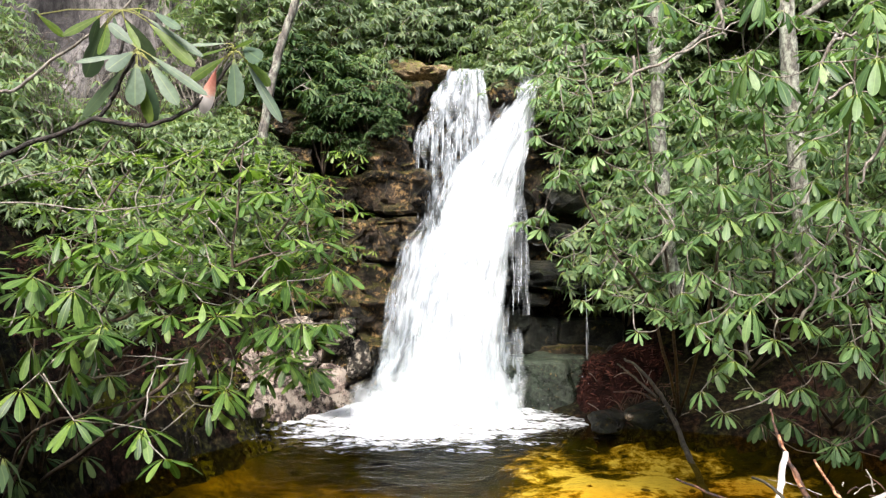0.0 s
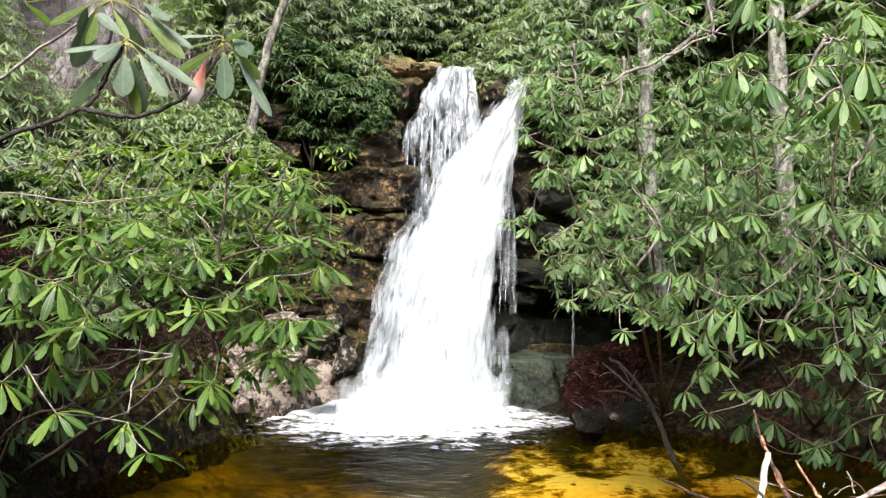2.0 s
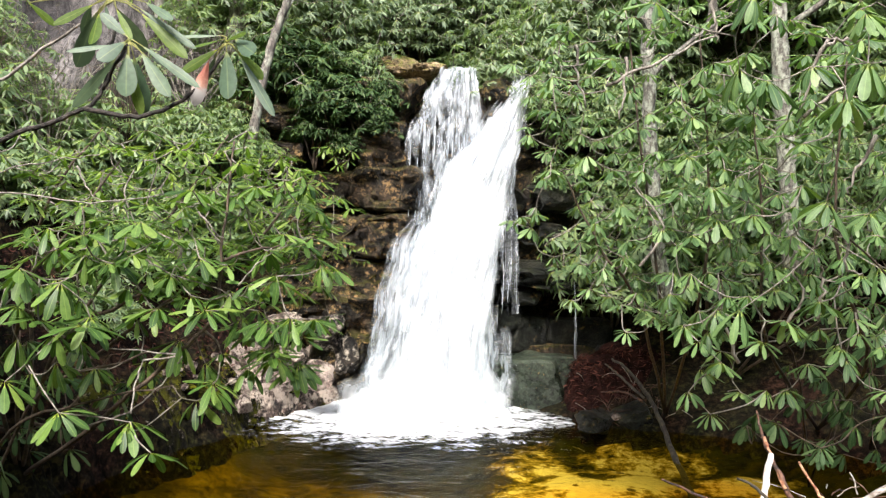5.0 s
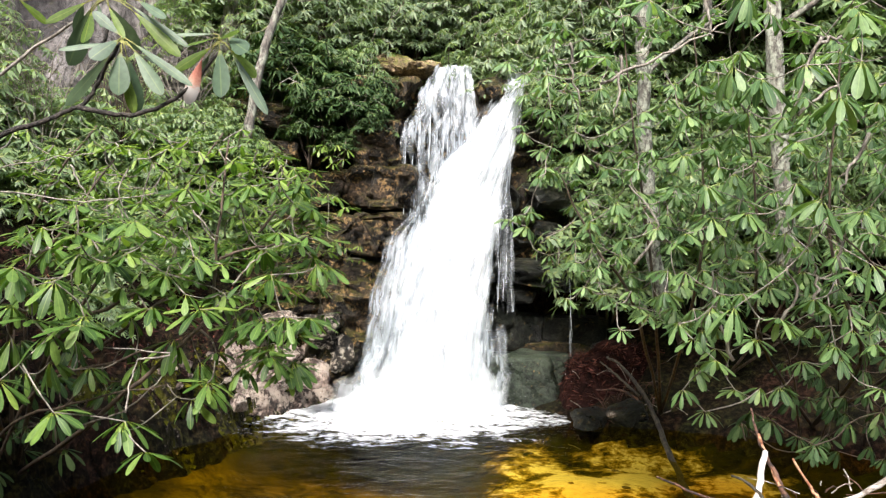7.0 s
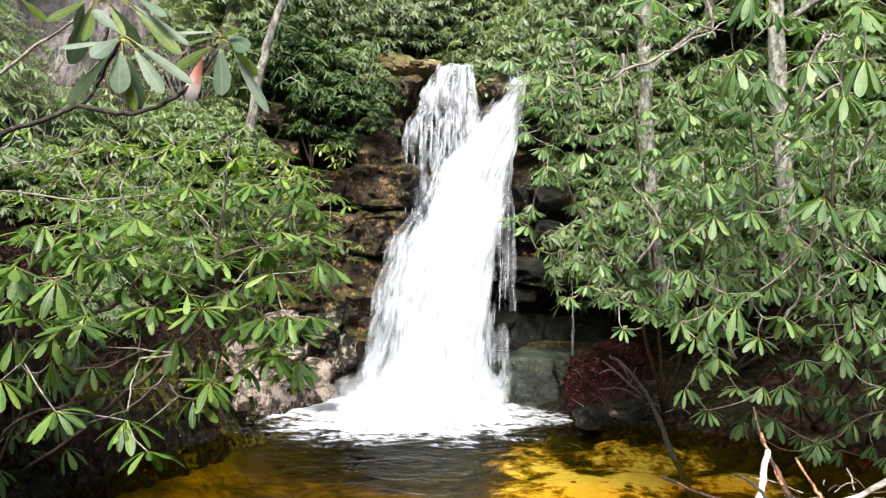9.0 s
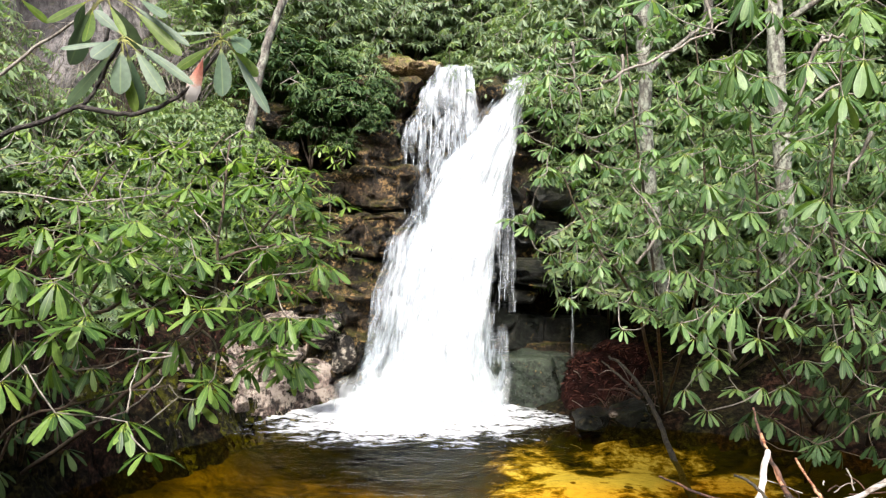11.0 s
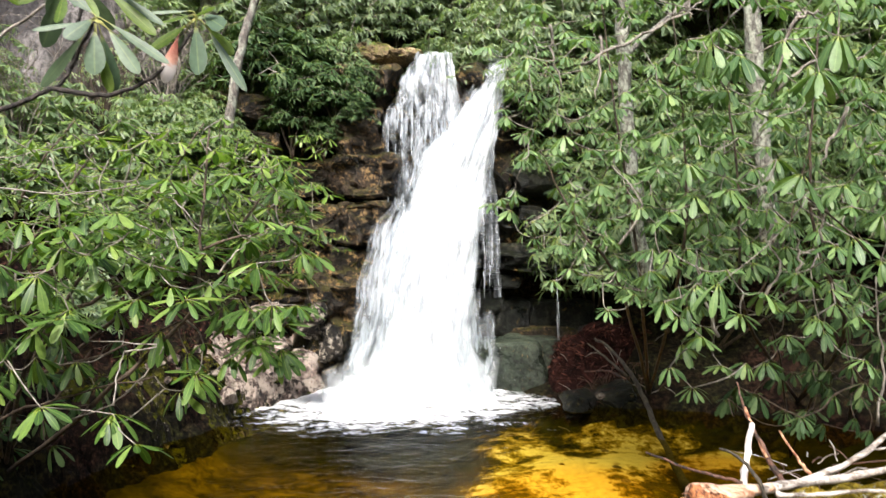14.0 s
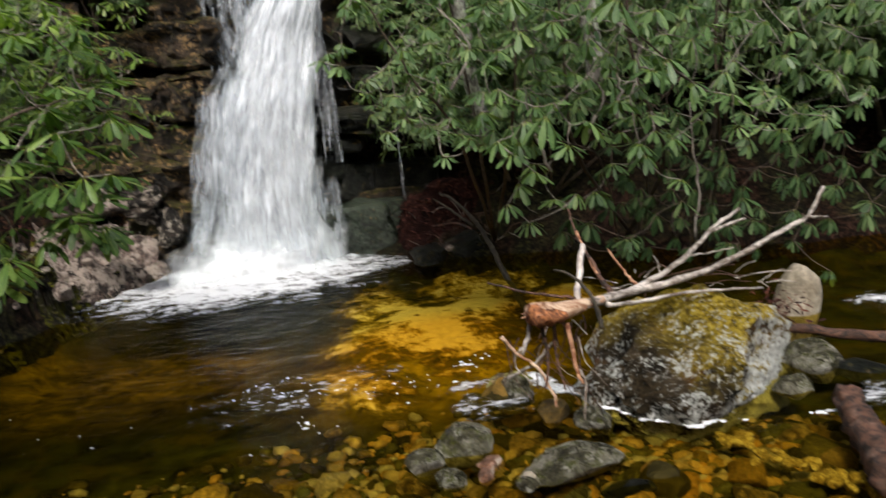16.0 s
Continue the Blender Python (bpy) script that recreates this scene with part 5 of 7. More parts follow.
LEFT_LINE = [(a[0], a[2]) for a in ((-3.38, 5.60, 3.43), (-2.72, 5.60, 3.36), (-1.98, 5.60, 3.47), (-1.49, 5.60, 3.47), (-1.25, 5.60, 3.28), (-0.92, 5.60, 3.08), (-0.75, 5.60, 2.87), (-0.80, 5.60, 2.55), (-0.80, 5.60, 2.01), (-1.00, 5.60, 1.68), (-1.49, 5.60, 1.48), (-1.86, 5.60, 1.44), (-2.48, 5.60, 1.36), (-2.97, 5.60, 1.03), (-3.46, 5.60, 1.11))]
left_tips = fill([(a[0], a[2]) for a in ((-3.46, 5.60, 2.67), (-2.72, 5.60, 2.75), (-1.98, 5.60, 2.83), (-1.25, 5.60, 3.08), (-0.80, 5.60, 2.87), (-0.77, 5.60, 2.01), (-1.00, 5.60, 1.68), (-1.45, 5.60, 1.60), (-1.86, 5.60, 1.77), (-2.48, 5.60, 1.84), (-2.97, 5.60, 1.95), (-3.46, 5.60, 1.98))],
                 lambda x, z: (5.1 + 0.15 * (z - 1), 6.5 + 0.2 * (z - 1)), 0.16, 155, 3, LEFT_FIRST, 0.7)
upper_tips = fill(LEFT_LINE[:8] + [(a[0], a[2]) for a in ((-0.92, 5.60, 2.38), (-1.98, 5.60, 2.34), (-3.38, 5.60, 2.34))], lambda x, z: (5.9, 7.8), 0.15, 260, 4)
rhododendron("rhododendron", (-4.2, 8.2, land(-4.2, 8.2)),
             [[(-3.16, 7.40, 2.07), (-2.33, 7.00, 2.81), (-1.86, 7.00, 3.48)], [(-3.81, 7.40, 2.29), (-3.40, 7.00, 2.97), (-2.99, 7.00, 3.53)], [(-2.48, 7.00, 1.89), (-1.47, 6.60, 2.55), (-1.18, 6.60, 3.04)]],
             upper_tips, 0.17, M_LEAF_SPRING, "bright rhododendron with narrow level leaves behind the bank shrub", 16, droop=-4, leaves=(6, 9), singles=260, lean=(0.0, -0.05, 1.0), shapes=SLIM_SHAPES)
base = (-3.9, 7.4, land(-3.9, 7.4))
rhododendron("rhododendron", base,
             [[(-2.56, 5.90, 1.10), (-1.89, 5.70, 1.67), (-1.60, 5.70, 2.00), (-1.57, 5.80, 2.59), (-1.55, 6.00, 3.29)],
              [(-3.01, 6.20, 1.60), (-2.31, 5.90, 2.05), (-1.55, 5.80, 2.38), (-1.12, 5.80, 2.50)],
              [(-3.29, 6.20, 1.96), (-2.83, 6.00, 2.55), (-2.51, 6.20, 3.14)],
              [(-3.44, 6.00, 1.63), (-3.50, 5.80, 2.16), (-3.51, 5.90, 2.89)]],
             left_tips, 0.215, M_LEAF, "rhododendron with long glossy green leaves arching over the pool's bank", 11, droop=-3, shapes=NEAR_SHAPES, leaves=(7, 11), big=[tuple(V(p)) for p in LEFT_FIRST[:7] + LEFT_FIRST[11:18]], lean=(0.0, -0.08, 1.0))

# drooping shoots on the shrub's underside
LOW_LEFT = [(-2.29, 5.2, 1.99), (-2.56, 5.3, 1.86), (-2.74, 5.2, 2.28), (-2.67, 5.3, 2.19), (-2.44, 5.1, 2.22), (-2.42, 5.4, 2.4), (-2.26, 5.5, 2.36), (-1.68, 5.4, 2.13), (-1.85, 5.7, 1.78), (-1.69, 5.8, 1.6), (-1.57, 5.6, 1.43), (-1.72, 5.7, 1.34), (-1.07, 5.3, 2.28), (-0.95, 5.2, 2.0), (-0.79, 5.2, 2.0), (-1.35, 5.7, 1.58), (-1.12, 5.6, 1.68), (-0.96, 5.6, 1.64), (-2.0, 5.1, 1.28), (-2.88, 5.6, 1.54), (-2.65, 5.5, 1.64), (-2.98, 5.6, 1.78), (-2.42, 5.6, 1.58), (-2.42, 5.9, 1.36), (-2.17, 5.9, 1.58), (-2.21, 5.8, 1.93), (-1.4, 5.7, 1.95), (-1.51, 5.6, 2.12), (-1.9, 5.6, 2.28), (-2.93, 5.5, 2.03), (-2.58, 5.7, 1.77), (-0.79, 5.5, 2.34)]
rhododendron("rhododendron", (-4.0, 7.0, land(-4.0, 7.0)), [[(-3.1, 6.2, 1.3), (-2.3, 5.8, 1.6), (-1.6, 5.7, 1.9)], [(-3.3, 6.1, 1.0), (-2.6, 5.7, 1.3), (-1.9, 5.7, 1.45)]],
             LOW_LEFT, 0.235, M_LEAF, "drooping long-leaved rhododendron shoots low over the bank", 81, droop=30, leaves=(6, 10), lean=(0.05, -0.15, 1.0), stem_r=0.016, twig=0.004)

# dim shoots: shade is in the leaf and twig colours
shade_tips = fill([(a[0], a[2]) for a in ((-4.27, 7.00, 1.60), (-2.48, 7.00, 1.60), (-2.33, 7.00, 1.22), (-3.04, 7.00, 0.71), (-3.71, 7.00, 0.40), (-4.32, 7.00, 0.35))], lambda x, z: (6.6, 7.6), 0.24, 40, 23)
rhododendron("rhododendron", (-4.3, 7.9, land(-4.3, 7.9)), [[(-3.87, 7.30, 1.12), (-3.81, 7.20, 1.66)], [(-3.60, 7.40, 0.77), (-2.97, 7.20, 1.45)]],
             shade_tips, 0.2, M_LEAF_SHADE, "rhododendron shoots low over the bank, leaf colour darkened for shade", 24, singles=60, droop=26, leaves=(6, 9), twig_mat=M_STEM)

# ---- the leafy branch that hangs near ----
def near_branch():
    ob = thing("rhododendron_branch", (-1.9, 2.3, 2.2), "overhanging rhododendron branch with large drooping leaves and one withered leaf", "branch")
    for pts, r0, r1 in (([(-1.9, 2.3, 2.2), (-1.5, 2.1, 2.56), (-1.22, 1.97, 2.69), (-1.08, 1.95, 2.75), (-0.95, 1.95, 2.8), (-0.88, 1.95, 2.83), (-0.84, 1.96, 2.88), (-0.84, 1.99, 2.98), (-0.82, 2.0, 3.07)], 0.0085, 0.004),
                        ([(-0.88, 1.95, 2.83), (-0.78, 1.94, 2.81), (-0.7, 1.94, 2.82), (-0.62, 1.95, 2.87), (-0.53, 1.96, 2.98)], 0.007, 0.004),
                        ([(-0.84, 1.96, 2.88), (-0.8, 1.94, 2.94), (-0.77, 1.94, 2.99)], 0.005, 0.004)):
        bm = bmesh.new()
        p = curve_pts(pts, 5, 0.003)
        tube(bm, p, [lerp(r0, r1, i / (len(p) - 1)) for i in range(len(p))], 7)
        part("stem", bm, M_BLACKBARK, ob)
    bm = bmesh.new()
    p = curve_pts([(-1.9, 2.5, 2.75), (-1.3, 2.2, 2.93), (-1.22, 2.2, 2.95), (-1.13, 2.2, 3.03), (-1.05, 2.2, 3.08), (-0.94, 2.2, 3.16), (-0.8, 2.2, 3.3)], 5, 0.003)
    tube(bm, p, [lerp(0.006, 0.003, i / (len(p) - 1)) for i in range(len(p))], 7)
    part("stem", bm, M_TWIG, ob, "bare grey side branch")
    mats = (M_LEAF_NEAR, M_LEAF_LIT, M_NEAR_SHADED)
    # for each leaf: where it starts and ends across and up, how far its tip leans away, its breadth, its tint (plain,
    # lightened as lit through, darkened as shaded)
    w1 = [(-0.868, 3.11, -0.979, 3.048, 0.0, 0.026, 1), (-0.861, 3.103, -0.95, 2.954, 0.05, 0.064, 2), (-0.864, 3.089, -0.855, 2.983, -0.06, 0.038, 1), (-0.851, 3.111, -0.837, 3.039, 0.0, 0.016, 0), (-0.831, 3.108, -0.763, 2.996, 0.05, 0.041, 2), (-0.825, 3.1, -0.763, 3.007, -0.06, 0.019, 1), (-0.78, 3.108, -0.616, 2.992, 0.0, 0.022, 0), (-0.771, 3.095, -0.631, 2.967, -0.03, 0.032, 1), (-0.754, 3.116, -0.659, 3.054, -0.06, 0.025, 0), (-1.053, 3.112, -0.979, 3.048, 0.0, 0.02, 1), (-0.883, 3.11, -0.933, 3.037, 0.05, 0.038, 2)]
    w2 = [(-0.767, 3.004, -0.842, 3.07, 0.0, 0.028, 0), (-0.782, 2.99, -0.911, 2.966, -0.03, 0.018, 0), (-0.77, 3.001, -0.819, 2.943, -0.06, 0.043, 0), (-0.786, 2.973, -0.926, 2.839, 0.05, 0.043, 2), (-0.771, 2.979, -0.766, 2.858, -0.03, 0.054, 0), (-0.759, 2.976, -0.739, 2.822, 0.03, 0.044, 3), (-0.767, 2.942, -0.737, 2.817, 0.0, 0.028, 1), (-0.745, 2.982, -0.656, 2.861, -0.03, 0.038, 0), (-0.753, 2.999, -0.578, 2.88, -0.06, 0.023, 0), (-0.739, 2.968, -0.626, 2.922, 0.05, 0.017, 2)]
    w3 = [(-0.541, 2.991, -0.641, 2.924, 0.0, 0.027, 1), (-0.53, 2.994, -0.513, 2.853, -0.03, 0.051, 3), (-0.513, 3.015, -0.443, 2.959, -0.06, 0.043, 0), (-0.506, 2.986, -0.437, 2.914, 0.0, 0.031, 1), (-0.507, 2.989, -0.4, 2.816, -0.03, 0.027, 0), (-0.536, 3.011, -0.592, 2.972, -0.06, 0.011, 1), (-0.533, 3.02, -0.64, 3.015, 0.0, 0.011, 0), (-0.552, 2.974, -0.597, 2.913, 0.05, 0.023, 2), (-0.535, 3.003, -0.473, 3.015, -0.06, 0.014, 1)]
    rng = random.Random(7)
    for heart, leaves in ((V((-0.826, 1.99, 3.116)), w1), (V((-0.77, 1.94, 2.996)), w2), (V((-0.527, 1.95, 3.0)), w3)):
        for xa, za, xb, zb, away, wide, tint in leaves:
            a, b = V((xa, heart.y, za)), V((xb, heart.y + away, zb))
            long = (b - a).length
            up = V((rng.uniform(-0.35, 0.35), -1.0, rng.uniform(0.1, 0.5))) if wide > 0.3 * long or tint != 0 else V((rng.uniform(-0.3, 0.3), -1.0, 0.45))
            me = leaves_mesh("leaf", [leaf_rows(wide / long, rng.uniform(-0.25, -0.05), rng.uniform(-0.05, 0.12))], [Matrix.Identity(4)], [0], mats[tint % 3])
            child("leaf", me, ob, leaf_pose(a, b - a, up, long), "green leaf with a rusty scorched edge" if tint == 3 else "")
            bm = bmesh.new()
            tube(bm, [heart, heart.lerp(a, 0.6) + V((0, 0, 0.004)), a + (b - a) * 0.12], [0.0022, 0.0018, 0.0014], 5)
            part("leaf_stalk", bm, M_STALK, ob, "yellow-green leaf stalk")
    dead = leaves_mesh("withered_leaf", [leaf_rows(0.3, -0.6, 0.25)], [Matrix.Identity(4)], [0], M_LEAF_DEAD)
    child("withered_leaf", dead, ob, leaf_pose(V((-0.566, 1.94, 2.962)), V((-0.04, -0.02, -0.118)), V((0.25, -1.0, 0.4)), 0.126), "withered rust-red and white leaf")


near_branch()

def bare_branch(pts, r0, r1, label, wob=0.02):
    bm = bmesh.new()
    q = curve_pts(pts, 5, wob)
    tube(bm, q, [lerp(r0, r1, i / (len(q) - 1)) for i in range(len(q))], 6)
    return tagged(new("bare_branch", to_mesh("bare_branch", bm, M_TWIG)), label, "branch", "bare branches among the shrubs")


for pts in ([(-3.27, 5.30, 2.83), (-2.81, 5.30, 2.81), (-2.34, 5.30, 2.76), (-1.91, 5.40, 2.83)], [(-3.62, 6.00, 2.90), (-3.27, 6.00, 3.05), (-3.00, 6.00, 3.10), (-2.74, 6.10, 3.20)], [(-2.53, 5.50, 3.03), (-2.45, 5.50, 2.87), (-2.39, 5.50, 2.78)],
            [(-1.97, 5.10, 1.37), (-1.97, 5.15, 1.52), (-1.97, 5.30, 1.69)], [(-1.97, 5.30, 1.69), (-1.76, 5.30, 1.73), (-2.21, 5.30, 1.77)], [(-1.64, 5.40, 2.72), (-1.52, 5.40, 2.58), (-1.47, 5.50, 2.52)], [(-1.38, 5.50, 2.20), (-1.26, 5.50, 2.34), (-1.16, 5.60, 2.44)],
            [(-2.56, 5.80, 1.12), (-2.19, 5.60, 1.27), (-1.94, 5.60, 1.48), (-1.80, 5.60, 1.68)], [(-2.07, 5.60, 2.38), (-1.86, 5.60, 2.26), (-1.57, 5.60, 2.18), (-1.41, 5.60, 2.09)]):
    bare_branch(pts, 0.007, 0.004, "thin bare pale grey branch of the shrub", 0.008)

def brush(name, base, spread, height, count, seed, label, mat):
    """A leafless bush: a fan of thin forking twigs."""
    rng = random.Random(seed)
    ob = thing(name, base, label, "shrub", "bare brush on the slope")
    bm = bmesh.new()
    for _ in range(count):
        a, r = rng.uniform(0, 6.28), spread * rng.uniform(0.3, 1.0)
        tip = V(base) + V((r * math.cos(a), 0.6 * r * math.sin(a), height * rng.uniform(0.5, 1.0)))
        mid = V(base).lerp(tip, 0.5) + V((rng.gauss(0, 0.1), rng.gauss(0, 0.1), 0.12 * height))
        p = curve_pts([base, mid, tip], 5, 0.02)
        tube(bm, p, [lerp(0.011, 0.003, i / (len(p) - 1)) for i in range(len(p))], 4, False)
        for _ in range(5):
            q = V(p[rng.randrange(3, len(p))])
            e = q + V((rng.gauss(0, 0.28), rng.gauss(0, 0.2), rng.uniform(-0.1, 0.4)))
            tube(bm, curve_pts([q, q.lerp(e, 0.5) + V((0, 0, 0.04)), e], 3, 0.01), [0.004, 0.0035, 0.003, 0.003, 0.0025, 0.002, 0.002], 3, False)
    part("twig_mass", bm, mat, ob, kind="stuff")


for k, (x, y, z, w, h) in enumerate(((-5.3, 10.6, 3.4, 1.0, 2.1), (-4.5, 11.4, 3.9, 0.9, 1.8), (-3.7, 11.9, 4.3, 0.7, 1.5), (-6.3, 11.2, 3.9, 1.0, 2.0))):
    brush("bare_brush", (x, y, z), w, h, 26, 300 + k, "leafless grey-brown brush in front of the rock outcrop", (M_TWIG, M_STEM)[k % 2])

# ---- the shrubs over the right bank ----
def clear_of_trunks(pts):
    """Shoots that leave the lichened trunk in sight through the crown."""
    return [p for p in pts if not (abs(p[0] / p[1] - 0.45) < 0.016 and 0.2 < (p[2] - 2.5) / p[1] < 0.29)]


RIGHT_FIRST = [(1.20, 7.60, 3.48), (0.98, 7.40, 2.83), (1.59, 7.20, 2.32), (1.30, 7.20, 2.02), (1.49, 7.30, 2.12), (1.77, 7.00, 1.75), (2.02, 7.00, 1.89), (1.80, 7.10, 2.58), (1.51, 7.20, 2.74), (1.69, 7.30, 3.25), (1.81, 7.60, 3.65), (1.13, 7.50, 3.27), (2.15, 7.80, 4.28), (1.73, 8.00, 4.50), (1.26, 8.00, 4.73), (2.02, 6.80, 2.68), (0.84, 8.40, 4.50), (2.26, 7.00, 3.07)]
RIGHT_LINE = [(a[0], a[2]) for a in ((0.95, 7.60, 4.34), (1.20, 7.60, 4.84), (1.92, 7.60, 5.18), (3.04, 7.60, 5.29), (3.15, 7.60, 3.84), (3.04, 7.60, 2.62), (2.65, 7.60, 1.84), (2.26, 7.60, 1.73), (1.48, 7.60, 2.00), (1.26, 7.60, 2.45), (0.90, 7.60, 2.73), (0.92, 7.60, 3.40))]
tips = clear_of_trunks(fill(RIGHT_LINE, lambda x, z: (7.0, 9.3), 0.23, 250, 5, RIGHT_FIRST, 0.95))
base = (3.3, 9.6 + 1.2, land(3.3, 10.8))
rhododendron("rhododendron", base,
             [[(2.56, 8.60, 1.75), (2.34, 8.30, 2.87), (2.14, 8.20, 3.95), (2.02, 8.20, 4.97)],
              [(2.20, 8.20, 1.91), (1.69, 7.80, 2.51), (1.29, 7.80, 3.30)],
              [(2.86, 8.20, 2.03), (2.85, 8.00, 3.33), (2.73, 8.00, 4.73)]],
             tips, 0.175, M_LEAF_GREY, "tall rhododendron with drooping grey-green leaves beside the fall", 12, droop=9, leaves=(9, 13), lean=(-0.06, -0.1, 1.0))
RIGHT2_FIRST = [(2.57, 5.60, 2.00), (2.93, 5.80, 2.13), (3.10, 5.80, 1.77), (2.34, 6.10, 2.14), (2.11, 6.30, 2.31), (2.15, 6.20, 1.77), (2.34, 6.20, 1.60), (2.14, 6.40, 1.32), (2.33, 6.40, 1.14), (2.79, 6.40, 1.34), (2.39, 6.20, 2.56), (2.75, 5.90, 2.63), (3.04, 5.80, 2.76), (3.12, 5.60, 2.34), (2.48, 6.20, 3.05), (2.79, 6.00, 3.12), (3.10, 5.60, 4.06), (2.99, 5.70, 3.51), (2.52, 6.20, 3.82), (3.18, 5.60, 2.79), (2.06, 6.30, 1.88), (2.66, 6.00, 2.37)]
RIGHT2_LINE = [(a[0], a[2]) for a in ((2.30, 6.20, 4.14), (2.80, 6.20, 4.68), (4.16, 6.20, 4.77), (4.52, 6.20, 3.14), (4.43, 6.20, 1.96), (3.52, 6.20, 1.69), (2.98, 6.20, 1.82), (2.57, 6.20, 1.60), (2.07, 6.20, 1.69), (1.98, 6.20, 2.37), (2.25, 6.20, 3.14))]
tips = clear_of_trunks(fill(RIGHT2_LINE, lambda x, z: (5.7, 8.2), 0.23, 270, 6, RIGHT2_FIRST, 0.95))
base = (5.0, 9.9, land(5.0, 9.9))
rhododendron("rhododendron", base,
             [[(3.31, 7.60, 1.62), (3.00, 7.00, 2.71), (2.82, 6.80, 3.70)],
              [(4.20, 7.40, 1.42), (3.61, 6.80, 2.31), (3.46, 6.60, 3.18), (3.56, 6.60, 4.34)],
              [(4.82, 7.60, 1.50), (4.72, 7.20, 2.72), (4.69, 7.00, 4.25)]],
             tips, 0.185, M_LEAF_MID, "large rhododendron with drooping leaves hanging over the stream", 13, droop=12, leaves=(9, 13), lean=(-0.06, -0.12, 1.0), big=[tuple(V(p)) for p in RIGHT2_FIRST[:3]])
# thicket added behind the front shrubs to shade the bank; leaf colour darkened too
SHADE_LINE = [(2.5, 2.0), (3.0, 3.9), (6.0, 4.3), (8.5, 4.3), (8.5, 1.7), (4.5, 1.6)]
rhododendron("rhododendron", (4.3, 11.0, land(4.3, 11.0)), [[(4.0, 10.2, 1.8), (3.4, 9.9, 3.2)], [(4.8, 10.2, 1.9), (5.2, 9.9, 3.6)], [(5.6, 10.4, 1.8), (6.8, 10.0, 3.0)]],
             fill(SHADE_LINE, lambda x, z: (9.3, 10.6), 0.25, 260, 19), 0.2, M_LEAF_SHADE, "darkened rhododendron thicket added to shade the far bank", 18, singles=60, droop=28, leaves=(7, 10), twig_mat=M_STEM)
RIGHT3_LINE = [(4.6, 1.4), (4.7, 2.2), (5.2, 4.6), (8.6, 4.8), (9.4, 3.0), (8.8, 2.0), (6.6, 1.6)]
tips = fill(RIGHT3_LINE, lambda x, z: (7.0, 9.4), 0.27, 230, 8)
rhododendron("rhododendron", (6.8, 10.2, land(6.8, 10.2)),
             [[(6.2, 9.4, 2.4), (5.8, 8.8, 3.8)], [(7.2, 9.3, 2.6), (7.6, 8.8, 4.2)], [(6.4, 9.0, 1.6), (5.4, 8.2, 1.5)]],
             tips, 0.22, M_LEAF_GREY, "dark rhododendron with drooping leaves on the shaded bank", 14, singles=250, droop=26, leaves=(8, 12), lean=(-0.1, -0.75, 1.0))
HIGH_BARE = [[(1.59, 7.20, 4.03), (2.09, 7.20, 4.27), (2.51, 7.20, 4.48), (2.93, 7.20, 4.72)], [(1.33, 7.40, 4.46), (1.36, 7.40, 4.18), (1.44, 7.40, 3.86)], [(1.77, 7.20, 4.30), (1.76, 7.20, 3.98), (1.72, 7.20, 3.72)], [(2.35, 6.60, 4.73), (2.38, 6.60, 4.44), (2.40, 6.60, 4.29)], [(2.95, 5.80, 4.07), (3.08, 5.80, 4.12), (3.25, 5.80, 4.20)], [(3.06, 6.00, 4.17), (2.92, 6.00, 3.87), (2.88, 6.10, 3.53)], [(2.83, 5.90, 3.54), (3.09, 5.90, 3.76), (3.52, 5.90, 3.80)]]
LOW_BARE = [[(3.39, 5.90, 3.41), (3.26, 5.90, 3.15), (3.18, 5.90, 2.96)], [(2.95, 5.80, 2.72), (3.12, 5.80, 2.59), (3.12, 5.80, 2.38), (3.25, 5.80, 2.33)], [(3.01, 6.00, 1.98), (3.06, 6.00, 2.24), (3.01, 6.00, 2.46)], [(2.56, 6.40, 1.57), (2.42, 6.40, 1.94), (2.37, 6.40, 2.32)], [(1.88, 7.00, 2.35), (2.08, 7.00, 2.71), (1.82, 7.00, 3.07)], [(4.29, 7.00, 0.63), (4.34, 7.00, 1.23), (4.28, 7.00, 2.02)], [(2.84, 6.20, 1.87), (2.98, 6.20, 2.14), (2.91, 6.20, 2.37)]]
for pts in HIGH_BARE + LOW_BARE:
    bare_branch(pts, 0.016, 0.007, "crooked bare grey branch among the rhododendrons", 0.02)
# long-leaved shoots that reach out over the stream
OUTER = [(1.59, 5.6, 4.3), (2.22, 5.4, 4.29), (2.79, 5.0, 4.06), (2.81, 5.0, 3.74), (2.68, 5.0, 3.5), (2.54, 5.2, 3.76), (2.21, 5.6, 3.83), (2.32, 5.4, 3.7), (2.24, 5.6, 2.07), (3.03, 5.2, 2.4), (2.72, 5.3, 2.85), (2.17, 6.0, 2.99)]
rhododendron("rhododendron", (5.6, 9.0, land(5.6, 9.0)), [[(4.9, 7.4, 2.4), (4.3, 6.2, 3.8), (3.2, 5.6, 4.5), (2.2, 5.6, 4.7)], [(4.6, 7.0, 1.8), (3.6, 6.0, 2.3), (2.9, 5.6, 2.7)]],
             OUTER, 0.26, M_LEAF_MID, "long-leaved rhododendron shoots reaching out over the stream", 71, droop=22, leaves=(7, 10), lean=(-0.1, -0.15, 1.0), stem_r=0.016, twig=0.004)
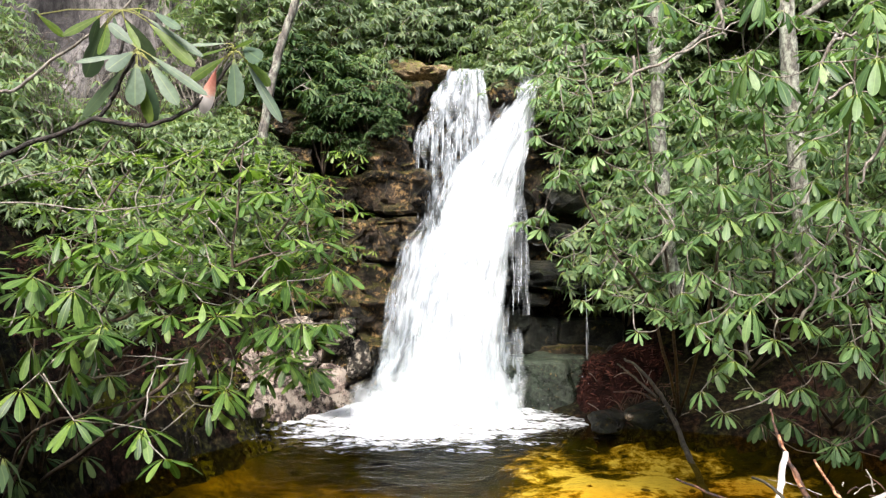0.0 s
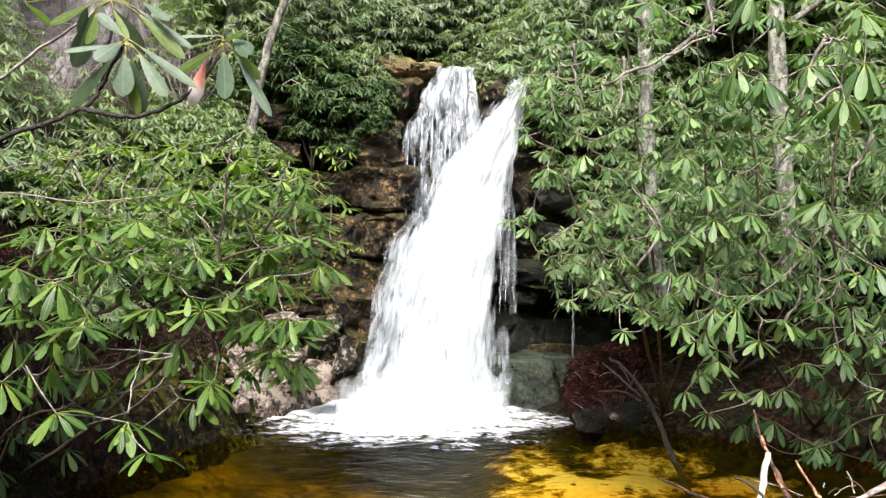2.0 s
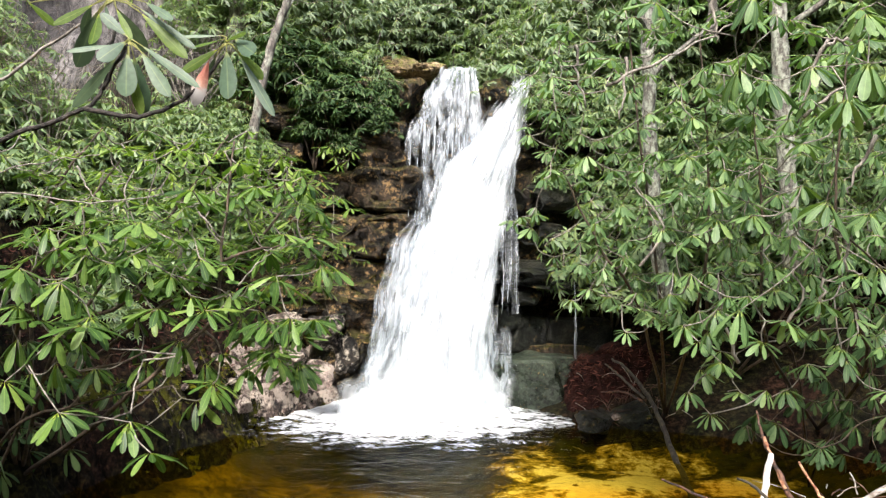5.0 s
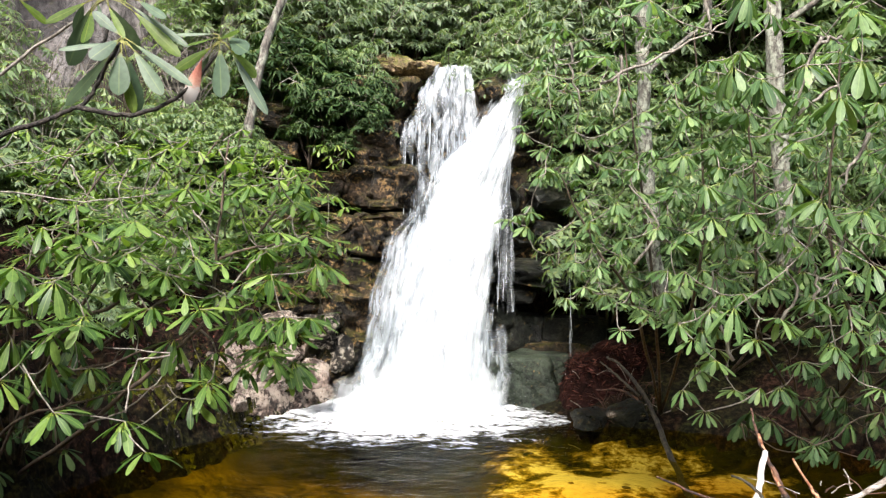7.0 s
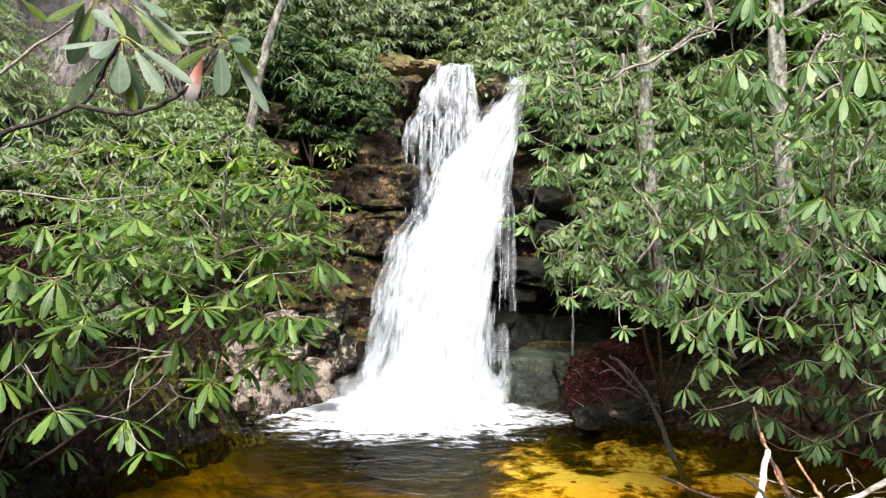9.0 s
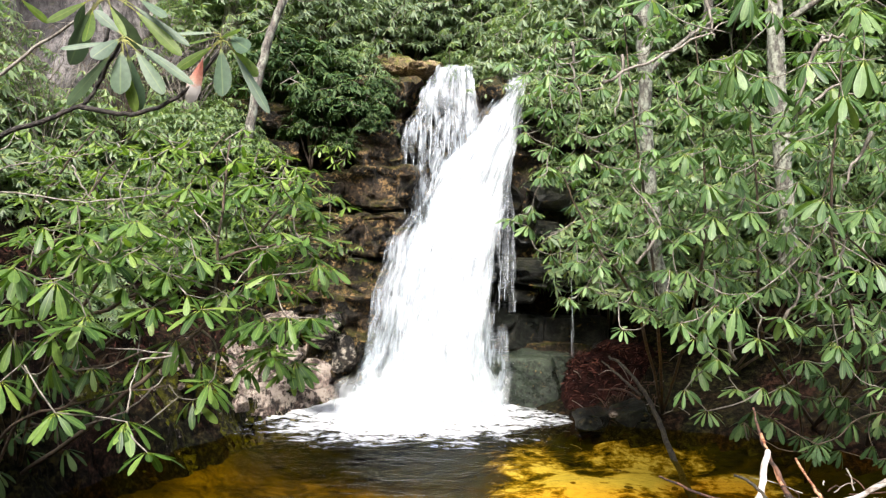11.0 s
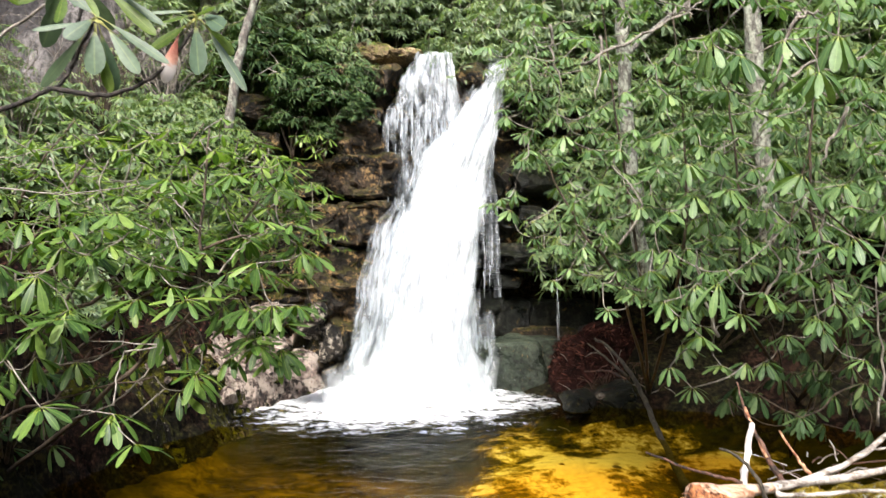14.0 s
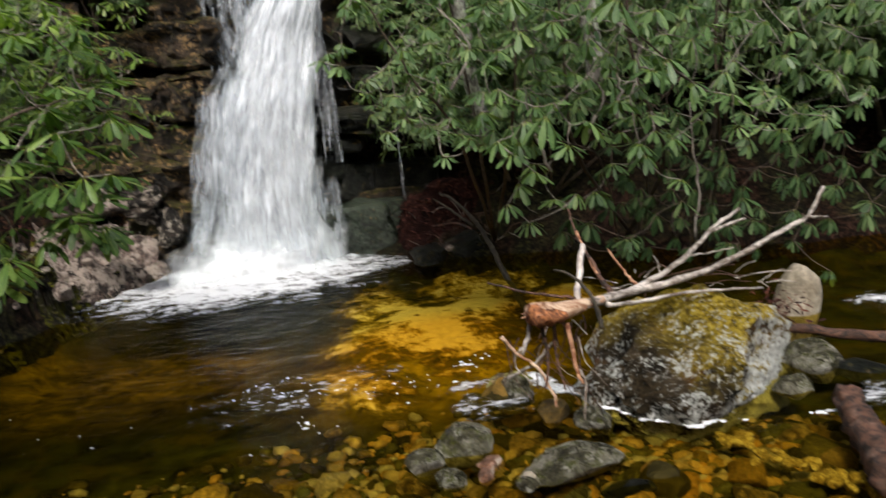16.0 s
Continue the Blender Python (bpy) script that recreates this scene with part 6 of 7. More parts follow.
# bright shoots hanging low in front of the litter mound
BRIGHT = [(2.49, 7.0, 1.88), (2.6, 6.9, 1.6), (2.8, 6.6, 1.73), (2.66, 6.6, 1.29), (2.45, 7.0, 1.42), (3.14, 6.4, 1.57), (3.41, 6.2, 1.97), (3.7, 6.2, 1.38), (3.0, 6.5, 1.33), (3.4, 6.3, 1.62)]
rhododendron("rhododendron", (4.6, 9.3, land(4.6, 9.3)), [[(3.9, 8.2, 1.3), (3.2, 7.4, 1.7), (2.6, 7.2, 1.8)], [(4.2, 7.8, 1.1), (3.6, 6.9, 1.5)]],
             BRIGHT, 0.2, M_LEAF_MID, "green rhododendron shoots hanging low before the litter mound", 77, droop=14, leaves=(8, 12), lean=(-0.06, -0.1, 1.0), stem_r=0.014, twig=0.004)
# low whorls by the water, leaf and twig colours darkened for shade
LOW = [(2.98, 6.60, 1.03), (2.85, 6.70, 1.08), (3.54, 6.40, 1.05), (3.82, 6.40, 1.15), (3.16, 6.20, 0.92), (4.10, 6.40, 1.01), (3.05, 7.40, 0.82), (3.64, 7.20, 0.60), (4.94, 7.40, 0.45), (5.89, 7.00, 0.08), (5.14, 7.20, 0.40), (4.34, 7.60, 1.31), (5.72, 7.40, 1.48), (6.30, 7.40, 0.92), (6.56, 7.20, 1.28)]
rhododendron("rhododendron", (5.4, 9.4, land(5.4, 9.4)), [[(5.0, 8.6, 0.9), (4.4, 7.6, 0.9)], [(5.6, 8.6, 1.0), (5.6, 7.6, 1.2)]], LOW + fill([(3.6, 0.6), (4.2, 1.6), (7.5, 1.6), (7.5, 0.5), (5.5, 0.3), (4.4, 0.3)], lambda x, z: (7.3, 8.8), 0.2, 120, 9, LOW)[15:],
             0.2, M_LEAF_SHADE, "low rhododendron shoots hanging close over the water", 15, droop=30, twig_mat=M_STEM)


# ---- shrubs on the slopes ----
def far_shrub(name, radius, height, whorls, size, seed, label, leaf=None):
    rng = random.Random(seed)
    ob = thing(name, (0, 0, 0), label, "shrub", "shrubs on the slope")
    tips = []
    while len(tips) < whorls:
        a, e, r = rng.uniform(0, 6.283), rng.uniform(-0.25, 1.45), rng.uniform(0.4, 1.0)
        bump_ = 1 + 0.3 * fbm((math.cos(a) * 2, math.sin(a) * 2, e * 2 + seed))
        p = V((math.cos(a) * math.cos(e) * radius * r * bump_, math.sin(a) * math.cos(e) * radius * r * bump_, height * 0.35 + math.sin(e) * height * 0.65 * r * bump_))
        if p.z > 0.1:
            tips.append(p)
    nodes = []
    for k in range(5):
        a = k * 1.257 + rng.uniform(-0.4, 0.4)
        q = [(0, 0, -0.4), (0.25 * radius * math.cos(a), 0.25 * radius * math.sin(a), height * 0.3), (0.5 * radius * math.cos(a), 0.5 * radius * math.sin(a), height * 0.65)]
        pts = curve_pts(q, 4, 0.02)
        rad = [lerp(0.03, 0.012, i / (len(pts) - 1)) for i in range(len(pts))]
        bm = bmesh.new()
        tube(bm, pts, rad, 5)
        part("stem", bm, M_STEM, ob)
        nodes += [(tuple(p), r) for p, r in zip(pts, rad)][2:]
    bm = bmesh.new()
    grow(bm, nodes, tips[::3], 0.005, 0.012, 0.12, rng, 3, 1)
    part("twig_mass", bm, M_TWIG, ob, kind="stuff")
    mats = []
    for p in tips:
        axis = V((p.x / radius * 0.7, p.y / radius * 0.7, 1.0))
        mats += whorl(p, axis, size * rng.uniform(0.8, 1.15), rng.randint(6, 9), 6 + rng.uniform(-15, 25), rng)
    child("foliage", leaves_mesh("foliage", FAR_SHAPES, mats, [rng.randrange(3) for _ in mats], leaf or M_LEAF_FAR), ob, kind="stuff")
    return ob


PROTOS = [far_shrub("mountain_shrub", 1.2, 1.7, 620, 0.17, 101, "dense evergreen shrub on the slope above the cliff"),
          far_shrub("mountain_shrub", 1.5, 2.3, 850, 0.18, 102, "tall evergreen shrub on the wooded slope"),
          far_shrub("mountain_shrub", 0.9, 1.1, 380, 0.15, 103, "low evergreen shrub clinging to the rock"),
          # the fourth one wears the leaf darkened for shade
          far_shrub("mountain_shrub", 0.7, 1.0, 330, 0.16, 104, "shrub hanging on the cliff, leaf colour darkened for shade", M_LEAF_SHADE),
          far_shrub("mountain_shrub", 1.5, 2.2, 950, 0.15, 105, "evergreen shrub high on the slope, leaf colour paled for haze", M_LEAF_HILL)]
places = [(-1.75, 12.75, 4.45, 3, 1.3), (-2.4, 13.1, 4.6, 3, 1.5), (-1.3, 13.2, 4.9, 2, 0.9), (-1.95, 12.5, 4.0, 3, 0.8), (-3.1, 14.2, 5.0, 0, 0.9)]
rng = random.Random(33)
for row, y in enumerate((14.3, 15.8, 17.6, 19.8)):
    x = -4.2 - row * 1.0 + rng.uniform(0, 0.8)
    while x < 9 + row * 2:
        xx, yy = x + rng.uniform(-0.3, 0.3), y + rng.uniform(-0.5, 0.5)
        if not (row == 0 and -0.2 < xx < 1.0):
            places.append((xx, yy, land(xx, yy) - 0.1, rng.choice((0, 1, 1)), rng.uniform(0.85, 1.3)))
        x += rng.uniform(1.2, 1.7)
# over the left slope and the right bank
SLOPE = [(-5.2, 10.2, 0, 0.8), (-4.4, 11.3, 2, 0.9), (-6.4, 9.2, 0, 0.9), (-5.8, 12.0, 0, 0.8), (-7.6, 11.0, 1, 0.8), (-4.1, 9.6, 2, 0.7), (-7.2, 13.2, 2, 0.9), (-6.0, 7.8, 1, 0.8), (3.0, 12.9, 1, 1.0), (4.4, 12.2, 1, 1.1), (5.8, 11.6, 1, 1.1), (7.6, 11.0, 1, 1.2), (9.2, 9.6, 1, 1.3), (11, 8.8, 1, 1.3), (2.2, 13.6, 0, 1.0), (10.5, 12, 1, 1.5)]
# on the right bank; beside and behind the eye, unseen, added as shading
AROUND = [(8.8, 13, 1, 1.5), (6.5, 13.5, 1, 1.5), (4.6, 14, 1, 1.4), (13, 7.4, 1, 1.3), (-4, -3, 1, 1.4), (-5.3, 3.7, 1, 1.7), (-6.2, 5.2, 1, 1.8), (-4.9, 1.8, 1, 1.6), (-3.2, -0.8, 1, 1.5), (3, -4, 1, 1.4), (0.5, -5, 1, 1.5), (-8, 3, 1, 1.4), (-7, 5.8, 1, 1.1), (10, 1, 1, 1.2), (13, 4, 1, 1.2), (-0.2, 15.0, 0, 1.0)]
# above the fall and on the high left slope
RIM = [(0.7, 15.2, 0, 1.0), (1.6, 14.6, 0, 1.0), (-1.0, 14.6, 0, 0.9), (4.0, 11.7, 1, 1.4), (-3.6, 12.0, 0, 1.0), (-4.5, 11.9, 0, 1.1), (-5.3, 11.2, 0, 1.1), (-6.2, 10.6, 0, 1.2), (-4.0, 10.9, 2, 1.0), (-4.9, 12.8, 0, 1.1), (-7.6, 12.2, 1, 1.0), (-0.3, 13.75, 2, 0.7), (0.3, 14.0, 2, 0.9), (1.0, 13.9, 2, 0.8), (1.5, 13.5, 2, 0.8), (8.8, 10.4, 1, 1.5)]
# along the rim over the right bank
TOP = [(3.0, 13.9, 1, 1.2), (4.0, 13.8, 1, 1.25), (5.0, 13.7, 1, 1.2), (6.0, 13.6, 1, 1.25), (7.0, 13.4, 1, 1.2), (3.6, 12.9, 1, 1.0), (5.2, 12.6, 1, 1.1), (-3.3, 12.45, 1, 0.75), (-4.0, 12.7, 1, 0.8), (2.0, 13.5, 1, 1.2), (3.2, 13.7, 1, 1.4), (4.4, 13.4, 1, 1.4), (5.6, 13.2, 1, 1.5), (7.2, 12.6, 1, 1.6), (1.6, 13.4, 2, 1.0)]
for x, y, k, s in SLOPE + AROUND + RIM + TOP:
    places.append((x, y, land(x, y) - 0.05, k, s))
places += [(-3.1, 11.7, 3.5, 2, 0.8), (-3.7, 11.6, 3.6, 2, 0.9), (-2.75, 12.1, 3.6, 2, 0.55), (-3.3, 12.2, 3.9, 2, 0.8)]
places += [(-0.95, 12.35, 4.15, 3, 0.6), (-1.2, 12.3, 4.3, 3, 0.85), (-0.85, 12.6, 4.65, 3, 0.6), (-1.67, 12.4, 4.4, 3, 0.85), (-1.4, 12.25, 3.85, 3, 0.5)]
places += [(x, 12.85 + 0.25 * (z - 4), z, 0, 0.85) for x, z in ((2.3, 4.6), (3.1, 4.2), (3.9, 4.7), (4.7, 4.1), (5.5, 4.6), (6.3, 4.0), (3.5, 3.4), (5.1, 3.3), (4.3, 2.8), (6.0, 2.8), (7.0, 3.4))]
places += [(1.95, 12.55, 4.4, 2, 0.9), (2.7, 12.45, 3.9, 0, 0.75), (3.5, 12.4, 3.4, 0, 0.85), (3.0, 12.5, 2.9, 2, 0.9), (2.3, 12.5, 3.2, 2, 0.8), (4.3, 12.4, 3.6, 0, 0.9)]
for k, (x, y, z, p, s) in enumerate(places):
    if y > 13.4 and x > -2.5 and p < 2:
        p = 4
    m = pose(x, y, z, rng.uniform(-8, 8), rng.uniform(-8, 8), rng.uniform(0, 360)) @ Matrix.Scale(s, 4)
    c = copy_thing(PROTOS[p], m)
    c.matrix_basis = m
for p in PROTOS:
    for o in list(p.children_recursive) + [p]:
        bpy.data.objects.remove(o)


# ---- small plants on the cliff ----
def sprig(loc, size, n, seed, label):
    rng = random.Random(seed)
    ob = thing("cliff_plant", loc, label, "plant", "small plants on the cliff")
    bm = bmesh.new()
    mats = []
    for k in range(n):
        tip = V(loc) + V((rng.uniform(-0.25, 0.25), rng.uniform(-0.28, -0.08), rng.uniform(0.0, 0.3)))
        tube(bm, curve_pts([loc, V(loc).lerp(tip, 0.5) + V((0, -0.05, 0.02)), tip], 3), 0.003, 4, False)
        mats += whorl(tip, (rng.uniform(-0.4, 0.4), -0.5, 1), size, rng.randint(5, 7), 15, rng)
    stem = part("stem", bm, M_TWIG, ob)
    shared = [leaves_mesh("leaf", [s], [Matrix.Identity(4)], [0], M_LEAF_SPRING) for s in NEAR_SHAPES[:3]]
    for m in mats:
        child("leaf", shared[rng.randrange(3)], stem, m)


sprig((-1.52, 12.10, 3.75), 0.17, 8, 1, "bright green fern-like plant in a crack of the cliff")
sprig((-1.26, 12.00, 2.25), 0.11, 5, 2, "small yellow-green sprig on the wet rock")
sprig((-0.91, 13.20, 5.70), 0.13, 6, 3, "yellow-green low plant at the cliff's edge")

# ---- trees ----
def tree(pts, r0, r1, seed, label, limbs=5, bark=None):
    rng = random.Random(seed)
    ob = thing("tree", pts[0], label, "tree", "bare trees on the slopes")
    p = curve_pts(pts, 6, 0.015)
    bm = bmesh.new()
    tube(bm, p, [lerp(r0, r1, i / (len(p) - 1)) * (1 + 0.08 * rng.uniform(-1, 1)) for i in range(len(p))], 12)
    trunk = part("trunk", bm, bark or M_TRUNK, ob)
    for k in range(limbs):
        q = V(p[int(len(p) * (0.5 + 0.48 * k / limbs))])
        a = rng.uniform(0, 6.28)
        L = rng.uniform(1.2, 2.4)
        d = V((math.cos(a), math.sin(a), 0.6))
        bm = bmesh.new()
        pp = curve_pts([q, q + d * L * 0.5 + V((0, 0, rng.uniform(-0.1, 0.2))), q + d * L], 4, 0.03)
        tube(bm, pp, [lerp(r1 * 0.6, 0.006, i / (len(pp) - 1)) for i in range(len(pp))], 6)
        for _ in range(5):
            s = V(pp[rng.randrange(3, len(pp))])
            e = s + V((rng.uniform(-0.6, 0.6), rng.uniform(-0.6, 0.6), rng.uniform(0, 0.7)))
            tube(bm, curve_pts([s, s.lerp(e, 0.5) + V((0.05, 0, 0.05)), e], 3), 0.006, 4, False)
        part("limb", bm, M_TRUNK, trunk)
    return ob


tree([(-2.73, 11.60, 3.99), (-2.62, 11.70, 4.91), (-2.47, 11.90, 5.73), (-2.27, 12.00, 6.55), (-2.00, 12.20, 9.12), (-1.94, 12.40, 12.85)], 0.075, 0.05, 1, "slender lichen-spotted grey tree leaning over the cliff edge")
tree([(-3.63, 14.00, 5.79), (-3.57, 14.00, 6.61), (-3.52, 14.00, 7.63), (-3.47, 14.20, 12.28)], 0.2, 0.14, 2, "grey tree trunk on the slope")
tree([(4.41, 9.40, 2.23), (4.27, 9.30, 3.46), (4.13, 9.20, 4.66), (4.09, 9.20, 5.60), (4.01, 9.20, 7.49), (4.08, 9.20, 10.18)], 0.115, 0.08, 3, "grey tree with pale green lichen behind the rhododendron", 5, M_LICHEN)
tree([(2.83, 9.20, 1.70), (2.72, 9.40, 2.78), (2.65, 9.50, 4.04), (2.63, 9.60, 5.18), (2.57, 9.60, 6.02), (2.43, 9.60, 9.11)], 0.1, 0.065, 4, "slender pale lichen-covered tree on the bank", 5, M_LICHEN)
tree([(-1.24, 18.00, 7.78), (-1.30, 18.00, 9.10), (-1.37, 18.00, 13.58)], 0.2, 0.14, 5, "grey tree trunk far up the slope")
tree([(-5.49, 15.50, 6.60), (-5.54, 15.50, 7.73), (-5.49, 15.50, 10.91)], 0.12, 0.09, 6, "grey tree trunk on the slope", 3)
tree([(3.91, 11.00, 5.57), (3.95, 11.00, 6.37), (3.98, 11.00, 9.27)], 0.07, 0.05, 7, "thin pale tree trunk on the bank", 3)

# ---- fallen timber ----
def snag():
    ob = thing("fallen_log", (2.3, 4.9, 0.7), "broken log with splintered orange end and bare branches on a boulder", "log")
    p = curve_pts([(1.625, 4.41, 0.925), (1.78, 4.50, 0.885), (1.98, 4.58, 0.872), (2.2, 4.68, 0.86)], 6, 0.004)
    bm = bmesh.new()
    tube(bm, p, [lerp(0.072, 0.03, smooth01(i / (len(p) - 1))) for i in range(len(p))], 14)
    for v in bm.verts:
        q = V((v.co.x * 4, v.co.y * 14, v.co.z * 14))
        v.co += 0.022 * V((0.3 * noise.noise(q * 2), noise.noise(q), noise.noise(q + V((0, 0, 7)))))
    butt = part("trunk", bm, M_PEELED, ob, "peeled cream and orange broken butt")
    # the rotten, split face that looks out over the pool
    core = bmesh.new()
    q = curve_pts([(1.60, 4.385, 0.925), (1.68, 4.40, 0.895), (1.78, 4.435, 0.875), (1.86, 4.49, 0.865)], 6)
    tube(core, q, [lerp(0.066, 0.02, (i / (len(q) - 1)) ** 1.5) for i in range(len(q))], 12)
    for v in core.verts:
        v.co += 0.03 * V((noise.noise(v.co * 26), noise.noise(v.co * 26 + V((4, 0, 0))), noise.noise(v.co * 26 + V((0, 4, 0)))))
    part("heartwood", core, M_HEART, butt, "dark orange rotten heartwood")
    bm = bmesh.new()
    rng = random.Random(12)
    for k in range(70):
        a, along = rng.uniform(0, 6.28), rng.uniform(0, 0.16) ** 1.0
        c = V((1.61 + along * 0.9, 4.39 + along * 0.5, 0.925 - along * 0.3))
        r = rng.uniform(0.05, 0.075)
        w = V((0.5 * math.cos(a) * r, -0.85 * math.cos(a) * r, math.sin(a) * r))
        L = rng.uniform(0.015, 0.055)
        tube(bm, [c + w + V((0.03, 0.02, 0)), c + w + V((-0.85 * L, -0.5 * L, rng.uniform(-0.012, 0.012)))], [0.007, 0.0015], 4)
    part("splintered_end", bm, M_RAWWOOD, butt, "splintered orange heartwood")
    limbs = (
            ([(2.05, 4.62, 0.865), (2.44, 4.80, 0.85), (2.94, 5.00, 0.82), (3.58, 5.25, 0.86), (4.27, 5.50, 0.99), (4.47, 5.55, 1.04), (4.66, 5.60, 1.26)], 0.032, 0.013, M_DEADWOOD),
            ([(4.43, 5.54, 1.04), (4.56, 5.57, 1.02), (4.70, 5.60, 1.00)], 0.011, 0.007, M_DEADWOOD),
            ([(2.42, 4.81, 0.84), (2.76, 4.95, 0.89), (3.08, 5.10, 0.97), (3.42, 5.30, 1.10), (3.79, 5.50, 1.19)], 0.022, 0.013, M_DEADWOOD),
            ([(3.37, 5.28, 1.08), (3.58, 5.36, 1.10), (3.81, 5.45, 1.11)], 0.013, 0.009, M_DEADWOOD),
            ([(3.06, 5.10, 0.97), (3.32, 5.20, 0.94), (3.60, 5.30, 0.93)], 0.007, 0.005, M_DEADWOOD),
            ([(2.22, 4.66, 0.83), (2.56, 4.80, 0.77), (3.08, 5.00, 0.72), (3.78, 5.20, 0.60)], 0.019, 0.01, M_DEADWOOD))
    stubs = (
            ([(2.02, 4.68, 0.88), (2.12, 4.85, 1.04), (2.22, 5.00, 1.18)], 0.025, 0.02, M_BONE),
            ([(2.33, 4.78, 0.86), (2.30, 4.90, 0.94), (2.27, 5.00, 1.07), (2.26, 5.20, 1.22), (2.29, 5.40, 1.38)], 0.022, 0.007, M_ROTLOG),
            ([(2.28, 4.92, 0.98), (2.265, 5.08, 1.13), (2.27, 5.22, 1.24)], 0.012, 0.01, M_RAWWOOD),
            ([(2.56, 4.88, 0.86), (2.52, 5.00, 0.95), (2.50, 5.20, 1.08)], 0.014, 0.007, M_RAWWOOD),
            ([(2.12, 4.52, 0.72), (2.11, 4.55, 0.80), (2.08, 4.60, 0.94), (2.00, 4.70, 1.05), (1.92, 4.80, 1.08)], 0.018, 0.008, M_WETWOOD),
            ([(2.0, 4.64, 0.91), (1.89, 4.70, 0.93), (1.75, 4.80, 0.95), (1.51, 5.00, 1.01)], 0.013, 0.007, M_ROTLOG))
    roots = (
            ([(1.43, 4.50, 0.78), (1.52, 4.50, 0.66), (1.63, 4.45, 0.56), (1.70, 4.40, 0.42), (1.71, 4.35, 0.32)], 0.013, 0.009, M_PEELED),
            ([(1.70, 4.50, 0.80), (1.71, 4.45, 0.59), (1.66, 4.40, 0.43)], 0.013, 0.007, M_ROTLOG),
            ([(1.87, 4.50, 0.80), (1.89, 4.45, 0.52), (1.91, 4.40, 0.42)], 0.016, 0.009, M_RAWWOOD),
            ([(1.92, 4.45, 0.50), (1.93, 4.40, 0.38), (1.89, 4.35, 0.20)], 0.009, 0.006, M_DEADWOOD),
            ([(1.63, 4.50, 0.86), (1.59, 4.50, 0.72), (1.56, 4.50, 0.64)], 0.015, 0.012, M_DEADWOOD),
            ([(1.46, 4.52, 0.50), (1.65, 4.50, 0.58), (1.76, 4.50, 0.69)], 0.011, 0.008, M_TWIG),
            ([(1.80, 4.55, 0.80), (1.78, 4.50, 0.60), (1.79, 4.40, 0.40)], 0.012, 0.006, M_ROTLOG))
    for pts, r0, r1, mat in limbs + stubs + roots:
        bm = bmesh.new()
        q = curve_pts(pts, 5, 0.006)
        tube(bm, q, [lerp(r0, r1, i / (len(q) - 1)) * rnd(0.85, 1.15) for i in range(len(q))], 7)
        part("branch", bm, mat, ob)


snag()


def debris():
    """Twigs and roots washed up under the log and against the boulder."""
    ob = thing("driftwood", (2.0, 4.6, 0), "tangle of small twigs and roots caught under the log", "driftwood", kind="stuff")
    rng = random.Random(61)
    bm, bm2 = bmesh.new(), bmesh.new()
    a, b = V((1.51, 4.60, 0.73)), V((2.20, 4.75, 0.69))
    for k in range(20):
        q = a.lerp(b, rng.random()) + V((0, rng.uniform(-0.1, 0.25), rng.uniform(-0.1, 0.05)))
        e = V((q.x + rng.gauss(0, 0.16), q.y + rng.gauss(-0.05, 0.12), max(0.0, q.z - rng.uniform(0.1, 0.6))))
        m = q.lerp(e, 0.5) + V((rng.gauss(0, 0.06), rng.gauss(0, 0.05), 0))
        p = curve_pts([q, m, e], 4, 0.006)
        r = rng.uniform(0.003, 0.009)
        tube(bm2 if k % 4 == 0 else bm, p, [lerp(r, r * 0.5, i / (len(p) - 1)) for i in range(len(p))], 5, False)
    for k in range(30):
        q = V((3.13, 5.50, 0.67)) + V((rng.uniform(-0.3, 0.9), rng.uniform(-0.2, 0.5), rng.uniform(-0.12, 0.0)))
        e = q + V((rng.gauss(0, 0.25), rng.gauss(0, 0.15), rng.uniform(-0.02, 0.12)))
        tube(bm if k % 2 else bm2, curve_pts([q, q.lerp(e, 0.5) + V((0, 0, 0.02)), e], 3, 0.006), rng.uniform(0.003, 0.006), 4, False)
    part("dark_twig_mass", bm, M_ROTLOG, ob, "dark wet twigs", kind="stuff")
    part("pale_twig_mass", bm2, M_DEADWOOD, ob, "pale dry twigs", kind="stuff")
    mats = []
    c = V((4.31, 5.75, 0.22))
    for _ in range(150):
        mats.append(leaf_pose(c + V((rng.gauss(0, 0.12), rng.gauss(0, 0.1), rng.gauss(0, 0.09))), V((rng.uniform(-1, 1), rng.uniform(-1, 1), rng.uniform(-0.6, 0.3))), V((0, -0.6, 1)), rng.uniform(0.05, 0.1)))
    child("fallen_leaves", leaves_mesh("fallen_leaves", FAR_SHAPES, mats, [rng.randrange(3) for _ in mats], M_LITTER), ob, None, "drift of red-brown leaves", kind="stuff")


debris()


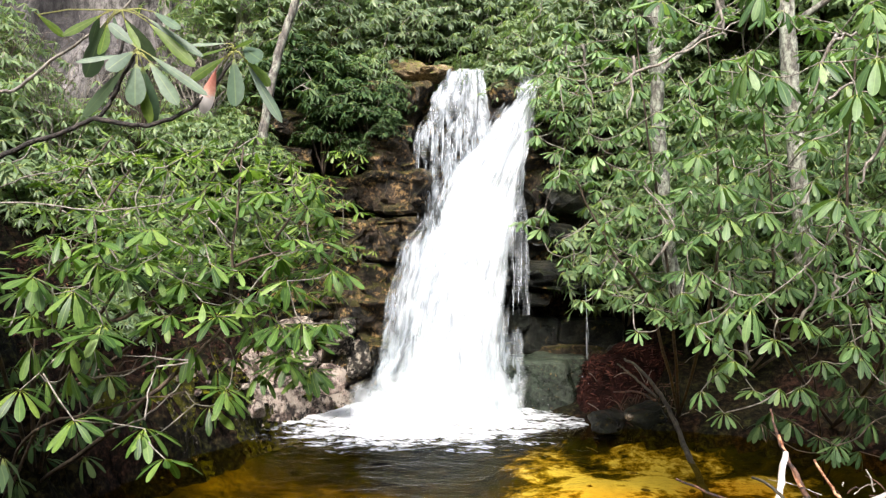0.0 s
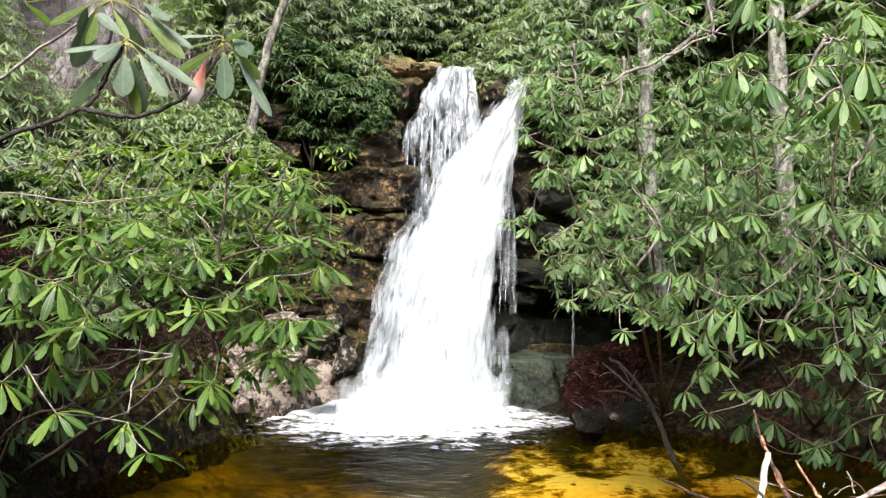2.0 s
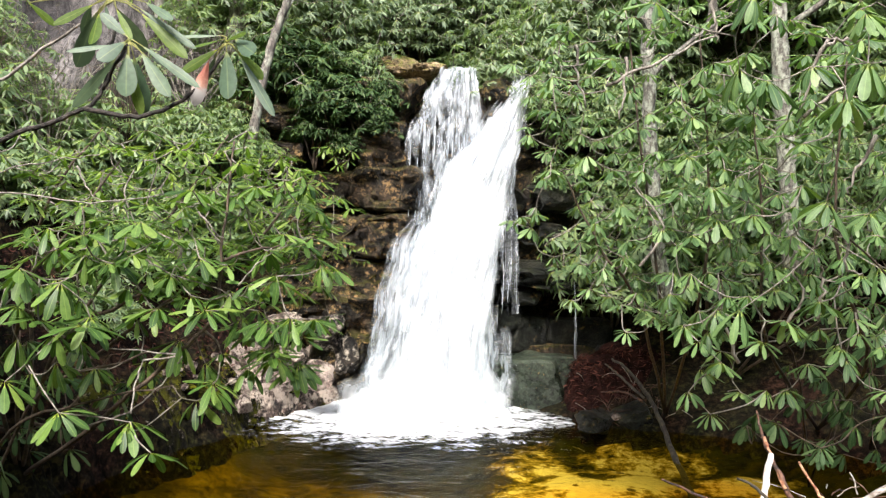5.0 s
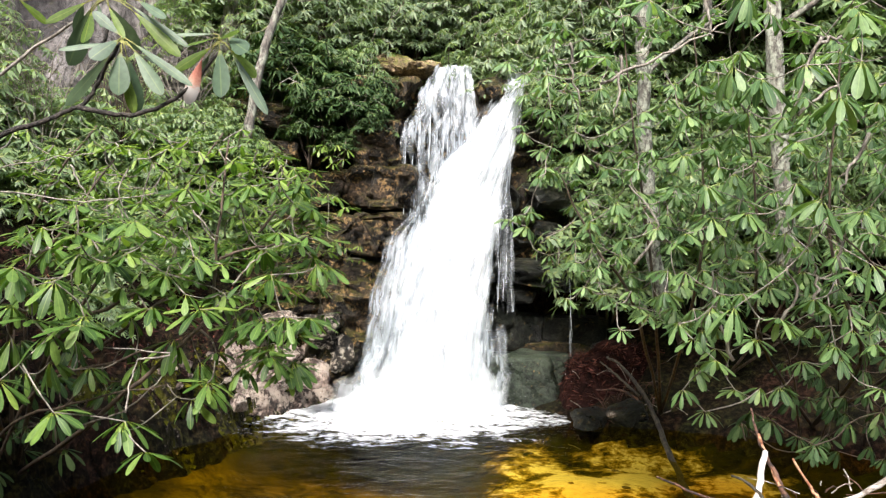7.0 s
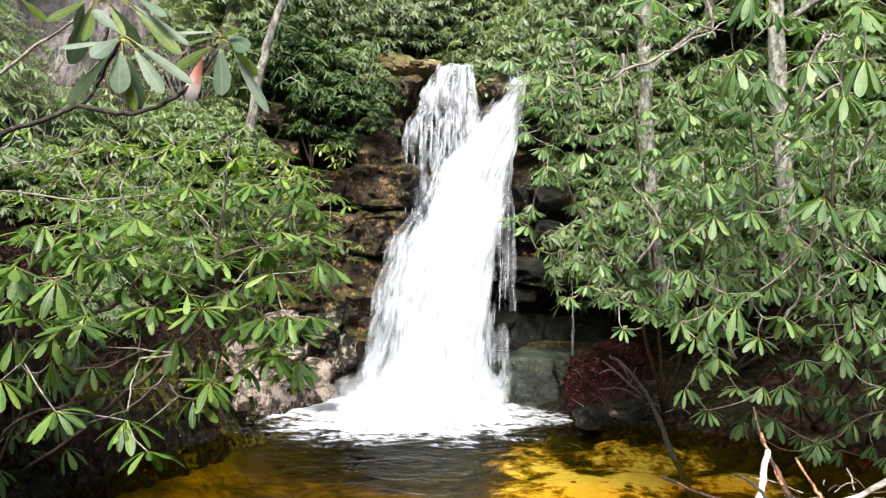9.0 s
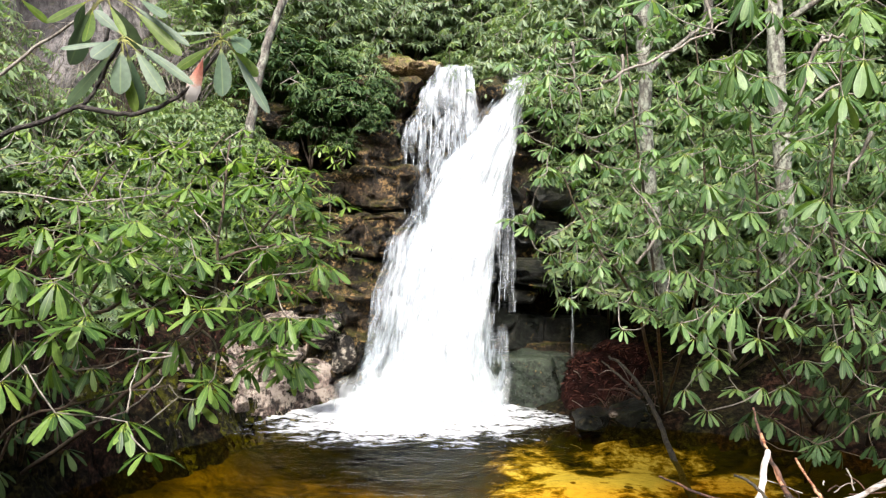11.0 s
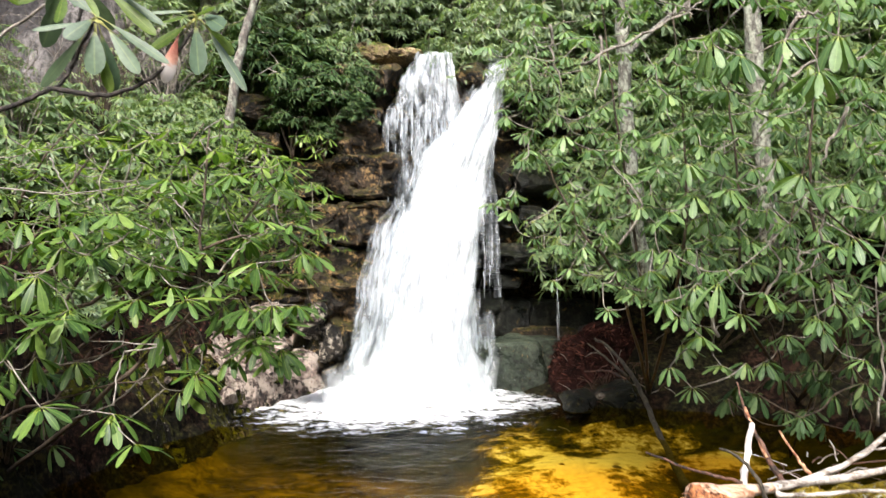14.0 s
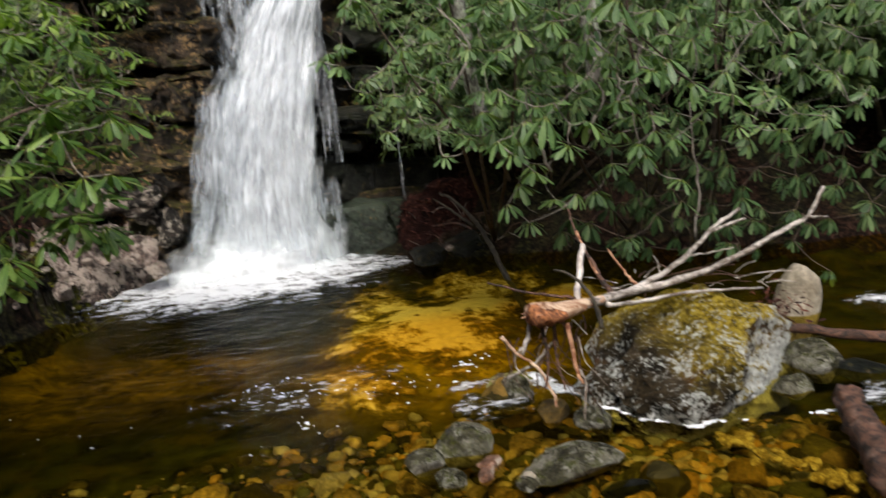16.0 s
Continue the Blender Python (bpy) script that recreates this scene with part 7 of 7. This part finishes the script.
def log(name, pts, r0, r1, mat, label, wob=0.01):
    q = curve_pts(pts, 14 if r0 > 0.05 else 6, wob)
    bm = bmesh.new()
    tube(bm, q, [lerp(r0, r1, i / (len(q) - 1)) * rnd(0.93, 1.07) for i in range(len(q))], 26 if r0 > 0.05 else 14)
    if r0 > 0.05:
        # torn bark: long ridges and missing flakes
        run = (V(pts[-1]) - V(pts[0])).normalized()
        for v in bm.verts:
            c = v.co - run * (0.82 * v.co.dot(run))
            v.co += v.normal * r0 * (0.55 * noise.noise(c * 22) + 0.3 * (noise.noise(v.co * 16) > 0.1))
    for v in bm.verts:
        v.co += r0 * 0.5 * V((noise.noise(v.co * 14), noise.noise(v.co * 14 + V((5, 0, 0))), noise.noise(v.co * 14 + V((0, 5, 0)))))
    ob = new(name, to_mesh(name, bm, mat))
    return tagged(ob, label, "log")


log("log", [(4.11, 5.75, 0.10), (4.44, 5.45, 0.08), (4.92, 5.00, 0.04)], 0.034, 0.045, M_ROTLOG, "dark wet log lying across the stream behind the boulder")
log("log", [(3.74, 4.25, 0.06), (3.47, 3.79, 0.06), (3.15, 3.19, 0.05)], 0.085, 0.1, M_ROTLOG, "rotten red-brown log at the water's edge")
log("sunken_branch", [(2.56, 10.90, 0.95), (2.71, 10.60, 0.84), (2.87, 10.20, 0.58), (2.94, 9.80, 0.31), (2.93, 9.20, 0.03), (2.91, 8.60, -0.17), (2.91, 8.20, -0.3)], 0.016, 0.046, M_WETWOOD, "dark branch slanting from the litter mound into the pool")
log("sunken_branch", [(2.34, 10.60, 0.54), (2.64, 10.40, 0.56), (2.80, 10.15, 0.50)], 0.01, 0.018, M_ROTLOG, "thin dark twig over the edge of the pool")
log("sunken_branch", [(2.46, 10.90, 0.88), (2.57, 10.60, 0.78), (2.81, 10.15, 0.55)], 0.01, 0.018, M_WETWOOD, "thin dark side branch over the edge of the pool")

# ---- leaf litter ----
def litter_mound():
    xs, ys = list(np.arange(1.4, 5.2, 0.12)), list(np.arange(10.3, 12.35, 0.12))
    def h(x, y):
        k = smooth01((x - 1.72) / 0.5) * lerp(0.78, 1.0, smooth01((x - 2.0) / 1.0)) * smooth01((5.0 - x) / 1.4)
        front = smooth01((y - 10.85 - 0.2 * smooth01((x - 2.0) / 0.8) - 0.12 * fbm((x * 2.2, 1.7, 0))) / 0.75)
        return max(land(x, y) - 0.15, -0.75 + 1.73 * k * front + 0.16 * fbm((x * 3.2, y * 3.2, 0)))
    ob = thing("litter_mound", (3.0, 11.6, 0), "mound of wet red-brown fallen leaves under the overhang", "leaf litter", kind="stuff")
    child("mound", grid_mesh("mound", xs, ys, h, [M_MOUND]), ob)
    mats = []
    for _ in range(8000):
        x, y = rnd(1.6, 4.6), rnd(10.6, 12.2)
        if h(x, y) > 0.12 and fbm((x * 3, y * 3, 1)) > -0.25:
            d = V((rnd(-1, 1), rnd(-1, 1), rnd(-0.4, 0.4)))
            mats.append(leaf_pose(V((x, y, h(x, y) + 0.01)), d, V((rnd(-0.8, 0.8), rnd(-1.2, 0.3), 1)), rnd(0.05, 0.11)))
    child("fallen_leaves", leaves_mesh("fallen_leaves", FAR_SHAPES, mats, [random.randrange(3) for _ in mats], M_LITTER), ob, kind="stuff")
    bm = bmesh.new()
    for _ in range(40):
        x, y = rnd(2.2, 4.2), rnd(10.6, 11.6)
        q = V((x, y, h(x, y) + 0.02))
        e = q + V((rnd(-0.3, 0.3), rnd(-0.2, 0.2), rnd(0, 0.25)))
        tube(bm, curve_pts([q, q.lerp(e, 0.5) + V((0, 0, 0.03)), e], 3), 0.005, 4, False)
    part("twig_mass", bm, M_TWIG, ob, kind="stuff")
    bm = bmesh.new()
    for _ in range(46):
        x, y = rnd(2.2, 3.5), rnd(10.7, 11.4)
        root = V((x, y, h(x, y) + 0.1))
        e = root + V((rnd(-0.35, 0.35), rnd(-0.3, 0.2), rnd(0.0, 0.35)))
        tube(bm, curve_pts([root + V((rnd(-0.15, 0.15), rnd(-0.1, 0.1), -0.15)), root.lerp(e, 0.5) + V((rnd(-0.1, 0.1), 0, rnd(0, 0.1))), e], 4, 0.01), rnd(0.003, 0.006), 4, False)
    part("dark_twig_mass", bm, M_ROTLOG, ob, "tangle of bare red-brown twigs", kind="stuff")


litter_mound()


def bank_litter():
    mats = []
    for _ in range(11000):
        x, y = rnd(-6.5, -1.6), rnd(8.2, 12.6)
        z = bank_height(x, y) if -5.6 < x < -1.2 and y < 12.35 else land(x, y)
        if z > 0.85 + 0.5 * fbm((x, y, 4)):
            d = V((rnd(-1, 1), rnd(-1, 1), rnd(-0.4, 0.4)))
            mats.append(leaf_pose(V((x, y, z + 0.015)), d, V((rnd(-0.4, 0.4), rnd(-0.8, 0.2), 1)), rnd(0.04, 0.09)))
    me = leaves_mesh("fallen_leaves", FAR_SHAPES, mats, [random.randrange(3) for _ in mats], M_LITTER)
    tagged(new("fallen_leaves", me), "red-brown fallen leaves scattered over the bank", "leaf litter", kind="stuff")


bank_litter()
